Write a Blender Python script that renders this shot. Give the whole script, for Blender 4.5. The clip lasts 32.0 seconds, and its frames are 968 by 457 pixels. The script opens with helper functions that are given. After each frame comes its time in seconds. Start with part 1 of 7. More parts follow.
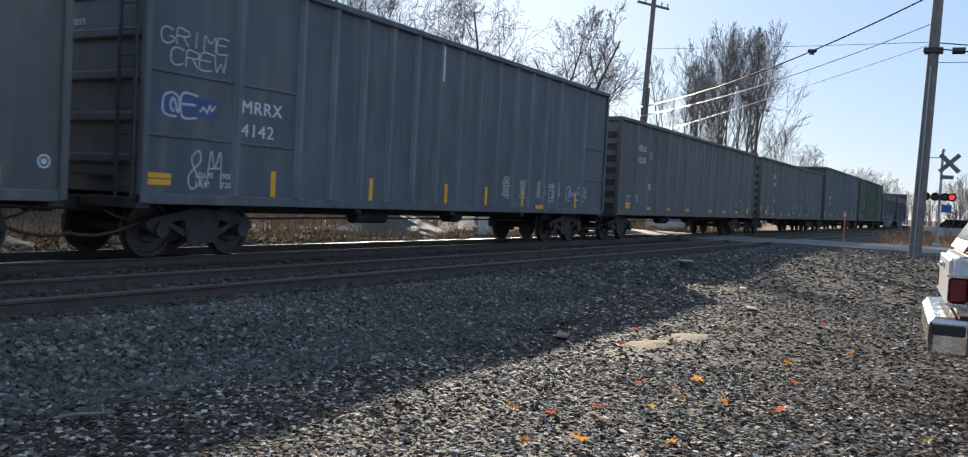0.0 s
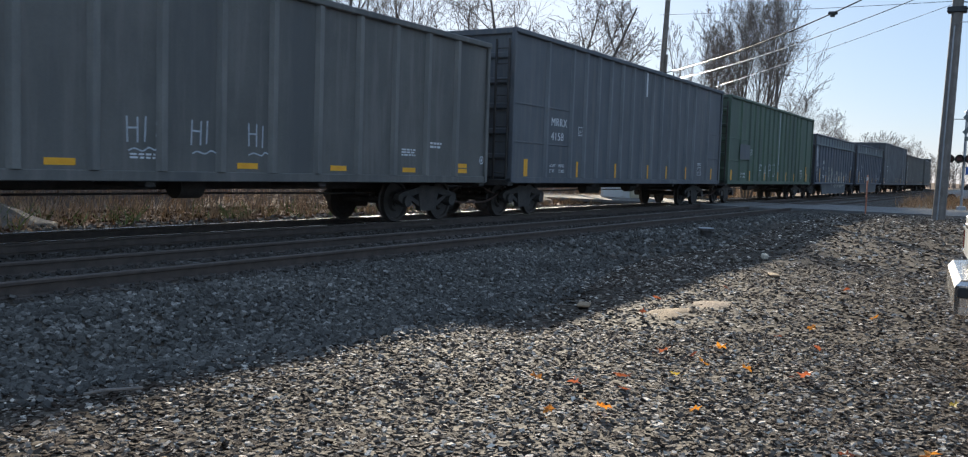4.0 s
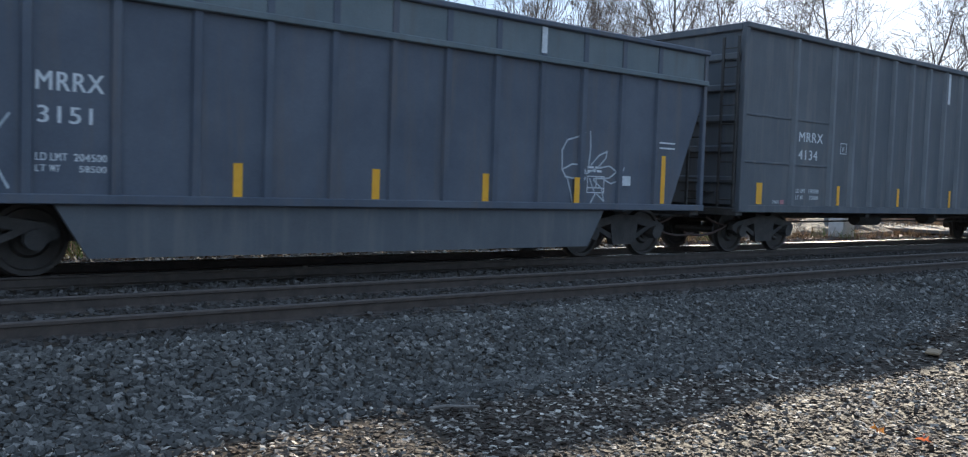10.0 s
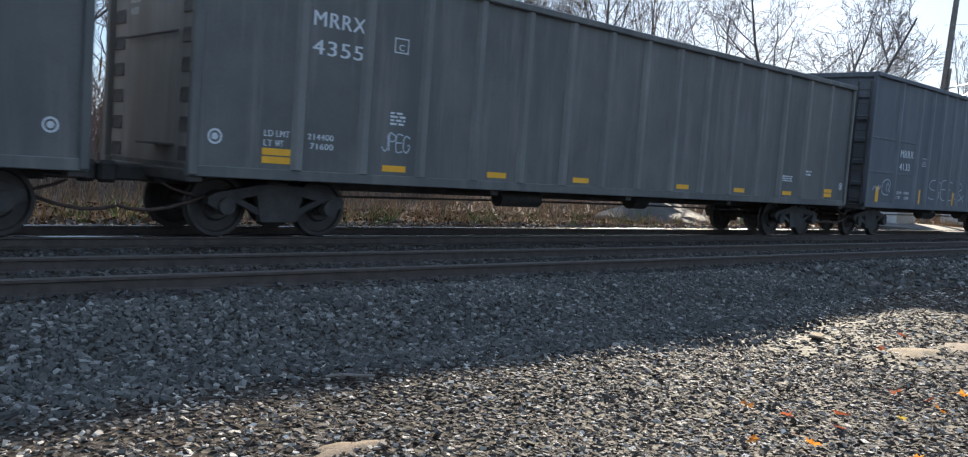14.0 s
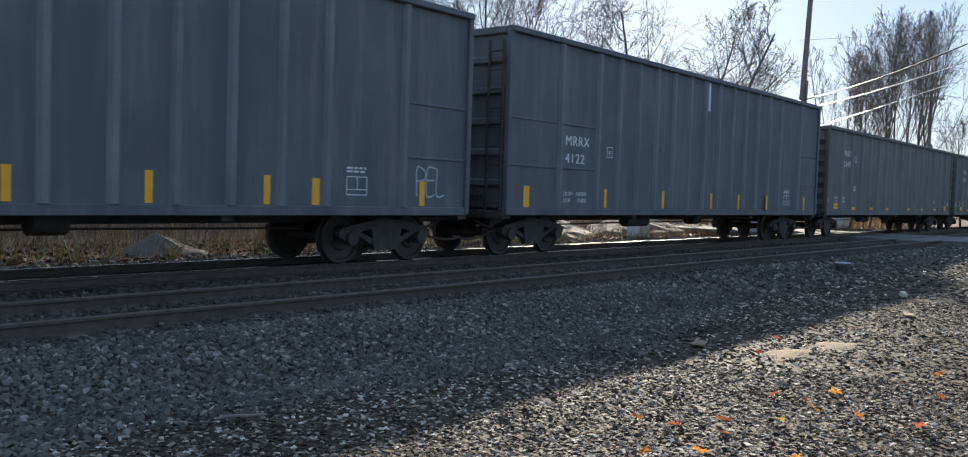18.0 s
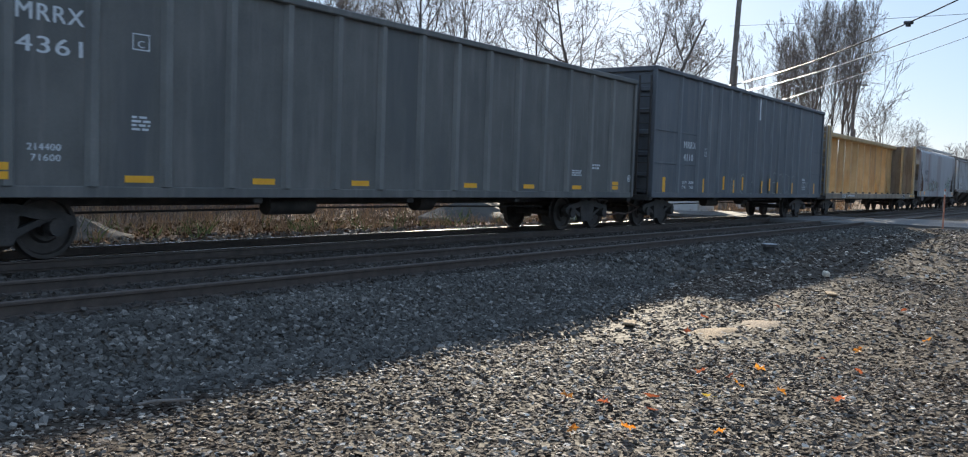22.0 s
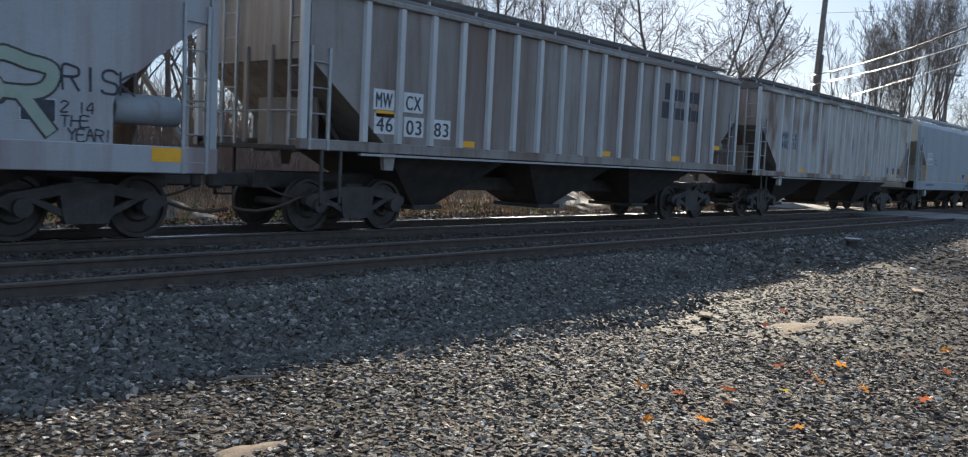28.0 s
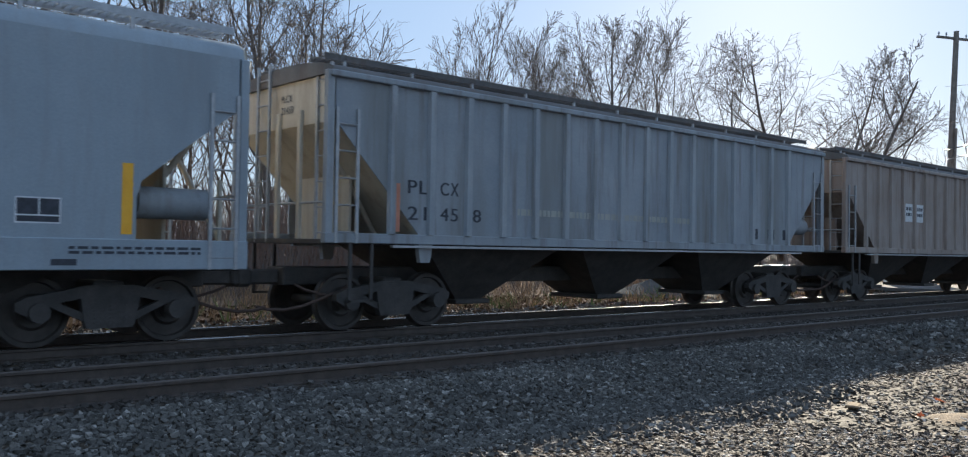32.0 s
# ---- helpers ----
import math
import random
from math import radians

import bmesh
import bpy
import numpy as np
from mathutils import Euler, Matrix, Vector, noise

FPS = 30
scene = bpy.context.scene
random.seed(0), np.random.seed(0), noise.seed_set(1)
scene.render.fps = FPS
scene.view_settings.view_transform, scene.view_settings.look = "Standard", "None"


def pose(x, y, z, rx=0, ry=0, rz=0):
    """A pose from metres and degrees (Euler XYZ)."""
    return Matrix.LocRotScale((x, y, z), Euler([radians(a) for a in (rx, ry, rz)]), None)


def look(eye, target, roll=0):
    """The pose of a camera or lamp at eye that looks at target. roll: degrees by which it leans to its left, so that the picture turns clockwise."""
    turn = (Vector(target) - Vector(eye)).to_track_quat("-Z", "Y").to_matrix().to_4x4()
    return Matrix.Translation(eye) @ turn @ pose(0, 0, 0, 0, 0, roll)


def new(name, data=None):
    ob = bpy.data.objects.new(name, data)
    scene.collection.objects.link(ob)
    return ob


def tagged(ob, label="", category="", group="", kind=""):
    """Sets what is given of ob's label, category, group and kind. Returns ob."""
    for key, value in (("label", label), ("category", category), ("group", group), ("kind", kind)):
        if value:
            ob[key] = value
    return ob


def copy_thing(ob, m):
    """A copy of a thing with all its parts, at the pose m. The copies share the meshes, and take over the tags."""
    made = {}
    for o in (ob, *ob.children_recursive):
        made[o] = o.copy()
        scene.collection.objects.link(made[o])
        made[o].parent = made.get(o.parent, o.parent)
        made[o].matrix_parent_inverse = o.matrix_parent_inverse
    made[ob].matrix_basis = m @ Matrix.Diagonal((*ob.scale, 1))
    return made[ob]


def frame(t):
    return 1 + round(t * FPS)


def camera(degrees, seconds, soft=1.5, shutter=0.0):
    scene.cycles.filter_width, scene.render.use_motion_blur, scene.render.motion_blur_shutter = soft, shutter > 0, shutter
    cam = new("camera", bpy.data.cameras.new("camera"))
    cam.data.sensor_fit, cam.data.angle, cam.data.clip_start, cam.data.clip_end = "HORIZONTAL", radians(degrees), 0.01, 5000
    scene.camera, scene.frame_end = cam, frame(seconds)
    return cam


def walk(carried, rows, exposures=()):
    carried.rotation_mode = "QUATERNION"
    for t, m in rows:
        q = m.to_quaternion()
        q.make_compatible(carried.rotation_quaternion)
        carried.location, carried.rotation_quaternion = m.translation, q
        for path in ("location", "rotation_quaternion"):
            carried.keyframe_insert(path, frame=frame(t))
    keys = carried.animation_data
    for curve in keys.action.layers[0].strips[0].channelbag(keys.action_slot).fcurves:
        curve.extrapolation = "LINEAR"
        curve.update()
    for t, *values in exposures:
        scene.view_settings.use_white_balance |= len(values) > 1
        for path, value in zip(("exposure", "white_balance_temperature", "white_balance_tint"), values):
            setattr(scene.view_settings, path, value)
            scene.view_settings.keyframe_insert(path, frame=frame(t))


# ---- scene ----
cam = camera(57.15, 32.0, soft=1.15, shutter=0.08)
# seconds, eye x y z, tilt, roll, heading
PATH = [
    (0.0, 0.04, 0.199, 1.53, 87.99, -2.98, -59.95),
    (0.5, 0.039, 0.204, 1.528, 87.87, -2.58, -60.36),
    (1.0, 0.027, 0.196, 1.529, 87.7, -2.04, -60.87),
    (1.5, 0.056, 0.21, 1.53, 88.04, -2.14, -61.47),
    (2.0, 0.037, 0.204, 1.529, 88.16, -2.11, -61.79),
    (2.5, 0.056, 0.213, 1.522, 87.95, -1.98, -62.0),
    (3.0, 0.032, 0.184, 1.536, 87.72, -1.96, -62.52),
    (3.5, 0.04, 0.197, 1.528, 87.26, -1.98, -63.05),
    (4.0, 0.042, 0.212, 1.527, 86.1, -1.86, -58.79),
    (4.5, 0.057, 0.212, 1.538, 86.18, -1.76, -57.73),
    (6.5, 0.049, 0.2, 1.55, 87.11, -0.73, -59.23),
    (7.0, 0.044, 0.195, 1.545, 87.15, -0.57, -59.4),
    (7.5, 0.009, 0.178, 1.557, 87.09, -0.79, -59.24),
    (8.0, -0.014, 0.182, 1.585, 87.17, -0.04, -48.91),
    (8.5, -0.06, 0.181, 1.601, 88.0, -0.03, -40.7),
    (9.0, -0.078, 0.188, 1.598, 88.15, -0.45, -39.16),
    (9.5, -0.077, 0.201, 1.596, 87.83, -1.49, -38.59),
    (10.0, -0.052, 0.218, 1.588, 87.1, -1.89, -38.48),
    (10.5, -0.048, 0.218, 1.583, 85.73, -1.91, -38.605),
    (11.0, -0.043, 0.217, 1.578, 85.41, -1.93, -39.73),
    (11.5, 0.006, 0.15, 1.58, 86.03, -1.54, -42.56),
    (12.0, 0.034, 0.006, 1.589, 90.29, -1.22, -42.47),
    (12.5, 0.005, -0.043, 1.586, 90.2, -1.09, -41.04),
    (13.0, -0.029, -0.042, 1.604, 90.17, -1.03, -42.01),
    (13.5, -0.041, -0.057, 1.612, 86.8, -2.97, -42.85),
    (14.0, -0.007, -0.083, 1.603, 85.89, -4.11, -42.73),
    (14.5, 0.023, -0.062, 1.618, 85.68, -3.49, -41.93),
    (15.0, 0.046, -0.071, 1.613, 85.66, -3.81, -42.86),
    (15.5, 0.092, -0.071, 1.603, 85.63, -3.94, -47.73),
    (17.5, -0.017, -0.078, 1.637, 86.42, -2.33, -49.76),
    (18.0, -0.027, -0.104, 1.652, 87.6, -1.81, -50.09),
    (18.5, -0.026, -0.122, 1.66, 88.14, -1.39, -50.03),
    (19.0, -0.025, -0.126, 1.662, 88.78, -1.38, -50.14),
    (19.5, -0.016, -0.147, 1.656, 88.89, -1.39, -51.95),
    (20.0, 0.003, -0.134, 1.642, 88.63, -1.53, -53.28),
    (20.5, 0.02, -0.127, 1.638, 88.13, -1.79, -54.46),
    (21.0, 0.028, -0.118, 1.631, 87.43, -1.99, -54.82),
    (21.5, 0.044, -0.107, 1.63, 86.85, -2.09, -54.69),
    (22.0, 0.017, -0.125, 1.631, 86.66, -1.87, -54.18),
    (22.5, 0.015, -0.114, 1.627, 86.52, -1.94, -53.36),
    (23.0, -0.002, -0.12, 1.63, 86.47, -1.78, -52.49),
    (23.5, 0.015, -0.101, 1.62, 86.41, -1.66, -51.34),
    (24.0, 0.003, -0.115, 1.629, 86.54, -1.58, -50.66),
    (24.5, -0.007, -0.138, 1.632, 86.78, -1.19, -50.42),
    (26.5, 0.047, -0.115, 1.615, 86.3, -1.44, -50.35),
    (27.0, 0.03, -0.109, 1.615, 85.91, -2.37, -50.68),
    (27.5, 0.021, -0.104, 1.615, 85.73, -2.85, -50.75),
    (28.0, -0.011, -0.111, 1.623, 85.68, -2.74, -49.41),
    (28.5, -0.065, -0.109, 1.627, 85.6, -2.35, -44.84),
    (29.0, -0.014, -0.08, 1.616, 85.81, -3.41, -47.33),
    (29.5, -0.066, -0.103, 1.639, 85.94, -2.99, -47.07),
    (30.0, -0.079, -0.063, 1.642, 89.54, -2.03, -44.87),
    (30.5, -0.069, -0.06, 1.627, 90.68, -1.44, -44.6),
    (31.0, -0.069, -0.04, 1.62, 90.53, -1.3, -43.89),
    (31.5, -0.133, -0.086, 1.639, 90.9, -0.86, -42.93),
    (32.0, -0.161, -0.079, 1.639, 91.26, -0.95, -41.9),
]
walk(cam, [(r[0], pose(*r[1:])) for r in PATH],
     exposures=[(t, 0.92 + e) for t, e in ((0, 0.05), (4, 0.0), (6.5, 0.05), (8, 0.1), (9, 0.3), (11, 0.35), (12, 0.0), (13, 0.1), (14, 0.3), (15.5, 0.3), (18, 0.1), (22, 0.1), (24, 0.05), (29, 0.0), (30, 0.0), (32, 0.0))])

# ---- world and sun ----
SUN_AZ, SUN_EL = 30.3, 19.25          # degrees from +X towards +Y, and above the horizon
world = bpy.data.worlds.new("sky")
scene.world = world
world.use_nodes = True
wn = world.node_tree.nodes
wl = world.node_tree.links
sky = wn.new("ShaderNodeTexSky")
sky.sky_type = "NISHITA"
sky.sun_disc = False
sky.sun_elevation = radians(SUN_EL)
sky.sun_rotation = radians(90 - SUN_AZ)
sky.air_density, sky.dust_density, sky.ozone_density = 1.0, 0.4, 2.0
wn["Background"].inputs["Strength"].default_value = 0.034
haze = wn.new("ShaderNodeMix")              # thin bright haze over the whole sky
haze.data_type, haze.blend_type = "RGBA", "ADD"
haze.inputs[0].default_value = 1.0
haze.inputs[7].default_value = (4.5, 6.5, 9.8, 1)
dim = wn.new("ShaderNodeMix")
dim.data_type, dim.blend_type = "RGBA", "MULTIPLY"
dim.inputs[0].default_value = 1.0
dim.inputs[7].default_value = (0.62, 0.62, 0.62, 1)
wl.new(sky.outputs["Color"], dim.inputs[6])
wl.new(dim.outputs[2], haze.inputs[6])
wl.new(haze.outputs[2], wn["Background"].inputs["Color"])
sun = new("sun", bpy.data.lights.new("sun", "SUN"))
sun.data.energy, sun.data.angle, sun.data.color = 4.2, radians(0.53), (1.0, 0.89, 0.72)
_az, _el = radians(SUN_AZ), radians(SUN_EL)
SUN_DIR = Vector((math.cos(_az) * math.cos(_el), math.sin(_az) * math.cos(_el), math.sin(_el)))
sun.matrix_world = look(SUN_DIR * 200, (0, 0, 0))
scene.view_settings.exposure = 0.92

# ---- materials ----
def ramp_node(nt, a, b, ca=(0, 0, 0, 1), cb=(1, 1, 1, 1)):
    r = nt.nodes.new("ShaderNodeValToRGB")
    r.color_ramp.elements[0].position, r.color_ramp.elements[1].position = a, b
    r.color_ramp.elements[0].color, r.color_ramp.elements[1].color = ca, cb
    return r


def noise_node(nt, vec, scale, detail=5.0, rough=0.6):
    n = nt.nodes.new("ShaderNodeTexNoise")
    n.inputs["Scale"].default_value = scale
    n.inputs["Detail"].default_value = detail
    n.inputs["Roughness"].default_value = rough
    nt.links.new(vec, n.inputs["Vector"])
    return n


def mix_node(nt, fac, a, b, blend="MIX"):
    m = nt.nodes.new("ShaderNodeMix")
    m.data_type, m.blend_type = "RGBA", blend
    for sock, v in ((m.inputs[0], fac), (m.inputs[6], a), (m.inputs[7], b)):
        if isinstance(v, (int, float)):
            sock.default_value = v
        elif isinstance(v, tuple):
            sock.default_value = (*v[:3], 1)
        else:
            nt.links.new(v, sock)
    return m.outputs[2]


def mat(name, c1, c2, scale=2.0, rough=0.6, metal=0.0, bump=0.1, fine=34.0, streak=None, amount=0.5,
        island=False, vary=0.0, spec=0.5, stain=None, run=0.16, spread=None):
    """A worn surface: a broad mottling c1-c2, fine grain, and where given, rust running down or stains."""
    m = bpy.data.materials.new(name)
    m.use_nodes = True
    nt = m.node_tree
    p = nt.nodes["Principled BSDF"]
    tc = nt.nodes.new("ShaderNodeTexCoord")
    info = nt.nodes.new("ShaderNodeObjectInfo")
    off = nt.nodes.new("ShaderNodeVectorMath")
    off.operation = "MULTIPLY_ADD"
    off.inputs[1].default_value = (37.0, 11.0, 23.0)
    nt.links.new(info.outputs["Random"], off.inputs[0])
    nt.links.new(tc.outputs["Object"], off.inputs[2])
    vec = off.outputs[0]
    broad = noise_node(nt, vec, scale)
    r = ramp_node(nt, 0.35, 0.68)
    nt.links.new(broad.outputs["Fac"], r.inputs[0])
    col = mix_node(nt, r.outputs[0], c1, c2)
    grain = noise_node(nt, vec, fine, 3.0)
    g = ramp_node(nt, 0.2, 0.8, (0.72, 0.72, 0.72, 1), (1.25, 1.25, 1.25, 1))
    nt.links.new(grain.outputs["Fac"], g.inputs[0])
    col = mix_node(nt, min(0.8, bump * 3.5), col, g.outputs[0], "MULTIPLY")
    if streak:
        mp = nt.nodes.new("ShaderNodeMapping")
        mp.inputs["Scale"].default_value = (2.6, 2.6, 0.22)
        nt.links.new(vec, mp.inputs["Vector"])
        sn = noise_node(nt, mp.outputs[0], 1.6, 7.0, 0.65)
        sr = ramp_node(nt, 0.5, 0.72)
        nt.links.new(sn.outputs["Fac"], sr.inputs[0])
        ml = nt.nodes.new("ShaderNodeMath")
        ml.operation = "MULTIPLY"
        ml.inputs[1].default_value = amount
        nt.links.new(sr.outputs[0], ml.inputs[0])
        col = mix_node(nt, ml.outputs[0], col, streak)
    if stain:
        mp = nt.nodes.new("ShaderNodeMapping")
        mp.inputs["Scale"].default_value = (1.0, 1.0, run)
        nt.links.new(vec, mp.inputs["Vector"])
        sn = noise_node(nt, mp.outputs[0], 0.8, 5.0, 0.55)
        sr = ramp_node(nt, *(spread or ((0.5, 0.66) if run > 0.1 else (0.49, 0.64))))
        nt.links.new(sn.outputs["Fac"], sr.inputs[0])
        ml = nt.nodes.new("ShaderNodeMath")
        ml.operation = "MULTIPLY"
        ml.inputs[1].default_value = 0.9 if spread else 0.75
        nt.links.new(sr.outputs[0], ml.inputs[0])
        col = mix_node(nt, ml.outputs[0], col, stain)
    if island or vary:
        src = nt.nodes.new("ShaderNodeNewGeometry").outputs["Random Per Island"] if island else info.outputs["Random"]
        v = vary or 0.5
        ir = ramp_node(nt, 0.0, 1.0, (1 - v, 1 - v, 1 - v, 1), (1 + v, 1 + v, 1 + v, 1))
        nt.links.new(src, ir.inputs[0])
        col = mix_node(nt, 1.0, col, ir.outputs[0], "MULTIPLY")
    nt.links.new(col, p.inputs["Base Color"])
    rr = nt.nodes.new("ShaderNodeMapRange")
    rr.inputs["To Min"].default_value, rr.inputs["To Max"].default_value = max(0.05, rough - 0.12), min(1.0, rough + 0.12)
    nt.links.new(broad.outputs["Fac"], rr.inputs["Value"])
    nt.links.new(rr.outputs[0], p.inputs["Roughness"])
    p.inputs["Metallic"].default_value = metal
    p.inputs["Specular IOR Level"].default_value = spec
    if bump:
        b = nt.nodes.new("ShaderNodeBump")
        b.inputs["Strength"].default_value, b.inputs["Distance"].default_value = bump, 0.01
        nt.links.new(grain.outputs["Fac"], b.inputs["Height"])
        nt.links.new(b.outputs[0], p.inputs["Normal"])
    return m


def glow(name, col, strength):
    m = bpy.data.materials.new(name)
    m.use_nodes = True
    p = m.node_tree.nodes["Principled BSDF"]
    p.inputs["Base Color"].default_value = (*col, 1)
    p.inputs["Emission Color"].default_value = (*col, 1)
    p.inputs["Emission Strength"].default_value = strength
    return m


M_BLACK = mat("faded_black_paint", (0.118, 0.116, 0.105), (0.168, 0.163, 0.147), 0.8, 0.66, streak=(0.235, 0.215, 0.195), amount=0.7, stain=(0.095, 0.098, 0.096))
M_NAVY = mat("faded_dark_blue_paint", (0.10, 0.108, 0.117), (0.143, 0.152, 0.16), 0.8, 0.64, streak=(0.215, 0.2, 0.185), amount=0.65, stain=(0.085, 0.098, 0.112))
M_GREEN = mat("weathered_green_paint", (0.082, 0.128, 0.086), (0.12, 0.172, 0.118), 0.9, 0.64, streak=(0.07, 0.085, 0.072), amount=0.9, stain=(0.075, 0.098, 0.08))
M_BLUE = mat("weathered_blue_paint", (0.078, 0.092, 0.118), (0.118, 0.133, 0.16), 0.9, 0.58, streak=(0.16, 0.13, 0.11), amount=0.5)
M_BLUE_UP = mat("sun_bleached_blue_green_paint", (0.125, 0.155, 0.165), (0.175, 0.205, 0.21), 0.9, 0.62, streak=(0.13, 0.12, 0.11), amount=0.5)
# gondola ribs: their lighter shading against the panels is put into the paint
M_BLACK_RIB = mat("rib_lit_black_paint", (0.165, 0.163, 0.149), (0.24, 0.233, 0.212), 0.6, 0.68, streak=(0.11, 0.11, 0.105), amount=0.6)
M_NAVY_RIB = mat("rib_lit_blue_paint", (0.152, 0.162, 0.17), (0.22, 0.23, 0.236), 0.6, 0.66, streak=(0.095, 0.105, 0.115), amount=0.6)
# gondola end walls: light bounced between the cars is put into this grey
M_END = mat("gap_lit_grey_end_paint", (0.19, 0.185, 0.17), (0.27, 0.26, 0.24), 0.8, 0.7, streak=(0.13, 0.11, 0.10), amount=0.7, stain=(0.15, 0.13, 0.115))
M_HOSE = mat("dusty_brown_rubber_hose", (0.07, 0.045, 0.035), (0.11, 0.07, 0.055), 6.0, 0.8)
M_PALE_RIB = mat("pale_rib_paint", (0.50, 0.51, 0.51), (0.60, 0.605, 0.60), 0.9, 0.55, streak=(0.36, 0.33, 0.30), amount=0.5)
M_TAN = mat("sun_faded_yellow_paint", (0.46, 0.31, 0.14), (0.56, 0.40, 0.21), 1.2, 0.6, streak=(0.22, 0.12, 0.06), amount=0.7)
M_BULK = mat("grey_brown_weathered_bulkhead_paint", (0.24, 0.19, 0.135), (0.36, 0.29, 0.21), 1.0, 0.65, streak=(0.13, 0.09, 0.06), amount=0.8, stain=(0.16, 0.13, 0.10))
M_GREY = mat("light_grey_hopper_paint", (0.27, 0.30, 0.325), (0.36, 0.385, 0.405), 0.7, 0.6, streak=(0.165, 0.14, 0.12), amount=0.85, stain=(0.22, 0.225, 0.215))
M_GREY_RIB = mat("faded_grey_rib_paint", (0.30, 0.33, 0.35), (0.40, 0.42, 0.43), 0.7, 0.6, streak=(0.17, 0.15, 0.13), amount=0.8)
M_ROOF = mat("sooty_galvanised_roof", (0.10, 0.095, 0.09), (0.17, 0.16, 0.15), 1.5, 0.75, streak=(0.12, 0.075, 0.05), amount=0.6)
M_RUSTY = mat("rust_stained_grey_paint", (0.44, 0.42, 0.375), (0.53, 0.51, 0.46), 0.7, 0.6, streak=(0.27, 0.18, 0.12), amount=0.8, stain=(0.15, 0.075, 0.05), run=0.45, spread=(0.47, 0.64))
M_BANDED = mat("grey_paint_with_broad_rust_bands", (0.36, 0.375, 0.39), (0.43, 0.44, 0.45), 0.7, 0.55, streak=(0.30, 0.24, 0.21), amount=0.5, stain=(0.24, 0.15, 0.135), run=0.015)
M_MW = mat("brown_grey_streaked_paint", (0.25, 0.225, 0.205), (0.34, 0.315, 0.29), 0.7, 0.6, streak=(0.15, 0.10, 0.075), amount=0.85, stain=(0.17, 0.105, 0.075), run=0.09)
M_BROWN = mat("brown_stained_hopper_paint", (0.30, 0.24, 0.20), (0.40, 0.34, 0.30), 0.7, 0.6, streak=(0.16, 0.08, 0.05), amount=0.8)
M_PALE = mat("pale_blue_hopper_paint", (0.275, 0.328, 0.365), (0.34, 0.392, 0.43), 0.6, 0.5, streak=(0.26, 0.27, 0.27), amount=0.5, stain=(0.245, 0.28, 0.305))
M_CREAM = mat("cream_slope_sheet_paint", (0.60, 0.55, 0.45), (0.52, 0.46, 0.36), 1.2, 0.6, streak=(0.25, 0.16, 0.08), amount=0.5)
M_STEEL = mat("grimy_running_gear_steel", (0.055, 0.050, 0.046), (0.10, 0.089, 0.08), 4.0, 0.7, 0.2, bump=0.4)
M_WHEEL = mat("wheel_steel", (0.05, 0.042, 0.036), (0.09, 0.076, 0.066), 5.0, 0.6, 0.3)
M_RAIL = mat("rusty_rail_steel", (0.075, 0.058, 0.048), (0.125, 0.096, 0.078), 6.0, 0.7, 0.3)
M_HEAD = mat("polished_rail_head", (0.5, 0.48, 0.46), (0.62, 0.6, 0.57), 8.0, 0.24, 1.0, bump=0.05)
M_HEAD_OLD = mat("dull_brown_rail_head", (0.085, 0.066, 0.054), (0.13, 0.102, 0.085), 7.0, 0.6, 0.15, bump=0.1)
M_TIE = mat("weathered_wood_tie", (0.085, 0.077, 0.069), (0.14, 0.127, 0.114), 5.0, 0.85, bump=0.6, fine=30, vary=0.3)
M_DECAL = mat("yellow_reflective_tape", (0.92, 0.42, 0.02), (0.98, 0.49, 0.035), 6.0, 0.4, bump=0.05)
M_WHITE = mat("white_stencil_paint", (0.62, 0.64, 0.64), (0.75, 0.77, 0.77), 12.0, 0.6, bump=0.05)
M_DARK = mat("dark_stencil_paint", (0.03, 0.035, 0.045), (0.06, 0.065, 0.08), 10.0, 0.6, bump=0.05)
M_CHALK = mat("silver_spray_paint", (0.42, 0.46, 0.48), (0.58, 0.62, 0.64), 9.0, 0.55, bump=0.05)
M_SPRAY = mat("pale_grey_spray_fill", (0.34, 0.34, 0.30), (0.44, 0.43, 0.38), 3.0, 0.6, bump=0.05)
M_SPRAY_B = mat("blue_spray_paint", (0.06, 0.085, 0.19), (0.09, 0.12, 0.25), 4.0, 0.6, bump=0.05)
M_SPRAY_G = mat("dull_green_spray_fill", (0.30, 0.38, 0.30), (0.38, 0.44, 0.36), 3.0, 0.6, bump=0.05)
M_SIGNBACK = mat("weathered_sign_back", (0.13, 0.15, 0.14), (0.2, 0.215, 0.205), 5.0, 0.6, bump=0.05)
M_POLE = mat("weathered_pole_wood", (0.19, 0.165, 0.14), (0.29, 0.255, 0.225), 3.0, 0.85, bump=0.5, streak=(0.12, 0.105, 0.09), amount=0.8)
M_WIRE = mat("black_cable_sheath", (0.02, 0.02, 0.02), (0.03, 0.03, 0.03), 5.0, 0.35, bump=0.0)
M_ALU = mat("bright_aluminium_wire", (0.6, 0.6, 0.6), (0.7, 0.7, 0.7), 5.0, 0.3, 0.9, bump=0.0)
M_GALV = mat("galvanised_steel", (0.35, 0.36, 0.37), (0.46, 0.47, 0.48), 7.0, 0.45, 0.6)
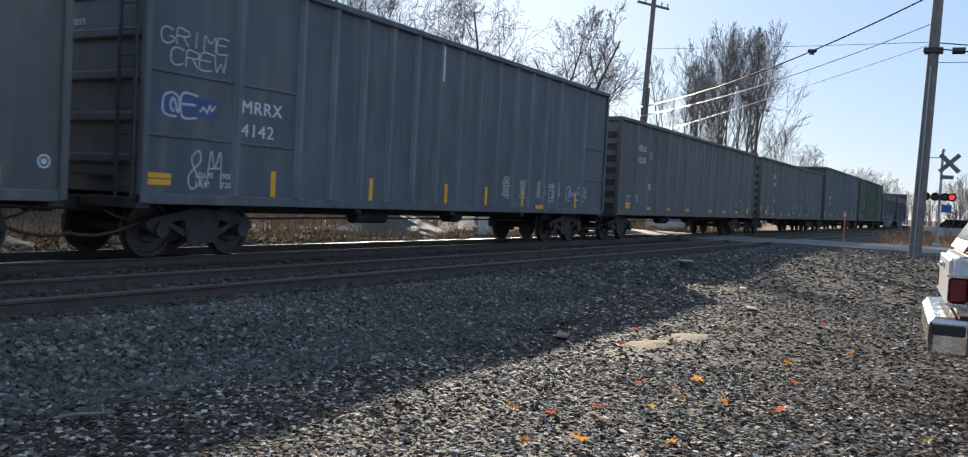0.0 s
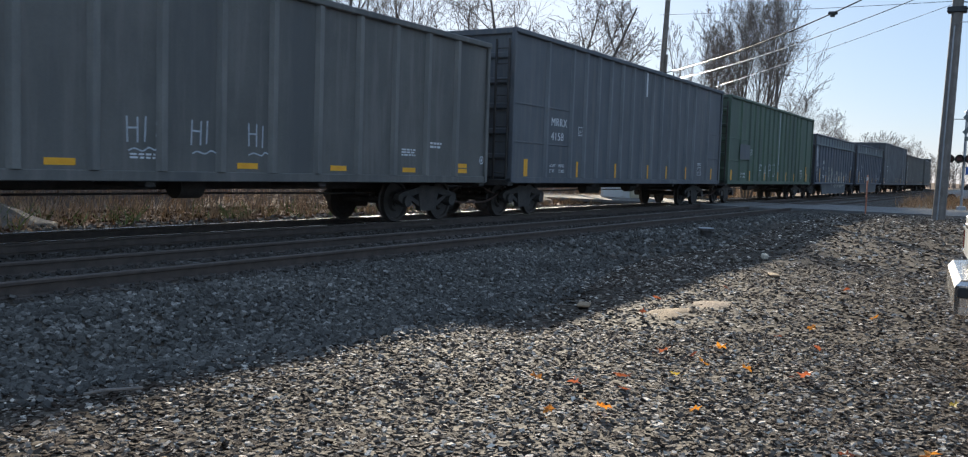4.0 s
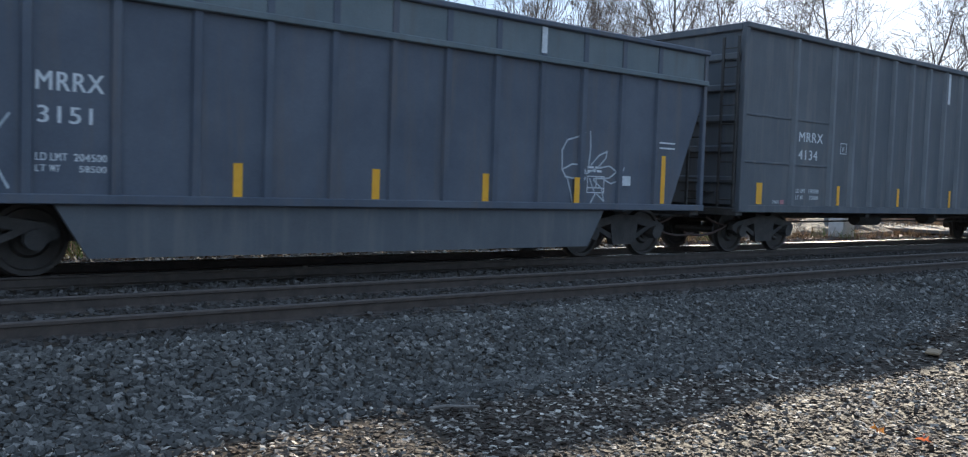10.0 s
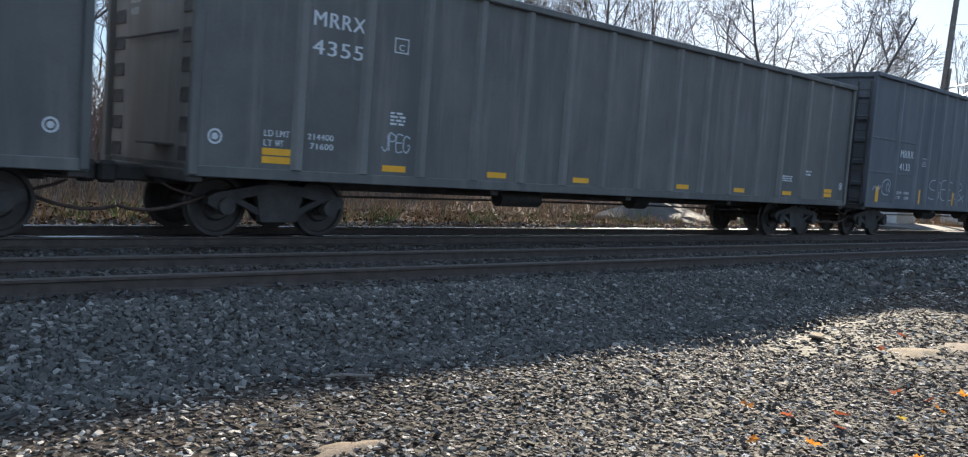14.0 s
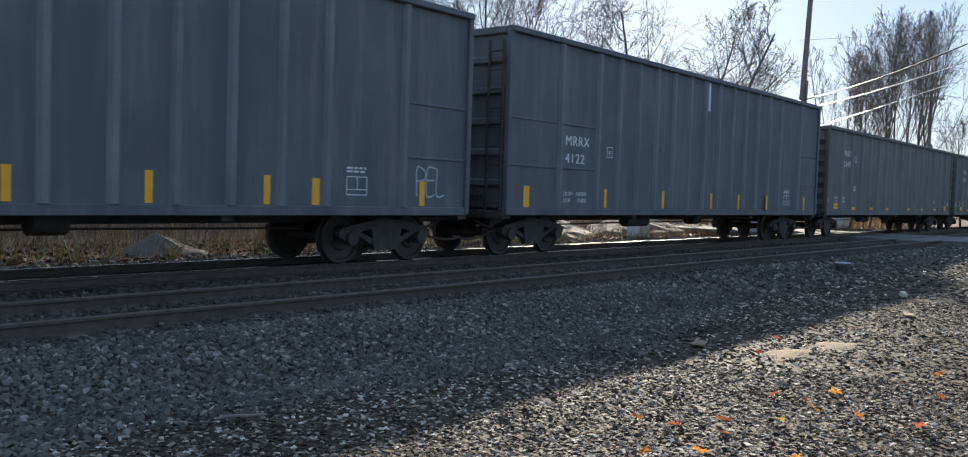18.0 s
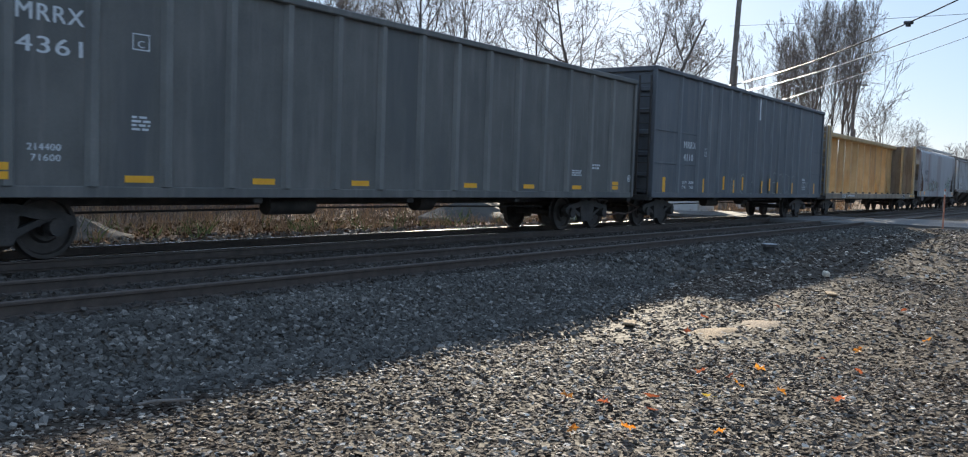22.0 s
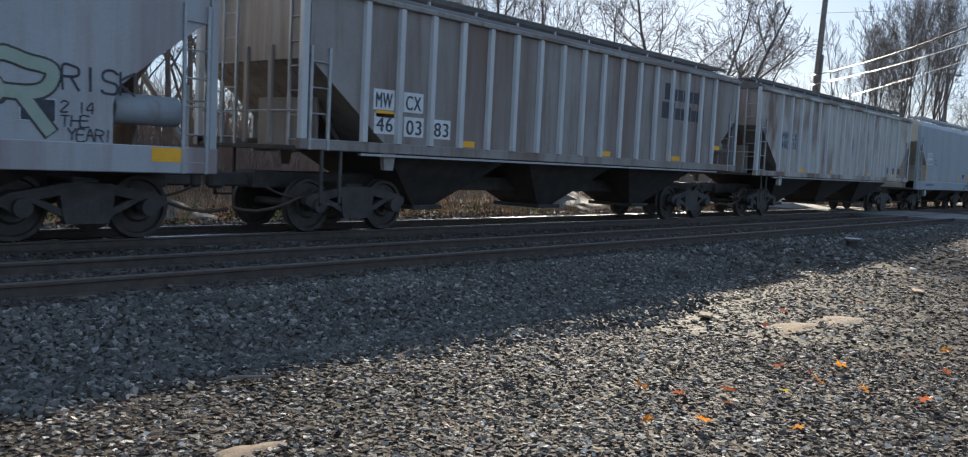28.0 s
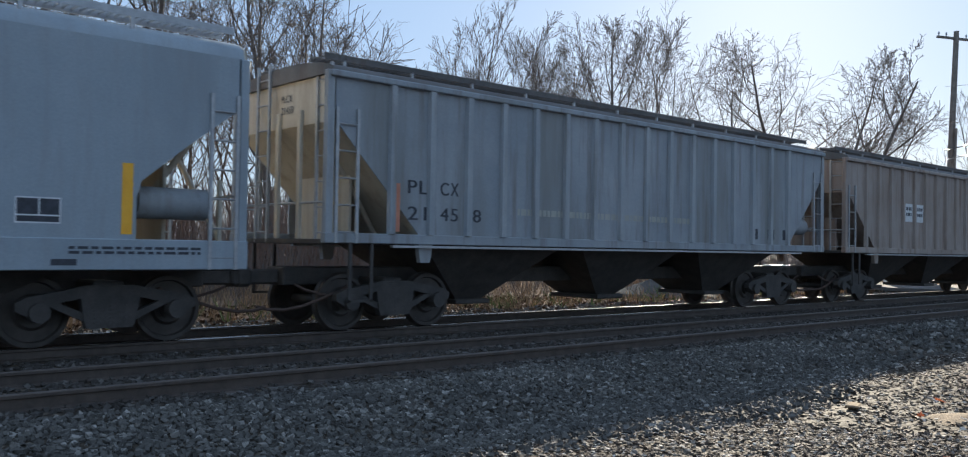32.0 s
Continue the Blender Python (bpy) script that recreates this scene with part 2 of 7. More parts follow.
M_BARK = mat("grey_brown_bark", (0.12, 0.10, 0.086), (0.22, 0.19, 0.165), 6.0, 0.9, bump=0.6, fine=25)
M_TWIG = mat("bare_twigs", (0.15, 0.122, 0.105), (0.22, 0.185, 0.16), 2.0, 0.85, bump=0.0)
M_VINE = mat("reddish_brown_thicket_stems", (0.17, 0.105, 0.078), (0.26, 0.165, 0.12), 2.0, 0.85, bump=0.0)
M_STRAW = mat("dry_straw_grass", (0.34, 0.245, 0.155), (0.48, 0.365, 0.24), 3.0, 0.8, bump=0.0, island=True, vary=0.35)
M_WEED = mat("green_weed_leaves", (0.10, 0.15, 0.035), (0.16, 0.20, 0.06), 3.0, 0.7, bump=0.0, island=True, vary=0.3)
M_ROAD = mat("grey_worn_asphalt", (0.13, 0.125, 0.12), (0.19, 0.185, 0.175), 1.5, 0.85, bump=0.5, fine=120)
M_RED = mat("faded_red_car_paint", (0.19, 0.040, 0.050), (0.24, 0.058, 0.066), 1.5, 0.32, bump=0.03)
# lower car panels: the shade near the ground is put into this red
M_RED_SHADE = mat("shade_darkened_red_paint", (0.085, 0.026, 0.026), (0.13, 0.052, 0.044), 1.5, 0.55, bump=0.1)
M_CARWHITE = mat("off_white_car_paint", (0.54, 0.55, 0.55), (0.62, 0.625, 0.62), 1.5, 0.32, bump=0.03, streak=(0.5, 0.47, 0.42), amount=0.3)
M_CHROME = mat("pitted_chrome", (0.55, 0.54, 0.52), (0.68, 0.67, 0.65), 9.0, 0.25, 1.0, bump=0.1)
M_RUBBER = mat("black_rubber", (0.02, 0.02, 0.02), (0.035, 0.035, 0.035), 9.0, 0.75)
M_LENS = mat("red_tail_lens", (0.13, 0.012, 0.014), (0.18, 0.02, 0.02), 12.0, 0.2, bump=0.05)
M_GLASS_D = mat("dark_tinted_car_window", (0.012, 0.014, 0.016), (0.02, 0.022, 0.024), 3.0, 0.16, bump=0.0, spec=0.12)
M_LAMP = glow("lit_red_signal_lens", (1.0, 0.05, 0.04), 0.6)
M_LAMP_OFF = mat("unlit_red_lens", (0.10, 0.01, 0.01), (0.13, 0.015, 0.015), 8.0, 0.2, bump=0.0)
M_BOARD = mat("shaded_white_sign_board", (0.62, 0.63, 0.62), (0.7, 0.71, 0.7), 5.0, 0.6, bump=0.05)
M_SIGNBLUE = mat("blue_sign_sheet", (0.03, 0.10, 0.35), (0.05, 0.13, 0.4), 5.0, 0.5, bump=0.05)
M_PINK = mat("faded_red_sticker", (0.5, 0.2, 0.22), (0.58, 0.27, 0.28), 9.0, 0.6, bump=0.05)
M_ORANGE = mat("orange_marker_post_plastic", (0.55, 0.20, 0.12), (0.62, 0.26, 0.16), 4.0, 0.6, bump=0.1)
M_ROCK = mat("cream_rock", (0.62, 0.54, 0.42), (0.78, 0.71, 0.58), 20.0, 0.85, bump=0.5, fine=60)
M_SAND = mat("tan_sand", (0.28, 0.195, 0.115), (0.38, 0.27, 0.165), 7.0, 0.95, bump=0.7, fine=70, stain=(0.27, 0.2, 0.145))
M_LEAF_O = mat("orange_maple_leaf", (0.58, 0.19, 0.03), (0.72, 0.33, 0.05), 25.0, 0.6, bump=0.1, vary=0.2)
M_LEAF_R = mat("red_brown_fallen_leaf", (0.34, 0.09, 0.045), (0.44, 0.14, 0.06), 25.0, 0.6, bump=0.1, vary=0.3)
M_LEAF_Y = mat("yellow_fallen_leaf", (0.72, 0.55, 0.10), (0.66, 0.45, 0.08), 25.0, 0.6, bump=0.1, vary=0.2)


def let_light_through(m, share):
    """Thin leaf: part of the light passes to the other side."""
    nt = m.node_tree
    p, out = nt.nodes["Principled BSDF"], nt.nodes["Material Output"]
    tl = nt.nodes.new("ShaderNodeBsdfTranslucent")
    nt.links.new(p.inputs["Base Color"].links[0].from_socket, tl.inputs["Color"])
    mx = nt.nodes.new("ShaderNodeMixShader")
    mx.inputs[0].default_value = share
    nt.links.new(p.outputs[0], mx.inputs[1])
    nt.links.new(tl.outputs[0], mx.inputs[2])
    nt.links.new(mx.outputs[0], out.inputs["Surface"])


for m in (M_LEAF_O, M_LEAF_R, M_LEAF_Y, M_STRAW):
    let_light_through(m, 0.5)


def gravel_mat(name, dark, light, island, rough=0.72, spec=0.06, mid=(0.12, 0.32)):
    """Crushed stone: dark, mid and pale pieces; on the ground sheet the pieces are cells."""
    m = bpy.data.materials.new(name)
    m.use_nodes = True
    nt = m.node_tree
    p = nt.nodes["Principled BSDF"]
    tc = nt.nodes.new("ShaderNodeTexCoord")
    vec = tc.outputs["Object"]
    if island:
        pick = nt.nodes.new("ShaderNodeNewGeometry").outputs["Random Per Island"]
    else:
        vo = nt.nodes.new("ShaderNodeTexVoronoi")
        vo.inputs["Scale"].default_value = 18.0
        nt.links.new(vec, vo.inputs["Vector"])
        sep = nt.nodes.new("ShaderNodeSeparateColor")
        nt.links.new(vo.outputs["Color"], sep.inputs[0])
        pick = sep.outputs[0]
    r = ramp_node(nt, 0.0, 1.0, (*dark, 1), (*light, 1))
    e = r.color_ramp.elements.new(0.55)
    e.color = tuple(a + mid[0] * (b - a) for a, b in zip(dark, light)) + (1,)
    e = r.color_ramp.elements.new(0.86)
    e.color = tuple(a + mid[1] * (b - a) for a, b in zip(dark, light)) + (1,)
    nt.links.new(pick, r.inputs[0])
    broad = noise_node(nt, vec, 0.7, 4.0)
    br = ramp_node(nt, 0.3, 0.75, (0.75, 0.74, 0.73, 1), (1.15, 1.12, 1.08, 1))
    nt.links.new(broad.outputs["Fac"], br.inputs[0])
    col = mix_node(nt, 1.0, r.outputs[0], br.outputs[0], "MULTIPLY")
    grain = noise_node(nt, vec, 140.0, 3.0)
    gr = ramp_node(nt, 0.25, 0.75, (0.75, 0.75, 0.75, 1), (1.2, 1.2, 1.2, 1))
    nt.links.new(grain.outputs["Fac"], gr.inputs[0])
    col = mix_node(nt, 1.0, col, gr.outputs[0], "MULTIPLY")
    nt.links.new(col, p.inputs["Base Color"])
    gloss = nt.nodes.new("ShaderNodeMapRange")
    gloss.inputs["To Min"].default_value, gloss.inputs["To Max"].default_value = rough - 0.12, rough + 0.12
    nt.links.new(grain.outputs["Fac"], gloss.inputs["Value"])
    nt.links.new(gloss.outputs[0], p.inputs["Roughness"])
    p.inputs["Specular IOR Level"].default_value = spec
    b = nt.nodes.new("ShaderNodeBump")
    b.inputs["Strength"].default_value, b.inputs["Distance"].default_value = 0.5, 0.01 if island else 0.03
    if island:
        nt.links.new(grain.outputs["Fac"], b.inputs["Height"])
    else:
        nt.links.new(vo.outputs["Distance"], b.inputs["Height"])
    nt.links.new(b.outputs[0], p.inputs["Normal"])
    return m


M_STONE = gravel_mat("mixed_crushed_stone", (0.066, 0.047, 0.036), (0.88, 0.79, 0.68), True, 0.72, 0.05, (0.08, 0.36))
M_DIRTY = gravel_mat("oil_stained_track_ballast", (0.072, 0.065, 0.059), (0.19, 0.175, 0.16), True)
M_BALLAST = gravel_mat("grey_track_ballast", (0.10, 0.095, 0.087), (0.38, 0.36, 0.33), True)


def ground_mat():
    """Gravel by the tracks, dead grass and leaf litter past them, with the change broken up by noise."""
    m = gravel_mat("gravel_and_dead_grass", (0.046, 0.037, 0.029), (0.20, 0.168, 0.132), False)
    nt = m.node_tree
    p = nt.nodes["Principled BSDF"]
    stones = p.inputs["Base Color"].links[0].from_socket
    tc = nt.nodes.new("ShaderNodeTexCoord")
    sep = nt.nodes.new("ShaderNodeSeparateXYZ")
    nt.links.new(tc.outputs["Object"], sep.inputs[0])
    wob = noise_node(nt, tc.outputs["Object"], 0.5, 5.0)
    add = nt.nodes.new("ShaderNodeMath")
    add.operation = "MULTIPLY_ADD"
    add.inputs[1].default_value = 3.0
    nt.links.new(wob.outputs["Fac"], add.inputs[0])
    nt.links.new(sep.outputs[1], add.inputs[2])
    far = nt.nodes.new("ShaderNodeMapRange")
    far.inputs["From Min"].default_value, far.inputs["From Max"].default_value = 18.0, 19.2
    nt.links.new(add.outputs[0], far.inputs["Value"])
    litter = noise_node(nt, tc.outputs["Object"], 3.0, 8.0, 0.7)
    lr = ramp_node(nt, 0.3, 0.7, (0.11, 0.072, 0.05, 1), (0.29, 0.2, 0.135, 1))
    nt.links.new(litter.outputs["Fac"], lr.inputs[0])
    nt.links.new(mix_node(nt, far.outputs[0], stones, lr.outputs[0]), p.inputs["Base Color"])
    return m


M_GROUND = ground_mat()


# ---- mesh helpers ----
class Geo:
    """Vertices and faces of one mesh."""

    def __init__(self):
        self.v, self.f = [], []

    def add(self, verts, faces):
        n = len(self.v)
        self.v.extend(verts)
        self.f.extend([tuple(i + n for i in q) for q in faces])
        return self

    def box(self, x0, x1, y0, y1, z0, z1):
        return self.add([(x0, y0, z0), (x1, y0, z0), (x1, y1, z0), (x0, y1, z0), (x0, y0, z1), (x1, y0, z1), (x1, y1, z1), (x0, y1, z1)],
                        [(0, 3, 2, 1), (4, 5, 6, 7), (0, 1, 5, 4), (1, 2, 6, 5), (2, 3, 7, 6), (3, 0, 4, 7)])

    def cbox(self, x0, x1, y0, y1, z0, z1, c=0.01):
        """A box with its edges cut off at c."""
        xs, ys, zs = (x0, x1), (y0, y1), (z0, z1)
        vid, verts = {}, []
        for i in (0, 1):
            for j in (0, 1):
                for k in (0, 1):
                    s = (1 - 2 * i, 1 - 2 * j, 1 - 2 * k)
                    p = (xs[i], ys[j], zs[k])
                    for a in range(3):
                        q = [p[b] + (0 if b == a else s[b] * c) for b in range(3)]
                        vid[i, j, k, a] = len(verts)
                        verts.append(tuple(q))
        faces = []
        for a in range(3):
            b, d = (a + 1) % 3, (a + 2) % 3
            for e in (0, 1):
                ring = []
                for m, n in ((0, 0), (1, 0), (1, 1), (0, 1)):
                    ijk = [0, 0, 0]
                    ijk[a], ijk[b], ijk[d] = e, m, n
                    ring.append(vid[(*ijk, a)])
                faces.append(tuple(ring if e else ring[::-1]))
            for m in (0, 1):
                for n in (0, 1):
                    lo, hi = [0, 0, 0], [0, 0, 0]
                    lo[a], hi[a] = 0, 1
                    lo[b] = hi[b] = m
                    lo[d] = hi[d] = n
                    q = (vid[(*lo, b)], vid[(*hi, b)], vid[(*hi, d)], vid[(*lo, d)])
                    faces.append(q if m == n else q[::-1])
        for i in (0, 1):
            for j in (0, 1):
                for k in (0, 1):
                    t = tuple(vid[i, j, k, a] for a in range(3))
                    faces.append(t if (i + j + k) % 2 else t[::-1])
        return self.add(verts, faces)

    def prism(self, poly, y0, y1, axis="y"):
        """A polygon of (x, z) pushed from y0 to y1; axis x: of (y, z) pushed along x."""
        n = len(poly)
        if axis == "y":
            a, b = [(p, y0, q) for p, q in poly], [(p, y1, q) for p, q in poly]
        elif axis == "x":
            a, b = [(y0, p, q) for p, q in poly], [(y1, p, q) for p, q in poly]
        else:
            a, b = [(p, q, y0) for p, q in poly], [(p, q, y1) for p, q in poly]
        return self.add(a + b, [tuple(range(n)), tuple(range(2 * n - 1, n - 1, -1))] + [(i, i + n, (i + 1) % n + n, (i + 1) % n) for i in range(n)])

    def cyl(self, p0, p1, r0, r1=None, n=10, caps=True):
        r1 = r0 if r1 is None else r1
        p0, p1 = Vector(p0), Vector(p1)
        w = (p1 - p0).normalized()
        u = w.orthogonal().normalized()
        v = w.cross(u)
        a = []
        for p, r in ((p0, r0), (p1, r1)):
            for i in range(n):
                t = 2 * math.pi * i / n
                a.append(tuple(p + u * (r * math.cos(t)) + v * (r * math.sin(t))))
        f = [(i, (i + 1) % n, (i + 1) % n + n, i + n) for i in range(n)]
        if caps:
            f += [tuple(range(n - 1, -1, -1)), tuple(range(n, 2 * n))]
        return self.add(a, f)

    def tube(self, pts, r, n=6):
        pts = [Vector(p) for p in pts]
        verts, faces, u = [], [], None
        for i, p in enumerate(pts):
            w = (pts[min(i + 1, len(pts) - 1)] - pts[max(i - 1, 0)]).normalized()
            u = w.orthogonal() if u is None else u - w * u.dot(w)
            u = u.normalized()
            v = w.cross(u)
            verts += [tuple(p + u * (r * math.cos(2 * math.pi * k / n)) + v * (r * math.sin(2 * math.pi * k / n))) for k in range(n)]
        for i in range(len(pts) - 1):
            faces += [(i * n + k, i * n + (k + 1) % n, (i + 1) * n + (k + 1) % n, (i + 1) * n + k) for k in range(n)]
        faces += [tuple(range(n - 1, -1, -1)), tuple(range((len(pts) - 1) * n, len(pts) * n))]
        return self.add(verts, faces)

    def ribbon(self, pts, w, y=0.0, d=0.004):
        """A flat painted stroke along points (x, z), standing d proud of y towards -y."""
        for (xa, za), (xb, zb) in zip(pts, pts[1:]):
            l = math.hypot(xb - xa, zb - za) or 1e-6
            ex, ez = (xb - xa) / l * w * 0.25, (zb - za) / l * w * 0.25
            nx, nz = -(zb - za) / l * w / 2, (xb - xa) / l * w / 2
            self.add([(xa - ex + nx, y - d, za - ez + nz), (xa - ex - nx, y - d, za - ez - nz), (xb + ex - nx, y - d, zb + ez - nz), (xb + ex + nx, y - d, zb + ez + nz)], [(0, 1, 2, 3)])
        return self

    def mesh(self, name, material, smooth=False, fix=True):
        me = bpy.data.meshes.new(name)
        me.from_pydata(self.v, [], self.f)
        if fix:
            bm = bmesh.new()
            bm.from_mesh(me)
            bmesh.ops.recalc_face_normals(bm, faces=bm.faces)
            bm.to_mesh(me)
            bm.free()
        me.materials.append(material)
        if smooth:
            me.polygons.foreach_set("use_smooth", [True] * len(me.polygons))
            me.set_sharp_from_angle(angle=radians(40))
        me.update()
        return me


def part(name, geo, material, parent, label="", at=None, smooth=False):
    """Links a Geo, or a ready mesh, as one mesh object under parent."""
    me = geo.mesh(name, material, smooth) if isinstance(geo, Geo) else geo
    ob = new(name, me)
    ob.parent = parent
    if at is not None:
        ob.matrix_basis = at if isinstance(at, Matrix) else Matrix.Translation(at)
    if label:
        ob["label"] = label
    return ob


def thing(name, label, category, group="", kind="", at=None):
    ob = new(name)
    tagged(ob, label, category, group, kind)
    if at is not None:
        ob.matrix_basis = at
    return ob


def solid(name, geo, material, label, category, group="", kind="", at=None, smooth=False):
    ob = new(name, geo.mesh(name, material, smooth) if isinstance(geo, Geo) else geo)
    tagged(ob, label, category, group, kind)
    if at is not None:
        ob.matrix_basis = at
    return ob


_letters = {}


def letters(text, width, height, material):
    """Stencilled characters as a flat mesh in the x-z plane, lower left corner at the origin."""
    key = (text, round(width, 3), round(height, 3), material.name)
    if key not in _letters:
        cu = bpy.data.curves.new("writing", "FONT")
        cu.body, cu.extrude, cu.space_character = text, 0.0, 1.12
        tmp = bpy.data.objects.new("writing", cu)
        scene.collection.objects.link(tmp)
        dg = bpy.context.evaluated_depsgraph_get()
        me = bpy.data.meshes.new_from_object(tmp.evaluated_get(dg))
        bpy.data.objects.remove(tmp)
        co = np.zeros(len(me.vertices) * 3)
        me.vertices.foreach_get("co", co)
        co = co.reshape(-1, 3)
        lo, hi = co.min(0), co.max(0)
        out = np.zeros_like(co)
        out[:, 0] = (co[:, 0] - lo[0]) / max(hi[0] - lo[0], 1e-6) * width
        out[:, 2] = (co[:, 1] - lo[1]) / max(hi[1] - lo[1], 1e-6) * height
        # bold strokes: three thin layers, each set a little to the side
        tris = [tuple(p.vertices) for p in me.polygons]
        n, fat = len(out), height * 0.028
        layers = np.concatenate([out + np.array([dx * fat, dy, 0]) for dx, dy in ((-1, 0.0), (0, -0.0006), (1, -0.0012))])
        bpy.data.meshes.remove(me)
        me = bpy.data.meshes.new("lettering")
        me.from_pydata(layers.tolist(), [], [tuple(i + n * k for i in t) for k in range(3) for t in tris])
        me.materials.clear()
        me.materials.append(material)
        me.update()
        _letters[key] = me
    return _letters[key]

# ---- the plan ----
RAIL_Z = 0.26                       # rail tops over the gravel lot
NEAR_C, FAR_C = 9.435, 13.065       # centre lines of the two tracks
GAUGE = 0.755                       # half the distance between rail centres
CURVE_X, CURVE_R = 129.0, 260.0     # where the line starts to bend away, and its radius
SPEED = 12.58                       # the train's metres a second, towards -X


def line_point(s, c):
    """Place and heading of a track with centre line c, s metres along it."""
    if s <= CURVE_X:
        return Vector((s, c, 0)), 0.0
    r = CURVE_R + FAR_C - c
    a = (s - CURVE_X) / CURVE_R
    return Vector((CURVE_X + r * math.sin(a), c + r * (1 - math.cos(a)), 0)), a


def smooth(a, b, x):
    t = np.clip((x - a) / (b - a), 0, 1)
    return t * t * (3 - 2 * t)


def ground_z(x, y):
    """Height of the ground: the ballast bed, and the rise to the road crossing."""
    x, y = np.asarray(x, float), np.asarray(y, float)
    bed = 0.095 * smooth(6.3, 8.0, y) * (1 - smooth(14.9, 16.6, y)) - 0.075 * np.exp(-((y - 6.1) / 0.5) ** 2)
    rise = 0.27 * smooth(16.0, 32.0, x) * (1 - smooth(60.0, 90.0, x)) * (1 - smooth(6.5, 8.2, y)) * smooth(-45.0, -20.0, y)
    bump = 0.018 * np.sin(x * 1.3 + 0.7 * y) * np.sin(y * 1.7 - 0.4 * x) + 0.012 * np.sin(x * 3.1 + 1.0) * np.cos(y * 2.7)
    return bed + rise + bump * (1 - smooth(7.4, 8.0, y) * (1 - smooth(15, 16, y))) * (1 - smooth(30, 60, np.hypot(x, y)))


def sheet(name, xs, ys, material, zfun):
    X, Y = np.meshgrid(xs, ys)
    co = np.stack([X, Y, zfun(X, Y)], -1).reshape(-1, 3)
    nx, ny = len(xs), len(ys)
    i = np.arange(nx * ny).reshape(ny, nx)
    q = np.stack([i[:-1, :-1], i[:-1, 1:], i[1:, 1:], i[1:, :-1]], -1).reshape(-1, 4)
    return raw_mesh(name, co, q, material, True)


def raw_mesh(name, co, quads, material, smooth_faces=False):
    me = bpy.data.meshes.new(name)
    me.vertices.add(len(co))
    me.vertices.foreach_set("co", co.astype(np.float32).ravel())
    me.loops.add(quads.size)
    me.loops.foreach_set("vertex_index", quads.astype(np.int32).ravel())
    me.polygons.add(len(quads))
    me.polygons.foreach_set("loop_start", np.arange(0, quads.size, quads.shape[1], dtype=np.int32))
    me.polygons.foreach_set("use_smooth", np.full(len(quads), smooth_faces))
    me.materials.append(material)
    me.update(calc_edges=True)
    me.validate()
    return me


xs = np.unique(np.concatenate([np.linspace(-2500, -60, 12), np.linspace(-60, -4, 20), np.arange(-4, 30, 0.25), np.linspace(30, 150, 70), np.linspace(150, 2500, 14)]))
ys = np.unique(np.concatenate([np.linspace(-2500, -40, 12), np.linspace(-40, -3, 18), np.arange(-3, 18, 0.2), np.linspace(18, 80, 40), np.linspace(80, 2500, 12)]))
ground = solid("ground", sheet("ground", xs, ys, M_GROUND, ground_z), None, "grey gravel lot and track bed running out into dead grass", "ground", kind="structure")

# the road over the tracks
g = Geo()
g.prism([(37.6, 0.2), (45.6, 0.2), (45.6, 0.305), (45.2, 0.32), (38.0, 0.32), (37.6, 0.305)], -60, 8.25)
solid("road", g, M_ROAD, "worn grey asphalt road coming up to the level crossing", "road", kind="structure")
g = Geo()
g.cbox(38.0, 45.2, 8.82, 10.05, 0.1, 0.25, 0.02).cbox(38.0, 45.2, 10.33, 12.17, 0.1, 0.25, 0.02).cbox(38.0, 45.2, 12.45, 13.68, 0.1, 0.25, 0.02).cbox(38.0, 45.2, 13.96, 24, 0.1, 0.25, 0.02)
solid("crossing_panel", g, M_ROAD, "dark asphalt crossing panels lying between the rails", "crossing panel", kind="structure")

# ---- tracks ----
RAIL_PROFILE = [(-0.07, 0.0), (0.07, 0.0), (0.07, 0.012), (0.012, 0.03), (0.012, 0.115), (0.036, 0.125), (0.036, 0.153), (-0.036, 0.153), (-0.036, 0.125), (-0.012, 0.115), (-0.012, 0.03), (-0.07, 0.012)]
HEAD_PROFILE = [(-0.036, 0.1535), (0.036, 0.1535), (0.030, 0.162), (0.022, 0.165), (-0.022, 0.165), (-0.030, 0.162)]


def rail_sweep(profile, off, c):
    s_list = [-260.0, CURVE_X] + [CURVE_X + 8 * k for k in range(1, 34)]
    g = Geo()
    n = len(profile)
    verts, faces = [], []
    for s in s_list:
        p, a = line_point(s, c)
        nx, ny = -math.sin(a), math.cos(a)
        for q, z in profile:
            verts.append((p.x + nx * (off + q), p.y + ny * (off + q), RAIL_Z - 0.165 + z))
    for k in range(len(s_list) - 1):
        for i in range(n):
            j = (i + 1) % n
            faces.append((k * n + i, k * n + j, (k + 1) * n + j, (k + 1) * n + i))
    faces += [tuple(range(n)), tuple(range((len(s_list) - 1) * n, len(s_list) * n))[::-1]]
    return g.add(verts, faces)


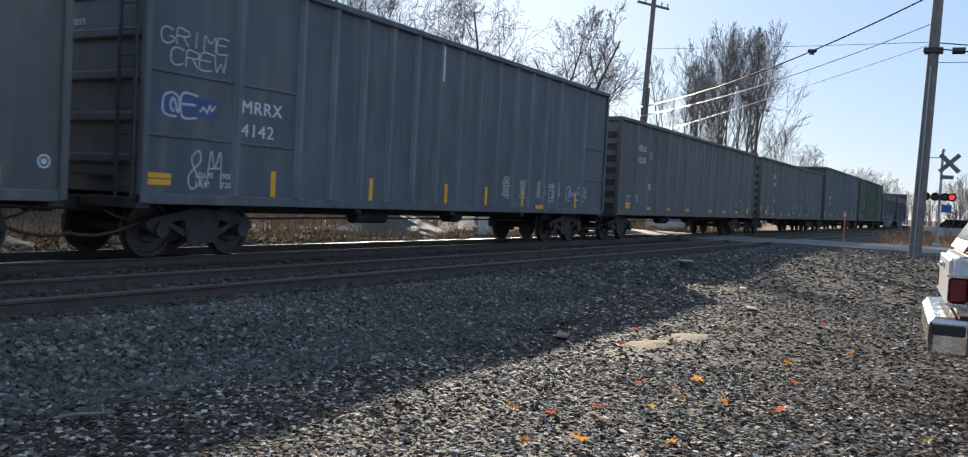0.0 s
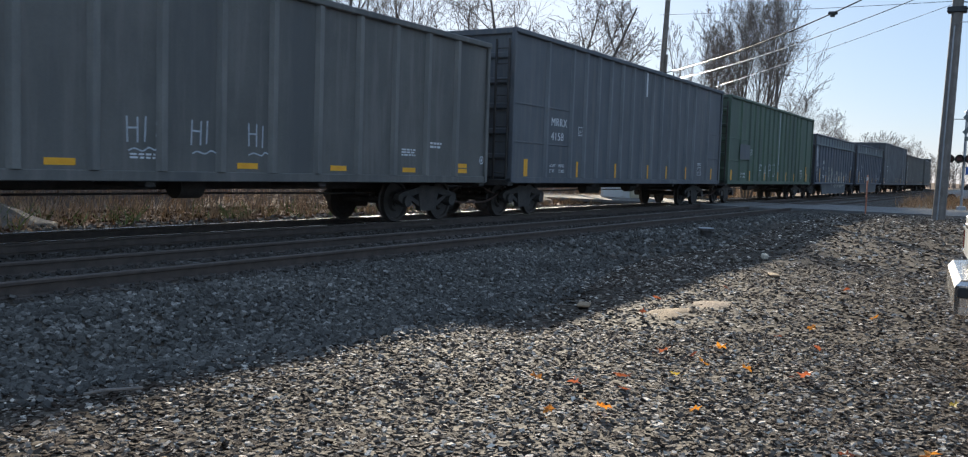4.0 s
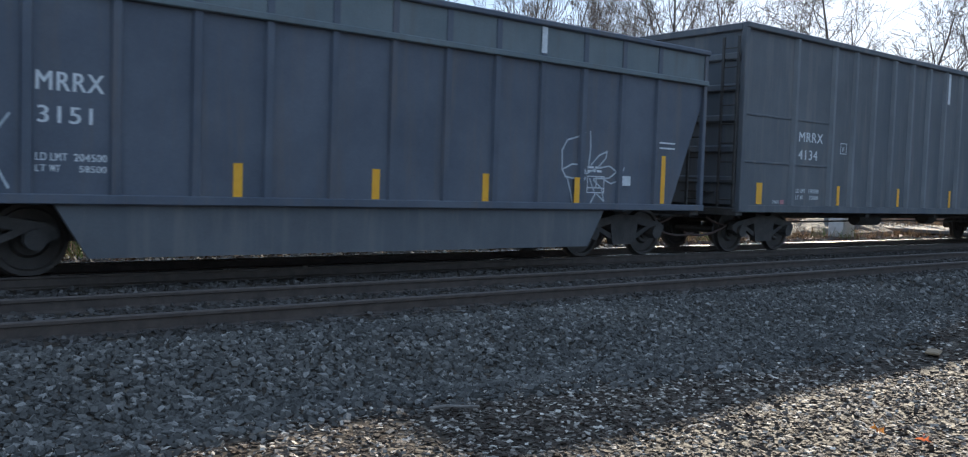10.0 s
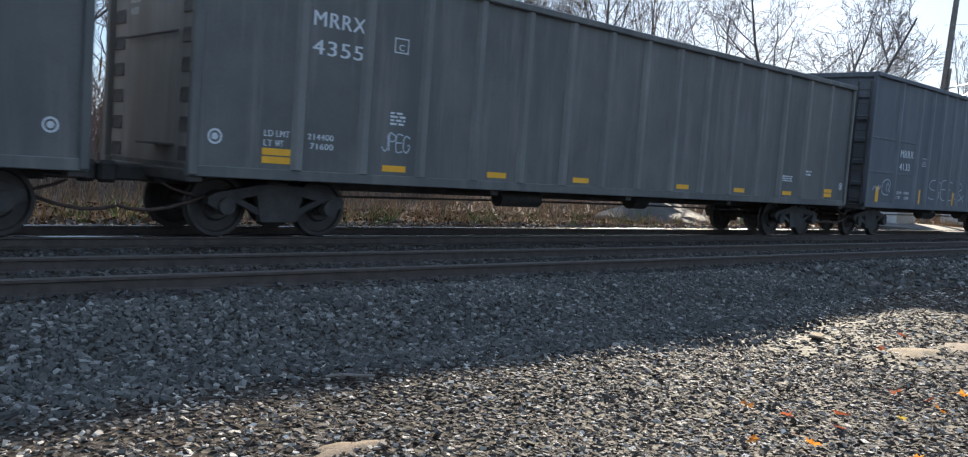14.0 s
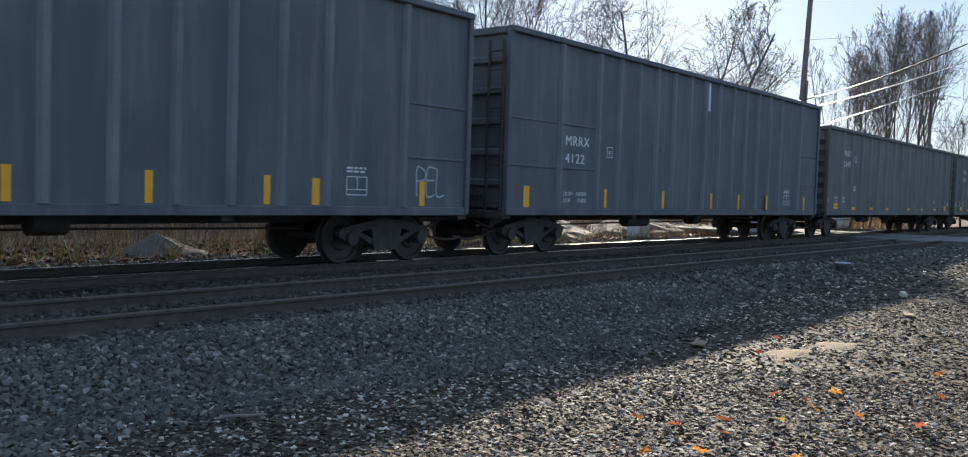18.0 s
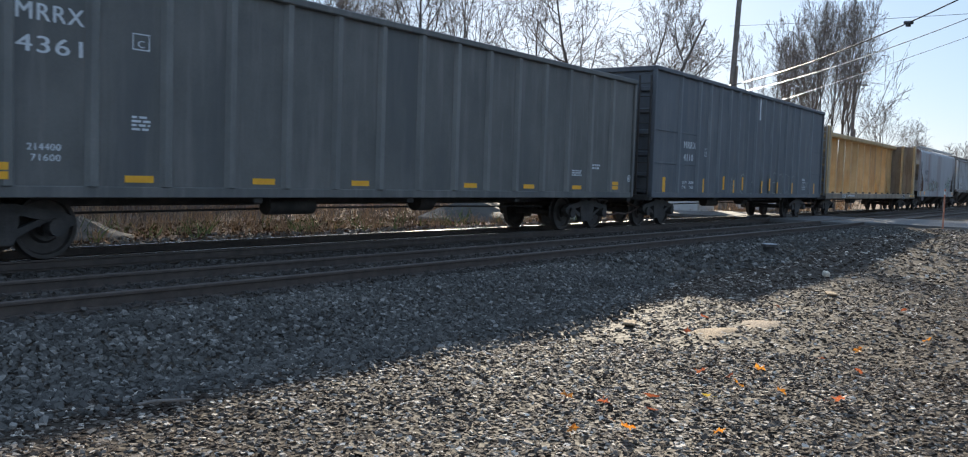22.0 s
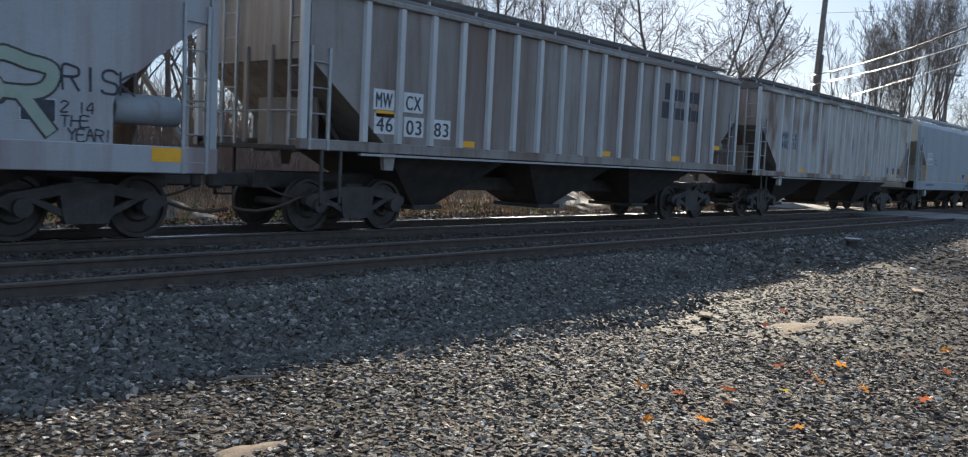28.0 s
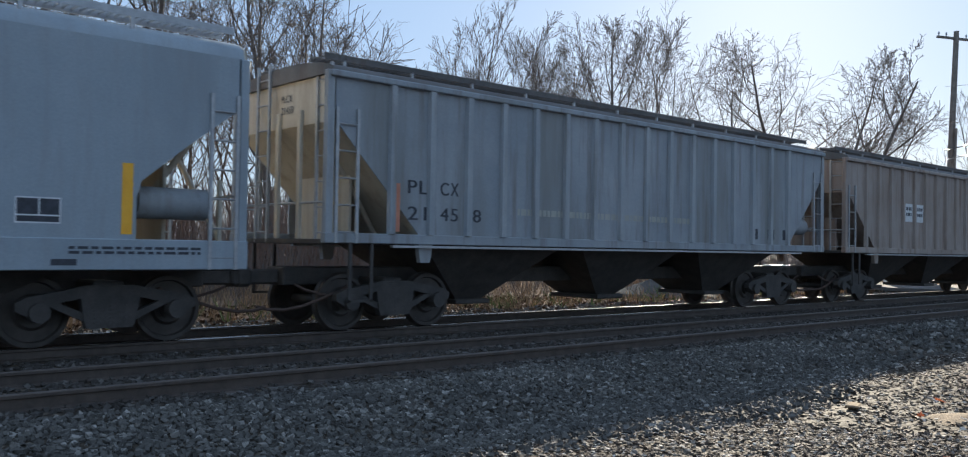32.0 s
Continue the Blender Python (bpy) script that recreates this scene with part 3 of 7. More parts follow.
TIE = Geo().cbox(-0.115, 0.115, -1.3, 1.3, 0.0, 0.16, 0.012).mesh("tie", M_TIE)
for nm, c, span, lab in (("track_near", NEAR_C, (-6, 62), "empty near railway track on dark wooden ties in ballast"), ("track_far", FAR_C, (2, 30), "far railway track under the passing freight train")):
    tr = thing(nm, lab, "railway track", kind="structure")
    for off in (-GAUGE, GAUGE):
        rl = part("rail", rail_sweep(RAIL_PROFILE, off, c), M_RAIL, tr)
        part("running_surface", rail_sweep(HEAD_PROFILE, off, c), M_HEAD if nm == "track_far" else M_HEAD_OLD, rl, "polished steel rail head" if nm == "track_far" else "dull brown rail head")
    rest, k = Geo(), 0
    rng = random.Random(5)
    x = -60.0
    while x < 200:
        turn = rng.uniform(-1.2, 1.2)
        m = pose(x + rng.uniform(-0.03, 0.03), c + rng.uniform(-0.05, 0.05), -0.062 + rng.uniform(-0.006, 0.006), 0, 0, turn)
        if x > CURVE_X:
            p, a = line_point(x, c)
            m = pose(p.x, p.y, -0.062, 0, 0, math.degrees(a))
        if span[0] <= x <= span[1] and not 37.2 < x < 46:
            part("tie", TIE, None, tr, at=m)
        elif not 37.2 < x < 46:
            rest.add([tuple(m @ v.co) for v in TIE.vertices], [tuple(p.vertices) for p in TIE.polygons])
        x += 0.53
    rs = part("ties_beyond", rest, M_TIE, tr)
    rs["kind"] = "stuff"
    if nm == "track_near":
        pl = Geo()
        x = -6.0
        while x < 37:
            for off in (-GAUGE, GAUGE):
                pl.box(x - 0.09, x + 0.09, c + off - 0.17, c + off + 0.17, 0.09, 0.102)
            x += 0.53
        part("tie_plates", pl, M_RAIL, tr)["kind"] = "stuff"

# ---- loose stone ----
CUBE = np.array([(x, y, z) for x in (-1, 1) for y in (-1, 1) for z in (-1, 1)], float)
CUBE_Q = np.array([(0, 1, 3, 2), (4, 6, 7, 5), (0, 4, 5, 1), (2, 3, 7, 6), (0, 2, 6, 4), (1, 5, 7, 3)])


def stones(name, xy, size, flat, material, label, seed, sink=0.25, tilt=0.42):
    """Angular stones lying at the places xy, one deformed block each."""
    r = np.random.RandomState(seed)
    n = len(xy)
    v = CUBE[None] * (1 + r.uniform(-0.5, 0.22, (n, 8, 3)))
    dims = size[:, None] * 0.5 * np.stack([r.uniform(0.75, 1.35, n), r.uniform(0.55, 1.0, n), r.uniform(*flat, n)], 1)
    v = v * dims[:, None]
    rx, ry, rz = r.normal(0, tilt, n), r.normal(0, tilt, n), r.uniform(0, 6.28, n)
    for ang, (a, b) in ((rx, (1, 2)), (ry, (0, 2)), (rz, (0, 1))):
        c, s = np.cos(ang)[:, None], np.sin(ang)[:, None]
        va, vb = v[..., a].copy(), v[..., b].copy()
        v[..., a], v[..., b] = va * c - vb * s, va * s + vb * c
    z = ground_z(xy[:, 0], xy[:, 1]) + size * sink * r.uniform(0.2, 1.1, n)
    v += np.concatenate([xy, z[:, None]], 1)[:, None]
    q = (np.arange(n)[:, None, None] * 8 + CUBE_Q[None]).reshape(-1, 4)
    ob = solid(name, raw_mesh(name, v.reshape(-1, 3), q, material), None, label, "gravel", kind="stuff")
    return ob


def scatter(n, rlo, rhi, alo, ahi, keep, seed):
    r = np.random.RandomState(seed)
    rad = np.sqrt(r.uniform(rlo ** 2, rhi ** 2, n))
    ang = np.radians(r.uniform(alo, ahi, n))
    xy = np.stack([rad * np.cos(ang), rad * np.sin(ang)], 1)
    return xy[keep(xy)]


SANDS = [(10.45, 3.28, 0.52, 0.24), (9.3, 3.4, 0.42, 0.2), (2.75, 3.85, 0.28, 0.11)]


def off_sand(p):
    ok = np.ones(len(p), bool)
    rnd = np.random.RandomState(3).rand(len(p))
    for sx, sy, a, b in SANDS:
        d = ((p[:, 0] - sx) / a) ** 2 + ((p[:, 1] - sy) / b) ** 2
        ok &= ~((d < 1) & (rnd > 0.3 + 0.6 * d))
    return ok


def lot(p):
    return (p[:, 1] < 6.0) & off_sand(p)


def bank(p):
    edge = 4.75 + 0.35 * np.sin(0.55 * p[:, 0]) + 0.12 * np.clip(p[:, 0] - 8, 0, 9)
    thin = np.random.RandomState(12).rand(len(p)) < np.clip((p[:, 1] - edge) / 0.9, 0, 1) ** 0.7
    return thin & (p[:, 1] < 8.15)


rs = np.random.RandomState(11)
near = scatter(9000, 0.0, 4.05, 0, 360, lot, 9)
a = scatter(58000, 4.0, 9.0, -6, 84, lot, 1)
b = scatter(36000, 9.0, 17.0, -6, 60, lot, 2)
c = scatter(18000, 17.0, 36.0, -6, 24, lambda p: lot(p) & (p[:, 0] < 37.3), 3)
for nm, p, lo, hi, seed in (("gravel", near, 0.03, 0.065, 28), ("gravel", a, 0.014, 0.046, 21), ("gravel", b, 0.02, 0.056, 22), ("gravel", c, 0.035, 0.09, 23)):
    stones(nm, p, rs.uniform(lo, hi, len(p)), (0.1, 0.28), M_STONE, "loose mixed crushed stone, pale and dark, over the lot", seed, 0.2, 0.24)
bx = scatter(74000, 5.0, 16.0, 17, 85, bank, 4)
stones("ballast", bx, rs.uniform(0.032, 0.064, len(bx)), (0.5, 0.95), M_BALLAST, "grey angular ballast banked against the near track", 24)
bx = scatter(14000, 16.0, 36.0, 8, 32, bank, 5)
stones("ballast", bx, rs.uniform(0.06, 0.1, len(bx)), (0.5, 0.95), M_BALLAST, "grey angular ballast banked against the near track", 25)
r6 = np.random.RandomState(6)
mid = np.stack([r6.uniform(0, 40, 22000), r6.uniform(8.1, 12.0, 22000)], 1)
mid = mid[(r6.rand(len(mid)) < 0.9) & ~((mid[:, 0] > 37.2))]
stones("ballast", mid, rs.uniform(0.045, 0.08, len(mid)), (0.45, 0.8), M_DIRTY, "dark oil-stained ballast packed between the ties", 26, sink=0.1)
fr = np.stack([r6.uniform(-5, 70, 9000), r6.uniform(14.2, 17.5, 9000)], 1)
stones("ballast", fr, rs.uniform(0.05, 0.11, len(fr)), (0.5, 0.9), M_BALLAST, "grey angular ballast along the far side of the tracks", 27)

lt = np.stack([r6.uniform(-6, 50, 11000), 15.9 + r6.rand(11000) ** 1.3 * 6.0], 1)
M_LITTER = gravel_mat("dead_brown_leaves", (0.085, 0.05, 0.034), (0.40, 0.26, 0.16), True)
let_light_through(M_LITTER, 0.4)
stones("leaf_litter", lt, rs.uniform(0.05, 0.13, len(lt)), (0.04, 0.1), M_LITTER, "dead brown leaves lying beyond the tracks", 29, sink=0.3, tilt=0.5)
for sx, sy, a, b in SANDS:
    g = Geo()
    ring = []
    n = 28
    rr = random.Random(int(sx * 100))
    verts, faces = [(0, 0, 0.006)], []
    for k, (f, h) in enumerate(((0.55, 0.005), (1.0, -0.02))):
        for i in range(n):
            t = 2 * math.pi * i / n
            w = f * (1 + 0.28 * math.sin(3 * t + sx) + rr.uniform(-0.1, 0.1))
            verts.append((a * w * math.cos(t), b * w * math.sin(t), h))
    for i in range(n):
        j = (i + 1) % n
        faces += [(0, 1 + i, 1 + j), (1 + i, 1 + n + i, 1 + n + j, 1 + j)]
    g.add(verts, faces)
    solid("sand_patch", g, M_SAND, "thin patch of pale sand lying on the gravel", "sand", "sand patches on the lot", at=pose(sx, sy, float(ground_z(sx, sy)) + 0.012, 0, 0, rr.uniform(-8, 8)), smooth=True)

# ---- the train ----
# car coordinates: x from the car's leading end, y across (the lot is at -y), z over the rails
WHEEL = Geo()
_prof = [(-0.06, 0.12), (-0.07, 0.20), (-0.02, 0.24), (-0.02, 0.38), (-0.065, 0.40), (-0.065, 0.458), (0.035, 0.452), (0.065, 0.485), (0.075, 0.40), (0.03, 0.36), (0.03, 0.22), (0.06, 0.2), (0.06, 0.12)]
_n = 28
_v, _f = [], []
for i in range(_n):
    t = 2 * math.pi * i / _n
    for y, r in _prof:
        _v.append((r * math.cos(t), y, r * math.sin(t)))
_k = len(_prof)
for i in range(_n):
    for j in range(_k):
        _f.append((i * _k + j, ((i + 1) % _n) * _k + j, ((i + 1) % _n) * _k + (j + 1) % _k, i * _k + (j + 1) % _k))
WHEEL.add(_v, _f)
WHEEL.cyl((0, -0.09, 0), (0, 0.08, 0), 0.13, n=16)
ME_WHEEL = WHEEL.mesh("wheel", M_WHEEL, True)
ME_AXLE = Geo().cyl((0, -0.98, 0), (0, 0.98, 0), 0.075, n=12).mesh("axle", M_STEEL, True)
g = Geo()
g.prism([(-1.16, 0.50), (-1.16, 0.60), (-1.02, 0.67), (-0.62, 0.74), (-0.32, 0.80), (0.32, 0.80), (0.62, 0.74), (1.02, 0.67), (1.16, 0.60), (1.16, 0.50), (0.98, 0.40), (0.80, 0.40), (0.76, 0.56), (0.38, 0.64), (0.34, 0.36), (0.30, 0.24), (-0.30, 0.24), (-0.34, 0.36), (-0.38, 0.64), (-0.76, 0.56), (-0.80, 0.40), (-0.98, 0.40)], -0.07, 0.07)
g.cyl((-0.885, -0.14, 0.47), (-0.885, 0.05, 0.47), 0.13, n=12).cyl((0.885, -0.14, 0.47), (0.885, 0.05, 0.47), 0.13, n=12)
g.prism([(0.34, 0.34), (0.80, 0.56), (0.76, 0.63), (0.32, 0.44)], -0.05, 0.05).prism([(-0.34, 0.34), (-0.80, 0.56), (-0.76, 0.63), (-0.32, 0.44)], -0.05, 0.05)
ME_FRAME = g.mesh("side_frame", M_STEEL)
g = Geo()
for dx in (-0.2, 0, 0.2):
    for dz in range(5):
        g.cyl((dx, 0, 0.30 + dz * 0.055), (dx, 0, 0.33 + dz * 0.055), 0.075, n=10)
ME_SPRING = g.mesh("spring_group", M_STEEL)
ME_BOLSTER = Geo().cbox(-0.2, 0.2, -1.0, 1.0, 0.6, 0.86, 0.03).mesh("bolster", M_STEEL)
g = Geo()
g.cbox(-0.42, 0.12, -0.11, 0.11, 0.74, 0.98, 0.03).cbox(-0.66, -0.38, -0.16, 0.02, 0.70, 1.02, 0.05).cbox(-0.60, -0.42, 0.025, 0.15, 0.72, 1.0, 0.04)
ME_COUPLER = g.mesh("coupler", M_STEEL)
_hose = [(1.0, -0.82, 0.74), (0.86, -0.86, 0.66), (0.62, -0.9, 0.60), (0.36, -0.92, 0.51), (0.08, -0.9, 0.42), (-0.2, -0.84, 0.37), (-0.44, -0.76, 0.38), (-0.6, -0.7, 0.43)]
_loop = [(1.0, -0.8, 0.74), (1.12, -0.82, 0.65), (1.02, -0.84, 0.57), (0.76, -0.86, 0.55), (0.45, -0.86, 0.60), (0.15, -0.84, 0.68), (0.0, -0.8, 0.76)]
ME_HOSE = Geo().tube(_hose, 0.026, 7).mesh("air_hose", M_HOSE, True)
ME_LOOP = Geo().tube(_loop, 0.022, 7).mesh("brake_hose", M_HOSE, True)


def bogie(car, x):
    b = part("bolster", ME_BOLSTER, None, car, at=(x, 0, 0))
    for s in (-1, 1):
        part("side_frame", ME_FRAME, None, b, at=Matrix.Translation((0, s * 1.02, 0)) @ pose(0, 0, 0, 0, 0, 0 if s < 0 else 180))
        part("spring_group", ME_SPRING, None, b, at=(0, s * 1.02, 0))
        for d in (-0.885, 0.885):
            w = part("wheel", ME_WHEEL, None, b, at=Matrix.Translation((d, s * 0.755, 0.46)) @ pose(0, 0, 0, 0, 0, 0 if s < 0 else 180))
    for d in (-0.885, 0.885):
        part("axle", ME_AXLE, None, b, at=(d, 0, 0.46))


def running_gear(car, L, inset=1.72, hang=True):
    bogie(car, inset)
    bogie(car, L - inset)
    part("coupler", ME_COUPLER, None, car, at=(0, 0, 0))
    part("coupler", ME_COUPLER, None, car, at=pose(L, 0, 0, 0, 0, 180))
    part("air_hose", ME_HOSE, None, car)
    part("air_hose", ME_HOSE, None, car, at=pose(L, -1.6, 0, 0, 0, 180))
    part("brake_hose", ME_LOOP, None, car)
    part("brake_hose", ME_LOOP, None, car, at=pose(L, -1.6, 0, 0, 0, 180))
    part("centre_sill", Geo().cbox(0.1, L - 0.1, -0.26, 0.26, 0.72, 1.02, 0.02), M_STEEL, car)
    if hang:
        g = Geo()
        g.cyl((L * 0.34, -0.75, 0.72), (L * 0.34 + 1.1, -0.75, 0.72), 0.16, n=12)
        part("air_reservoir", g, M_STEEL, car, smooth=True)
        g = Geo()
        g.cyl((L * 0.56, -0.6, 0.78), (L * 0.56 + 0.5, -0.6, 0.78), 0.2, n=12)
        part("brake_cylinder", g, M_STEEL, car, smooth=True)
        part("brake_rod", Geo().tube([(2.9, -0.35, 0.62), (L * 0.4, -0.4, 0.66), (L * 0.6, -0.4, 0.66), (L - 2.9, -0.35, 0.62)], 0.02, 6), M_STEEL, car)
        part("train_pipe", Geo().tube([(0.2, 0.4, 0.8), (L - 0.2, 0.4, 0.8)], 0.03, 6), M_STEEL, car)


def ladder(car, x0, x1, y, z0, z1, material, along_x=True, rungs=None):
    g = Geo()
    n = rungs or max(2, int((z1 - z0) / 0.38))
    if along_x:
        g.box(x0 - 0.025, x0 + 0.025, y - 0.02, y + 0.02, z0, z1).box(x1 - 0.025, x1 + 0.025, y - 0.02, y + 0.02, z0, z1)
        for i in range(n):
            z = z0 + (i + 0.4) * (z1 - z0) / n
            g.cyl((x0, y, z), (x1, y, z), 0.014, n=6)
    else:
        g.box(y - 0.02, y + 0.02, x0 - 0.025, x0 + 0.025, z0, z1).box(y - 0.02, y + 0.02, x1 - 0.025, x1 + 0.025, z0, z1)
        for i in range(n):
            z = z0 + (i + 0.4) * (z1 - z0) / n
            g.cyl((y, x0, z), (y, x1, z), 0.014, n=6)
    part("ladder", g, material, car)


SIDE = -1.565          # outer face of a gondola's side sheet


def gondola(label, L, top, paint, ribs, rib_w, slots, rib_paint):
    """A high-sided open car: sheet sides with upright ribs, stiffened ends, sills and running gear."""
    car = thing("gondola_car", label, "freight car", "cars of the train")
    for s in (-1, 1):
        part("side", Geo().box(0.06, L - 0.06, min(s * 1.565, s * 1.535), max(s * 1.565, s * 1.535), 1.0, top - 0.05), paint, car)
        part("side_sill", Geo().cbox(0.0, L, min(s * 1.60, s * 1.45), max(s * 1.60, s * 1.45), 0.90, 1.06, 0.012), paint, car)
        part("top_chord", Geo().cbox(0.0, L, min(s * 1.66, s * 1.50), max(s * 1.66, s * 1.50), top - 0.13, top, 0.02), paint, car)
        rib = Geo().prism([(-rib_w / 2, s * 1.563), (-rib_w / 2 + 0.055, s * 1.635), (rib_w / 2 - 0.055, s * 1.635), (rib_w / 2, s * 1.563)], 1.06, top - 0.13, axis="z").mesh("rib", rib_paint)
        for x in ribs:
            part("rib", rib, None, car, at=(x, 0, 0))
        if not slots:
            for x0, x1 in ((0.13, ribs[0] - rib_w / 2), (ribs[0] + rib_w / 2, ribs[1] - rib_w / 2), (ribs[-1] + rib_w / 2, L - 0.13)):
                for z in (1.95, 2.95):
                    part("seam_strip", Geo().cbox(x0, x1, min(s * 1.585, s * 1.56), max(s * 1.585, s * 1.56), z, z + 0.05, 0.01), paint, car)
        for x in (0.06, L - 0.06):
            part("corner_post", Geo().cbox(x - 0.06, x + 0.06, min(s * 1.63, s * 1.5), max(s * 1.63, s * 1.5), 0.92, top - 0.1, 0.015), paint, car)
    for x, d in ((0.12, -1), (L - 0.12, 1)):
        e = part("end", Geo().box(x - 0.02, x + 0.02, -1.53, 1.53, 0.95, top - 0.04), M_END if slots else paint, car)
        part("end_chord", Geo().cbox(x - 0.1, x + 0.1, -1.5, 1.5, top - 0.16, top - 0.004, 0.02), paint, car)
        if slots:
            # raised dark plates stand in for the shade inside recessed step holes
            pocket = Geo().prism([(min(d * 0.018, d * 0.045), 0), (max(d * 0.018, d * 0.045), 0), (d * 0.03, 0.2), (d * 0.018, 0.2)], -0.18, 0.18).mesh("step_pocket", M_STEEL)
            for y in (-1.25, 1.25):
                z = 1.1
                while z < top - 0.35:
                    part("step_pocket", pocket, None, e, at=(x, y, z))
                    z += 0.41
            part("grab_bar", Geo().cyl((x + d * 0.07, -0.95, 2.9), (x + d * 0.07, 0.95, 2.9), 0.018, n=6), M_STEEL, e)
        else:
            for z in (1.5, 2.15, 2.8, 3.45, 4.1):
                if z < top - 0.3:
                    part("end_stiffener", Geo().cbox(min(x + d * 0.02, x + d * 0.11), max(x + d * 0.02, x + d * 0.11), -1.45, 1.45, z, z + 0.16, 0.03), paint, e)
        part("end_sill", Geo().cbox(x - 0.12, x + 0.12, -1.55, 1.55, 0.82, 0.98, 0.015), M_STEEL, car)
        if not slots:
            ladder(car, -1.5, -1.12, x + d * 0.2, 1.0, top - 0.3, M_STEEL, along_x=False)
        part("brake_platform", Geo().box(min(x + d * 0.02, x + d * 0.3), max(x + d * 0.02, x + d * 0.3), -0.9, -0.2, 1.3, 1.33), M_STEEL, car)
    part("floor", Geo().box(0.1, L - 0.1, -1.53, 1.53, 1.0, 1.06), M_STEEL, car)
    for i, x in enumerate((0.3, 0.5, 0.7)):
        part("cross_bearer", Geo().cbox(x * L - 0.1, x * L + 0.1, -1.5, 1.5, 0.8, 1.0, 0.02), M_STEEL, car)
    running_gear(car, L)
    return car


L_RIBS = [1.68 + 1.17 * k for k in range(15)]
T_RIBS = [1.95, 3.5] + [3.5 + 0.93 * k for k in range(1, 13)] + [16.45]


def blue_hopper(label, L, top, paint):
    """An open car with sloping ends, a deep belly sill and a raised upper band."""
    car = thing("open_hopper_car", label, "freight car", "cars of the train")
    g = Geo()
    body = [(0.05, top - 0.62), (0.12, 3.05), (0.95, 1.0), (L - 0.95, 1.0), (L - 0.12, 3.05), (L - 0.05, top - 0.62)]
    part("body", g.prism(body, -1.53, 1.53), paint, car)
    for s in (-1, 1):
        part("upper_side", Geo().box(0.02, L - 0.02, min(s * 1.565, s * 1.53), max(s * 1.565, s * 1.53), top - 0.62, top - 0.06), M_BLUE_UP, car)
        part("top_chord", Geo().cbox(0, L, min(s * 1.64, s * 1.5), max(s * 1.64, s * 1.5), top - 0.1, top, 0.02), paint, car)
        part("waist_chord", Geo().cbox(0.02, L - 0.02, min(s * 1.63, s * 1.54), max(s * 1.63, s * 1.54), top - 0.70, top - 0.60, 0.015), M_BLUE_UP, car)
        part("side_sill", Geo().cbox(0.0, L, min(s * 1.61, s * 1.5), max(s * 1.61, s * 1.5), 0.92, 1.04, 0.012), paint, car)
        part("belly_sill", Geo().prism([(2.75, 0.92), (3.15, 0.26), (L - 3.15, 0.26), (L - 2.75, 0.92)], min(s * 1.5, s * 1.42), max(s * 1.5, s * 1.42)), M_NAVY, car)
        rib = Geo().prism([(-0.075, s * 1.528), (-0.05, s * 1.585), (0.05, s * 1.585), (0.075, s * 1.528)], 1.04, top - 0.1, axis="z").mesh("rib", paint)
        x = 1.45
        while x < L - 1.3:
            part("rib", rib, None, car, at=(x, 0, 0))
            x += (L - 2.9) / 12
        for x in (0.08, L - 0.08):
            part("corner_post", Geo().cbox(x - 0.05, x + 0.05, min(s * 1.6, s * 1.5), max(s * 1.6, s * 1.5), 0.92, top - 0.1, 0.012), paint, car)
    for x, d in ((0.04, -1), (L - 0.04, 1)):
        part("upper_end", Geo().box(x - 0.02, x + 0.02, -1.53, 1.53, top - 0.62, top - 0.05), paint, car)
        part("end_chord", Geo().cbox(x - 0.08, x + 0.08, -1.5, 1.5, top - 0.12, top - 0.004, 0.02), paint, car)
        part("end_band", Geo().cbox(min(x, x + d * 0.1), max(x, x + d * 0.1), -1.5, 1.5, top - 0.75, top - 0.62, 0.02), paint, car)
        for y in (-0.5, 0.5):
            part("end_post", Geo().cbox(x - 0.06 - d * 0.1, x + 0.06 - d * 0.1, y - 0.06, y + 0.06, 1.0, 3.1, 0.01), paint, car)
        part("end_sill", Geo().cbox(x - 0.14 - d * 0.12, x + 0.14 - d * 0.12, -1.5, 1.5, 0.82, 1.0, 0.015), M_STEEL, car)
        ladder(car, -1.5, -1.15, x + d * 0.04, 1.0, top - 0.2, M_STEEL, along_x=False)
    running_gear(car, L, 1.75, hang=False)
    return car


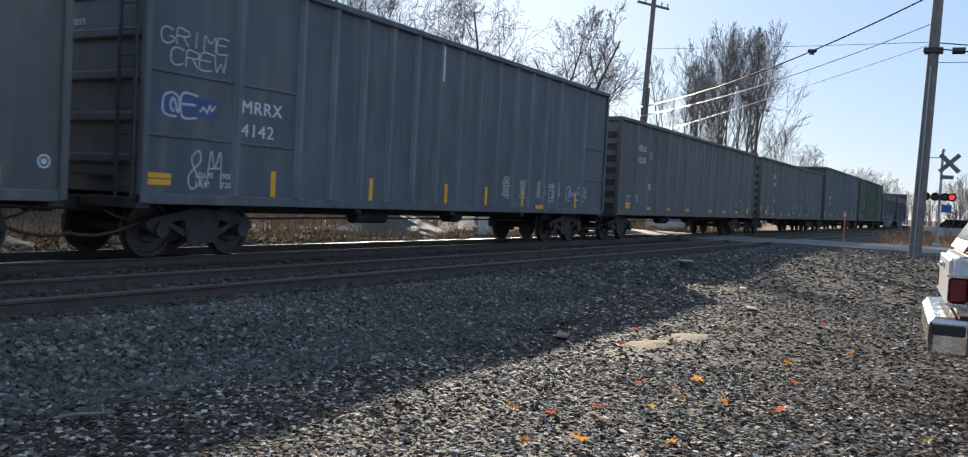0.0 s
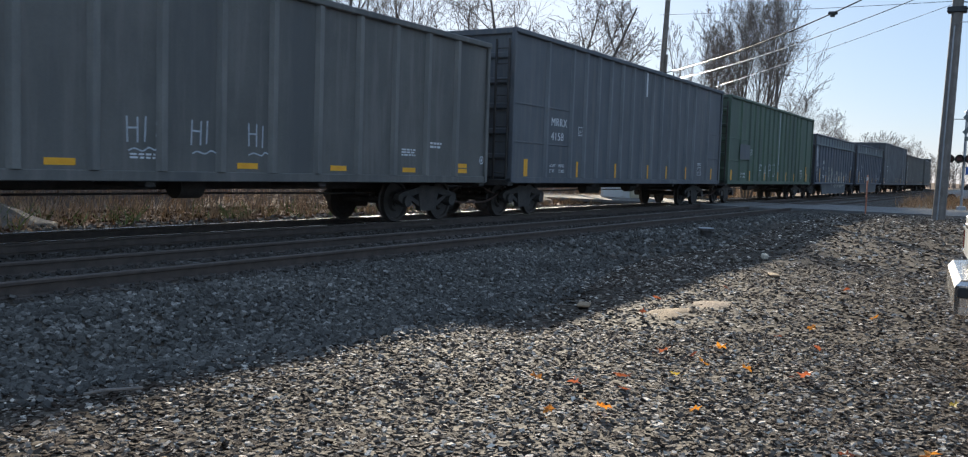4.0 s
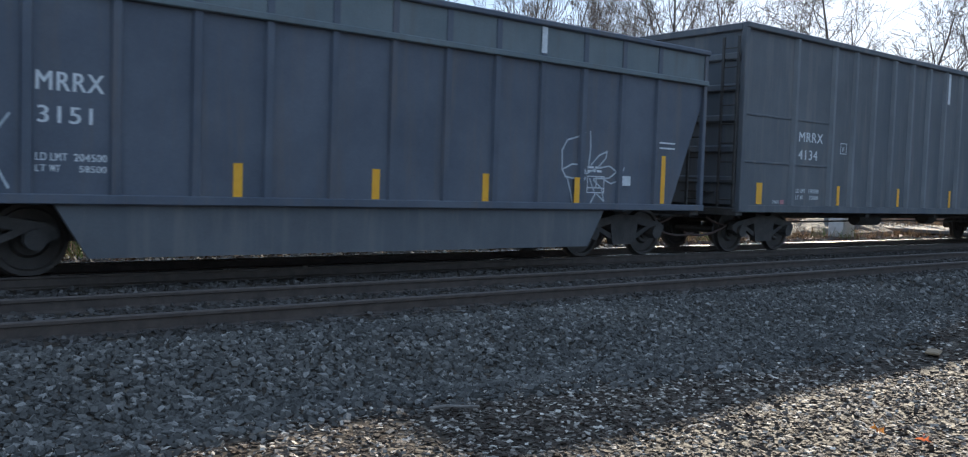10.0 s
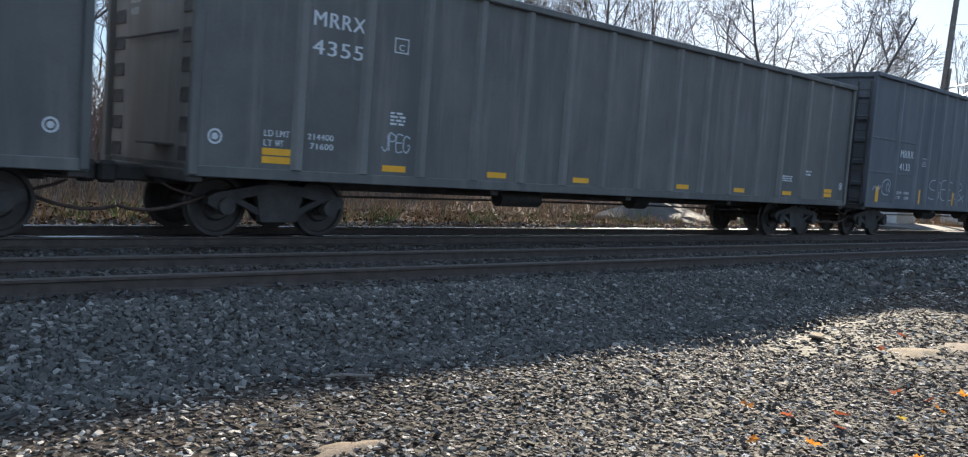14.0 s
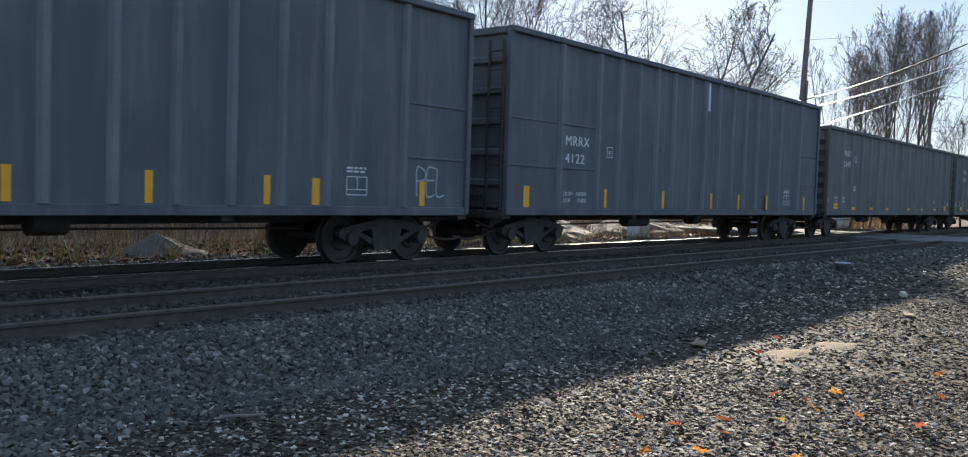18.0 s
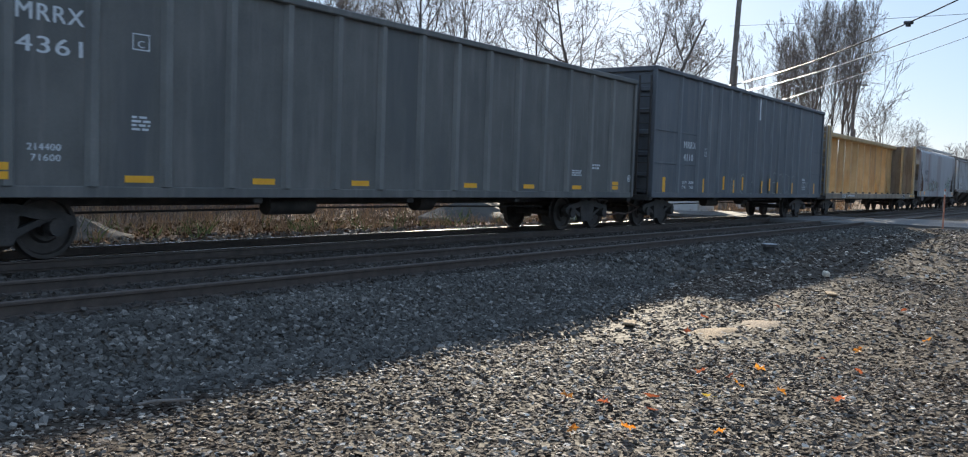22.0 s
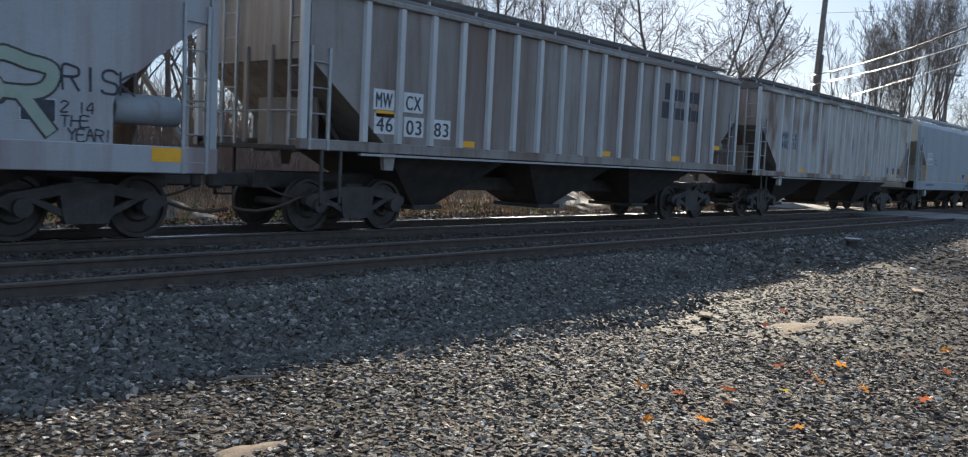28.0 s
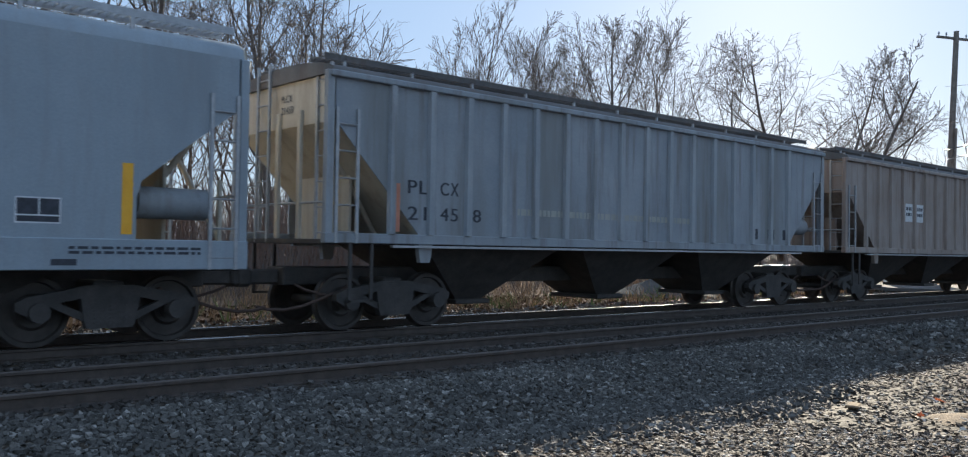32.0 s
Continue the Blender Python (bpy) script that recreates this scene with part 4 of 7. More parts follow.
def covered_hopper(label, L, side_top, roof_top, paint, sill, ribs, slope, bays, curved, slope_paint, rib_paint=None):
    """A closed hopper: long body with sloping ends over open end platforms, outlet hoppers, roof walk and hatches."""
    car = thing("covered_hopper_car", label, "freight car", "cars of the train")
    zb = sill[1]
    su, sz = slope
    w = 1.55
    # body, with the slope sheets as its ends
    n = 7
    prof = [(0.22, side_top), (0.22, sz)]
    if curved:
        knee = zb + 0.36 * (sz - zb)
        prof += [(0.22 + (su - 0.22) * 0.5, sz + (knee - sz) * 0.46), (su - 0.06, knee + 0.1), (su, knee - 0.12), (su, zb)]
    else:
        for k in range(1, n + 1):
            t = k / n
            prof.append((0.22 + (su - 0.22) * t, sz + (zb - sz) * t))
    body = prof + [(L - x, z) for x, z in prof[::-1]]
    part("body", Geo().prism(body, -w + 0.02, w - 0.02), slope_paint, car)
    for s in (-1, 1):
        part("side", Geo().prism([(x, z) for x, z in body], min(s * w, s * (w - 0.019)), max(s * w, s * (w - 0.019))), paint, car)
        part("side_sill", Geo().cbox(0.05, L - 0.05, min(s * (w + 0.03), s * (w - 0.1)), max(s * (w + 0.03), s * (w - 0.1)), sill[0], sill[1], 0.012), paint, car)
        for x in (0.13, L - 0.13):
            part("corner_post", Geo().cbox(x - 0.065, x + 0.065, min(s * (w + 0.02), s * (w - 0.1)), max(s * (w + 0.02), s * (w - 0.1)), sill[0], side_top, 0.012), rib_paint or paint, car)
        if ribs:
            rib = Geo().prism([(-0.075, s * (w - 0.002)), (-0.055, s * (w + 0.07)), (0.055, s * (w + 0.07)), (0.075, s * (w - 0.002))], zb, side_top - 0.1, axis="z").mesh("rib", rib_paint or paint)
            for x in ribs:
                part("rib", rib, None, car, at=(x, 0, 0))
            part("eave", Geo().cbox(0.1, L - 0.1, min(s * (w + 0.08), s * (w - 0.05)), max(s * (w + 0.08), s * (w - 0.05)), side_top - 0.1, side_top, 0.015), paint, car)
            part("lower_lip", Geo().box(su * 0.7, L - su * 0.7, min(s * (w + 0.06), s * (w - 0.02)), max(s * (w + 0.06), s * (w - 0.02)), sill[0] - 0.06, sill[0] - 0.02), M_GALV, car)
        for x0, x1 in ((0.24, 0.62), (L - 0.62, L - 0.24)):
            ladder(car, x0, x1, s * (w + 0.02), sill[0], min(side_top - 0.4, sz + 0.2), M_GALV)
        part("stirrup", Geo().box(0.5, 0.55, s * w - 0.02, s * w + 0.02, 0.5, sill[0]).box(0.9, 0.95, s * w - 0.02, s * w + 0.02, 0.5, sill[0]).box(0.5, 0.95, s * w - 0.02, s * w + 0.02, 0.5, 0.54), M_STEEL, car)
        part("jacking_pad", Geo().prism([(su, sill[0]), (su + 0.3, sill[0]), (su + 0.25, sill[0] - 0.3), (su + 0.05, sill[0] - 0.3)], min(s * w, s * (w - 0.1)), max(s * w, s * (w - 0.1))), paint, car)
    # roof
    rise = roof_top - side_top
    yz = []
    m = 12
    for k in range(m + 1):
        a = math.pi * k / m
        if curved:
            yz.append((-(w - 0.0) * math.cos(a), side_top + rise * math.sin(a) ** 0.75))
        else:
            yz.append((-(w + 0.05) * math.cos(a), side_top + rise * math.sin(a)))
    part("roof", Geo().prism(yz + [(w - 0.05, side_top - 0.03), (-w + 0.05, side_top - 0.03)], 0.15, L - 0.15, axis="x"), paint if curved else M_ROOF, car, smooth=True)
    if curved:
        for x0 in (0.118, L - 0.148):
            part("end_plate", Geo().prism(yz + [(w, sz), (-w, sz)], x0, x0 + 0.03, axis="x"), slope_paint, car)
    x = 1.2
    while x < L - 1.6:
        part("roof_hatch", Geo().cbox(x, x + 1.25, -0.32, 0.32, roof_top - 0.04, roof_top + 0.08, 0.03), paint, car)
        x += 1.6
    for s in (-1, 1):
        y0, y1 = sorted((s * 0.98, s * 1.42)) if curved else sorted((s * 0.7, s * 1.15))
        zw = side_top + 0.3 if curved else roof_top - 0.05
        walkway = Geo()
        for y in (y0, y1 - 0.02):
            walkway.box(0.25, L - 0.25, y, y + 0.02, zw + 0.06, zw + 0.16)
        x = 0.3
        while x < L - 0.3:
            walkway.box(x, x + 0.02, y0, y1, zw + 0.1, zw + 0.13)
            x += 0.11
        part("roof_walk", walkway, M_GALV if curved else M_ROOF, car)
        yb = y0 if s < 0 else y1 - 0.04
        bracket = Geo().box(0.0, 0.05, yb, yb + 0.04, side_top + rise * 0.35, zw + 0.08).mesh("roof_walk_bracket", M_GALV)
        x = 0.6
        while x < L - 0.4:
            part("roof_walk_bracket", bracket, None, car, at=(x, 0, 0))
            x += 1.35
    # outlets below
    span = (L - 2 * su) / bays
    for b in range(bays):
        x0 = su + b * span
        xm = x0 + span / 2
        g = Geo()
        top_r = [(x0 + 0.06, -w + 0.06, zb), (x0 + span - 0.06, -w + 0.06, zb), (x0 + span - 0.06, w - 0.06, zb), (x0 + 0.06, w - 0.06, zb)]
        low_r = [(xm - 0.3, -0.55, 0.42), (xm + 0.3, -0.55, 0.42), (xm + 0.3, 0.55, 0.42), (xm - 0.3, 0.55, 0.42)]
        g.add(top_r + low_r, [(0, 1, 5, 4), (1, 2, 6, 5), (2, 3, 7, 6), (3, 0, 4, 7), (4, 5, 6, 7), (3, 2, 1, 0)])
        o = part("outlet_hopper", g, M_STEEL, car)
        part("outlet_gate", Geo().cbox(xm - 0.42, xm + 0.42, -0.7, 0.7, 0.34, 0.43, 0.015), M_STEEL, o)
    # end platforms
    for x, d in ((0.22, -1), (L - 0.22, 1)):
        part("end_sill", Geo().cbox(min(x - d * 1.3, x + d * 0.12), max(x - d * 1.3, x + d * 0.12), -1.45, 1.45, sill[0] - 0.02, sill[0] + 0.06, 0.01), M_STEEL, car)
        for y in ((-0.55, 0.15) if not curved else ()):
            part("slope_strut", Geo().cbox(min(x, x + d * 0.06), max(x, x + d * 0.06), y - 0.05, y + 0.05, sill[1] - 0.1, sz + 0.25, 0.008), slope_paint, car)
        xw = x - d * 0.75
        part("bolster_web", Geo().cbox(xw - 0.03, xw + 0.03, -0.85, 0.85, sill[0], sz + (zb - sz) * 0.42, 0.01), slope_paint, car)
        part("slope_brace", Geo().cyl((x - d * 0.1, -0.9, sz), (x - d * su * 0.8, -0.5, sill[1]), 0.05, n=8), slope_paint, car)
        part("cross_rail", Geo().cyl((x + d * 0.03, -1.48, 2.05), (x + d * 0.03, 1.48, 2.05), 0.02, n=6), M_GALV, car)
        ladder(car, *((1.0, 1.4) if curved else (0.35, 0.75)), x + d * 0.1, sill[0], roof_top + 0.1, M_GALV, along_x=False)
        if not curved:
            ladder(car, -1.45, -1.05, x + d * 0.02, sill[0], roof_top - 0.1, M_GALV, along_x=False)
        else:
            part("end_brace", Geo().cyl((x + d * 0.06, 1.3, sz), (x + d * 0.06, -0.9, sill[1]), 0.045, n=8), slope_paint, car)
            part("stanchion", Geo().cbox(x + d * 0.04 - 0.03, x + d * 0.04 + 0.03, -0.95, -0.87, sill[1] - 0.1, 2.3, 0.008), slope_paint, car)
    part("air_reservoir", Geo().cyl((L - 1.5, -1.12, zb + 0.5), (L - 0.5, -1.12, zb + 0.5), 0.22, n=18), M_GREY if curved else paint, car, smooth=True)
    running_gear(car, L, 1.75, hang=False)
    return car


def centre_beam(label, L):
    """A flat car with bulkheads at both ends and an open truss wall down the middle."""
    car = thing("centre_beam_car", label, "freight car", "cars of the train")
    for s in (-1, 1):
        part("side_sill", Geo().cbox(0, L, min(s * 1.57, s * 1.42), max(s * 1.57, s * 1.42), 0.84, 1.12, 0.02), M_BULK, car)
        tie = Geo().cbox(-0.05, 0.05, min(s * 1.6, s * 1.5), max(s * 1.6, s * 1.5), 1.12, 1.2, 0.01).mesh("winch", M_STEEL)
        x = 1.2
        while x < L - 1:
            part("winch", tie, None, car, at=(x, 0, 0))
            x += 1.55
    part("deck", Geo().box(0.05, L - 0.05, -1.45, 1.45, 1.02, 1.1), M_TAN, car)
    part("top_chord", Geo().cbox(0.1, L - 0.1, -0.32, 0.32, 4.12, 4.36, 0.04), M_TAN, car)
    post = Geo().prism([(-0.14, 1.1), (0.14, 1.1), (0.10, 4.14), (-0.10, 4.14)], -0.16, 0.16).mesh("post", M_TAN)
    nb = 13
    pitch = (L - 1.8) / nb
    for k in range(nb + 1):
        part("post", post, None, car, at=(0.9 + k * pitch, 0, 0))
    for k in (0, 2, 10, 12):
        a, b = 0.9 + k * pitch, 0.9 + (k + 1) * pitch
        lo, hi = ((a, 1.15), (b, 3.4)) if k < 5 else ((b, 1.15), (a, 3.4))
        g = Geo()
        dx = 0.11
        g.prism([(lo[0] - dx, lo[1]), (lo[0] + dx, lo[1]), (hi[0] + dx, hi[1]), (hi[0] - dx, hi[1])], -0.07, 0.07)
        part("diagonal_brace", g, M_TAN, car)
    for x, d in ((0.12, 1), (L - 0.12, -1)):
        b = part("bulkhead", Geo().cbox(min(x, x + d * 0.12), max(x, x + d * 0.12), -1.55, 1.55, 1.1, 4.3, 0.02), M_BULK, car)
        for y in (-1.48, -0.75, 0, 0.75, 1.48):
            part("bulkhead_post", Geo().cbox(min(x - d * 0.1, x + d * 0.45), max(x - d * 0.1, x + d * 0.45), y - 0.06, y + 0.06, 1.1, 4.36, 0.015), M_TAN, b)
        for z in (1.7, 2.4, 3.1, 3.8):
            part("bulkhead_rail", Geo().cbox(min(x - d * 0.08, x), max(x - d * 0.08, x), -1.5, 1.5, z, z + 0.12, 0.02), M_TAN, b)
        part("end_sill", Geo().cbox(x - 0.14, x + 0.14, -1.55, 1.55, 0.82, 1.0, 0.015), M_STEEL, car)
        ladder(car, -1.45, -1.05, x - d * 0.15, 1.0, 4.3, M_GALV, along_x=False)
    running_gear(car, L, 2.05)
    return car


# ---- markings ----
GLYPHS = {
    "A": "00 39 60|14 54", "B": "00 09 49 68 66 45 05|45 64 62 40 00", "C": "68 49 29 07 02 20 40 61", "E": "69 09 00 60|05 55",
    "F": "00 09 69|05 55", "G": "68 49 29 07 02 20 40 62 64 44", "H": "00 09|60 69|05 65", "I": "30 39", "J": "69 62 40 20 02",
    "K": "00 09|69 05 60", "L": "09 00 60", "M": "00 09 35 69 60", "N": "00 09 60 69", "O": "20 02 07 29 49 67 62 40 20",
    "P": "00 09 49 68 66 45 05", "R": "00 09 49 68 66 45 05|35 60", "S": "68 49 19 07 15 54 62 50 10 01", "T": "09 69|39 30",
    "U": "09 02 20 40 62 69", "W": "09 10 35 50 69", "X": "00 69|09 60", "Y": "09 35 69|35 30", "Z": "09 69 00 60",
    "~": "03 15 24 33 46 54 66", "=": "03 63|06 66", ":": "32 33|36 37", "@": "42 33 35 47 55 53 62 67 49 29 07 02 20 50",
    "!": "32 39|30 31", "2": "07 29 49 67 00 60", "4": "50 59 03 63", "1": "30 39", "*": "05 08 19 28 38 59 68 57 34 13 03 11 30 50 62 63 54 34 23 22", "D": "00 09 39 67 62 30 00", "&": "60 16 18 39 48 46 03 10 30 63",
    "^": "00 19 35 59 60|15 55", "8": "19 08 06 15 04 02 10 30 52 64 62 50 30|69 67 45 15|22 34 54", "%": "00 05 29 59 65 60|15 45|13 43",
}


def strokes(text, u0, u1, z0, z1, seed, wild=1.0):
    """Lines of hand-sprayed characters inside a box, unevenly drawn."""
    r = random.Random(seed)
    out = []
    n = len(text)
    for i, ch in enumerate(text):
        if ch not in GLYPHS:
            continue
        a, b = u0 + (u1 - u0) * i / n, u0 + (u1 - u0) * (i + 0.82) / n
        dz = r.uniform(-0.05, 0.05) * (z1 - z0) * min(wild, 2.0)
        sl = r.uniform(-0.06, 0.1) * wild
        for st in GLYPHS[ch].split("|"):
            pts = [(int(p[0]) / 6, int(p[1]) / 9) for p in st.split()]
            pts = [(a + (b - a) * (x + sl * z + r.uniform(-0.03, 0.03) * wild), z0 + dz + (z1 - z0) * (z + r.uniform(-0.02, 0.02) * wild)) for x, z in pts]
            fine = []
            for k in range(len(pts) - 1):          # round the corners off
                p0, p1, p2, p3 = pts[max(k - 1, 0)], pts[k], pts[k + 1], pts[min(k + 2, len(pts) - 1)]
                for q in range(5):
                    t = q / 5
                    fine.append(tuple(0.5 * (2 * p1[d] + (p2[d] - p0[d]) * t + (2 * p0[d] - 5 * p1[d] + 4 * p2[d] - p3[d]) * t * t + (3 * p1[d] - p0[d] - 3 * p2[d] + p3[d]) * t ** 3) for d in (0, 1)))
            fine.append(pts[-1])
            out.append((i, fine))
    return out


class Marks:
    """Painted marks on the side of a car that faces the lot."""

    def __init__(self, car, shift, y, ribs=(), rib_face=-1.639):
        self.car, self.shift, self.y, self.ribs, self.rib_face = car, shift, y, ribs, rib_face

    def level(self, u0, u1):
        for r in self.ribs:
            if u0 + self.shift < r + 0.09 and u1 + self.shift > r - 0.09:
                return self.rib_face
        return self.y - 0.004

    def text(self, s, u0, u1, z0, z1, material=None, label=""):
        words, u = s.split(), u0
        unit = (u1 - u0) / (sum(len(w) for w in words) + 0.6 * (len(words) - 1))
        for w in words:
            part("lettering", letters(w, unit * (len(w) - 0.12 * (len(words) > 1)), z1 - z0, material or M_WHITE), None, self.car, label, at=(u + self.shift, self.y - 0.005, z0))
            u += unit * (len(w) + 0.6)

    def bar(self, u0, u1, z0, z1, material=None, name="reflector", proud=0.0):
        y = self.level(u0, u1) - proud
        part(name, Geo().box(u0 + self.shift, u1 + self.shift, y, y + 0.003, z0, z1), material or M_DECAL, self.car)

    def bars(self, u0, u1, z0, z1, rows, material=None):
        """Unreadable small print."""
        g = Geo()
        h = (z1 - z0) / (rows * 1.7)
        r = random.Random(int(u0 * 77 + z0 * 31))
        for i in range(rows):
            z = z1 - h - i * h * 1.7
            x = u0
            while x < u1 - 0.03:
                w = r.uniform(0.05, 0.16)
                g.box(x + self.shift, min(x + w, u1) + self.shift, self.y - 0.005, self.y - 0.003, z, z + h)
                x += w + 0.035
        part("small_print", g, material or M_WHITE, self.car)

    def frame_box(self, u0, u1, z0, z1, cross=True, material=None):
        g = Geo()
        a, b, t = u0 + self.shift, u1 + self.shift, 0.018
        y0, y1 = self.y - 0.005, self.y - 0.003
        g.box(a, b, y0, y1, z0, z0 + t).box(a, b, y0, y1, z1 - t, z1).box(a, a + t, y0, y1, z0, z1).box(b - t, b, y0, y1, z0, z1)
        if cross:
            g.box(a, b, y0, y1, z0 + (z1 - z0) * 0.28, z0 + (z1 - z0) * 0.28 + t).box((a + b) / 2, (a + b) / 2 + t, y0, y1, z0 + (z1 - z0) * 0.28, z1)
        part("data_panel", g, material or M_WHITE, self.car)

    def spray(self, s, u0, u1, z0, z1, w=0.03, material=None, seed=1, label="", proud=0.006, wild=1.0):
        signs, k = {}, 0
        for i, st in strokes(s, u0 + self.shift, u1 + self.shift, z0, z1, seed, wild):
            g = signs.setdefault(i, Geo())
            for a, b in zip(st, st[1:]):
                g.ribbon([a, b], w, self.y, proud + 0.0001 * (k % 25))
                k += 1
        for g in signs.values():
            part("graffiti", g, material or M_CHALK, self.car, label)

    def fat(self, s, u0, u1, z0, z1, w, line, fill, outline, seed, wild=1.0):
        """Block letters: each a wide outline stroke with a filled stroke over it."""
        n = len(s)
        for i, ch in enumerate(s):
            a, b = u0 + (u1 - u0) * i / n, u0 + (u1 - u0) * (i + 1) / n
            base = 0.0045 + 0.007 * (i % 2)
            b += 0.22 * (b - a) * (wild > 1)
            tone = fill[i % len(fill)] if isinstance(fill, tuple) else fill
            if wild > 1:
                self.spray(ch, a + 0.035, b + 0.035, z0 - 0.03, z1 - 0.03, w + 1.2 * line, outline, seed + i, proud=base - 0.002, wild=wild)
            self.spray(ch, a, b, z0, z1, w + 2 * line, outline, seed + i, proud=base, wild=wild)
            self.spray(ch, a, b, z0, z1, w, tone, seed + i, proud=base + 0.0032, wild=wild)

    def blob(self, u0, u1, z0, z1, material, seed=1):
        r = random.Random(seed)
        n = 26
        cx, cz, a, b = (u0 + u1) / 2 + self.shift, (z0 + z1) / 2, (u1 - u0) / 2, (z1 - z0) / 2
        ph = r.uniform(0, 6)
        pts = []
        for i in range(n):
            t = 2 * math.pi * i / n
            k = 1 - 0.22 * abs(math.sin(2.5 * t + ph)) - r.uniform(0, 0.08)
            sq = 1 / max(abs(math.cos(t)), abs(math.sin(t))) ** 0.7
            pts.append((cx + a * k * sq * math.cos(t), self.y - 0.0035 - 0.0004 * seed % 0.002, cz + b * k * sq * math.sin(t)))
        part("graffiti", Geo().add([(cx, pts[0][1], cz)] + pts, [(0, 1 + i, 1 + (i + 1) % n) for i in range(n)]), material, self.car)

    def disc(self, u, z, r, material=None):
        g = Geo()
        n = 16
        for i in range(n):
            t0, t1 = 2 * math.pi * i / n, 2 * math.pi * (i + 1) / n
            for ra, rb in ((r, r * 0.72), (r * 0.45, 0.0)):
                g.add([(u + self.shift + q * math.cos(t), self.y - 0.005, z + q * math.sin(t)) for q, t in ((ra, t0), (ra, t1), (rb, t1), (rb, t0))], [(0, 1, 2, 3)])
        part("wheel_emblem", g, material or M_WHITE, self.car)


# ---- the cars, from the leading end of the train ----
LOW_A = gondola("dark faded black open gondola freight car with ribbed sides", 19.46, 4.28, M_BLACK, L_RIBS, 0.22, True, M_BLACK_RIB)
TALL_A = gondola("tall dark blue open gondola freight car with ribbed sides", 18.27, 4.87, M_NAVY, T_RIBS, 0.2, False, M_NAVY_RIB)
CARS = []          # thing, front, length


def place(car, front, length):
    CARS.append((car, front, length))
    return car


def end_marks(car, number, x, y, z):
    """The small road number on the leading end."""
    part("lettering", letters("MRRX", 0.36, 0.1, M_WHITE), None, car, at=pose(x, y, z, 0, 0, -90))
    part("lettering", letters(number, 0.3, 0.1, M_WHITE), None, car, at=pose(x, y, z - 0.17, 0, 0, -90))


def low(front, shift, number, lab=1.36, extra=None, label=""):
    car = copy_thing(LOW_A, pose(0, 0, 0))
    if label:
        car["label"] = label
    m = Marks(car, shift, SIDE, L_RIBS)
    m.disc(-0.07, 1.47, 0.11)
    m.bar(0.66, 1.13, 1.26, 1.36)
    m.bar(0.66, 1.13, 1.14, 1.24)
    m.text("LD LMT", 0.68, 1.1, 1.53, 1.62)
    m.text("LT WT", 0.68, 1.0, 1.39, 1.48)
    m.text("214400", 1.4, 1.85, 1.53, 1.62)
    m.text("71600", 1.45, 1.85, 1.39, 1.48)
    m.text("MRRX", lab, lab + 0.92, 3.22, 3.44)
    m.text(number, lab, lab + 0.9, 2.80, 3.02)
    plate = 2.9 if lab < 1.75 else lab + 1.12
    m.frame_box(plate, plate + 0.28, 3.02, 3.26, False)
    m.text("C", plate + 0.09, plate + 0.19, 3.06, 3.16)
    m.bars(2.9, 3.2, 1.85, 2.08, 4)
    for u in (2.8, 5.1, 7.4, 10.85, 13.2, 15.5):
        m.bar(u, u + 0.47, 1.12, 1.22)
    m.bar(17.62, 18.05, 1.25, 1.35)
    m.bar(17.62, 18.05, 1.13, 1.23)
    m.disc(18.7, 1.45, 0.1)
    m.bars(16.5, 16.95, 1.64, 1.8, 2)
    m.bars(15.45, 15.95, 1.45, 1.62, 3)
    end_marks(car, number, 0.085, 0.85, 3.42)
    if extra:
        extra(m)
    return place(car, front, 19.6)


def tall(front, shift, number, extra=None, label="", base=None, paint=None):
    car = copy_thing(base or TALL_A, pose(0, 0, 0))
    if label:
        car["label"] = label
    m = Marks(car, shift, SIDE, T_RIBS)
    a = max(2.03, 2.06 - shift)
    m.text("MRRX", a, a + 0.97, 2.5, 2.72)
    m.text(number, a, a + 0.77, 2.1, 2.32)
    m.text("LD LMT", 2.0, 2.38, 1.35, 1.44)
    m.text("LT WT", 2.0, 2.3, 1.2, 1.29)
    m.text("190000", 2.52, 2.92, 1.35, 1.44)
    m.text("72000", 2.55, 2.92, 1.2, 1.29)
    if shift > -0.5:
        m.frame_box(3.78, 4.05, 2.3, 2.56, False)
        m.text("F", 3.87, 3.96, 2.35, 2.46)
    for u, w in ((0.5, 0.21), (3.72, 0.12), (6.6, 0.12), (9.5, 0.12), (11.4, 0.12), (13.4, 0.12), (16.9, 0.14)):
        if u + shift > 0.1:
            m.bar(u, u + w, 1.08, 1.54, proud=0.002)
    m.frame_box(15.1, 15.58, 1.25, 1.58)
    m.bars(15.1, 15.55, 1.62, 1.74, 2)
    m.bar(9.14, 9.27, 3.9, 4.72, M_WHITE, "white_stripe")
    end_marks(car, number, 0.085, 0.3, 3.7)
    if extra:
        extra(m)
    return place(car, front, 18.4)


def x_lead(m):
    m.spray("S@T", 8, 10, 1.3, 2.0, 0.03, seed=3)


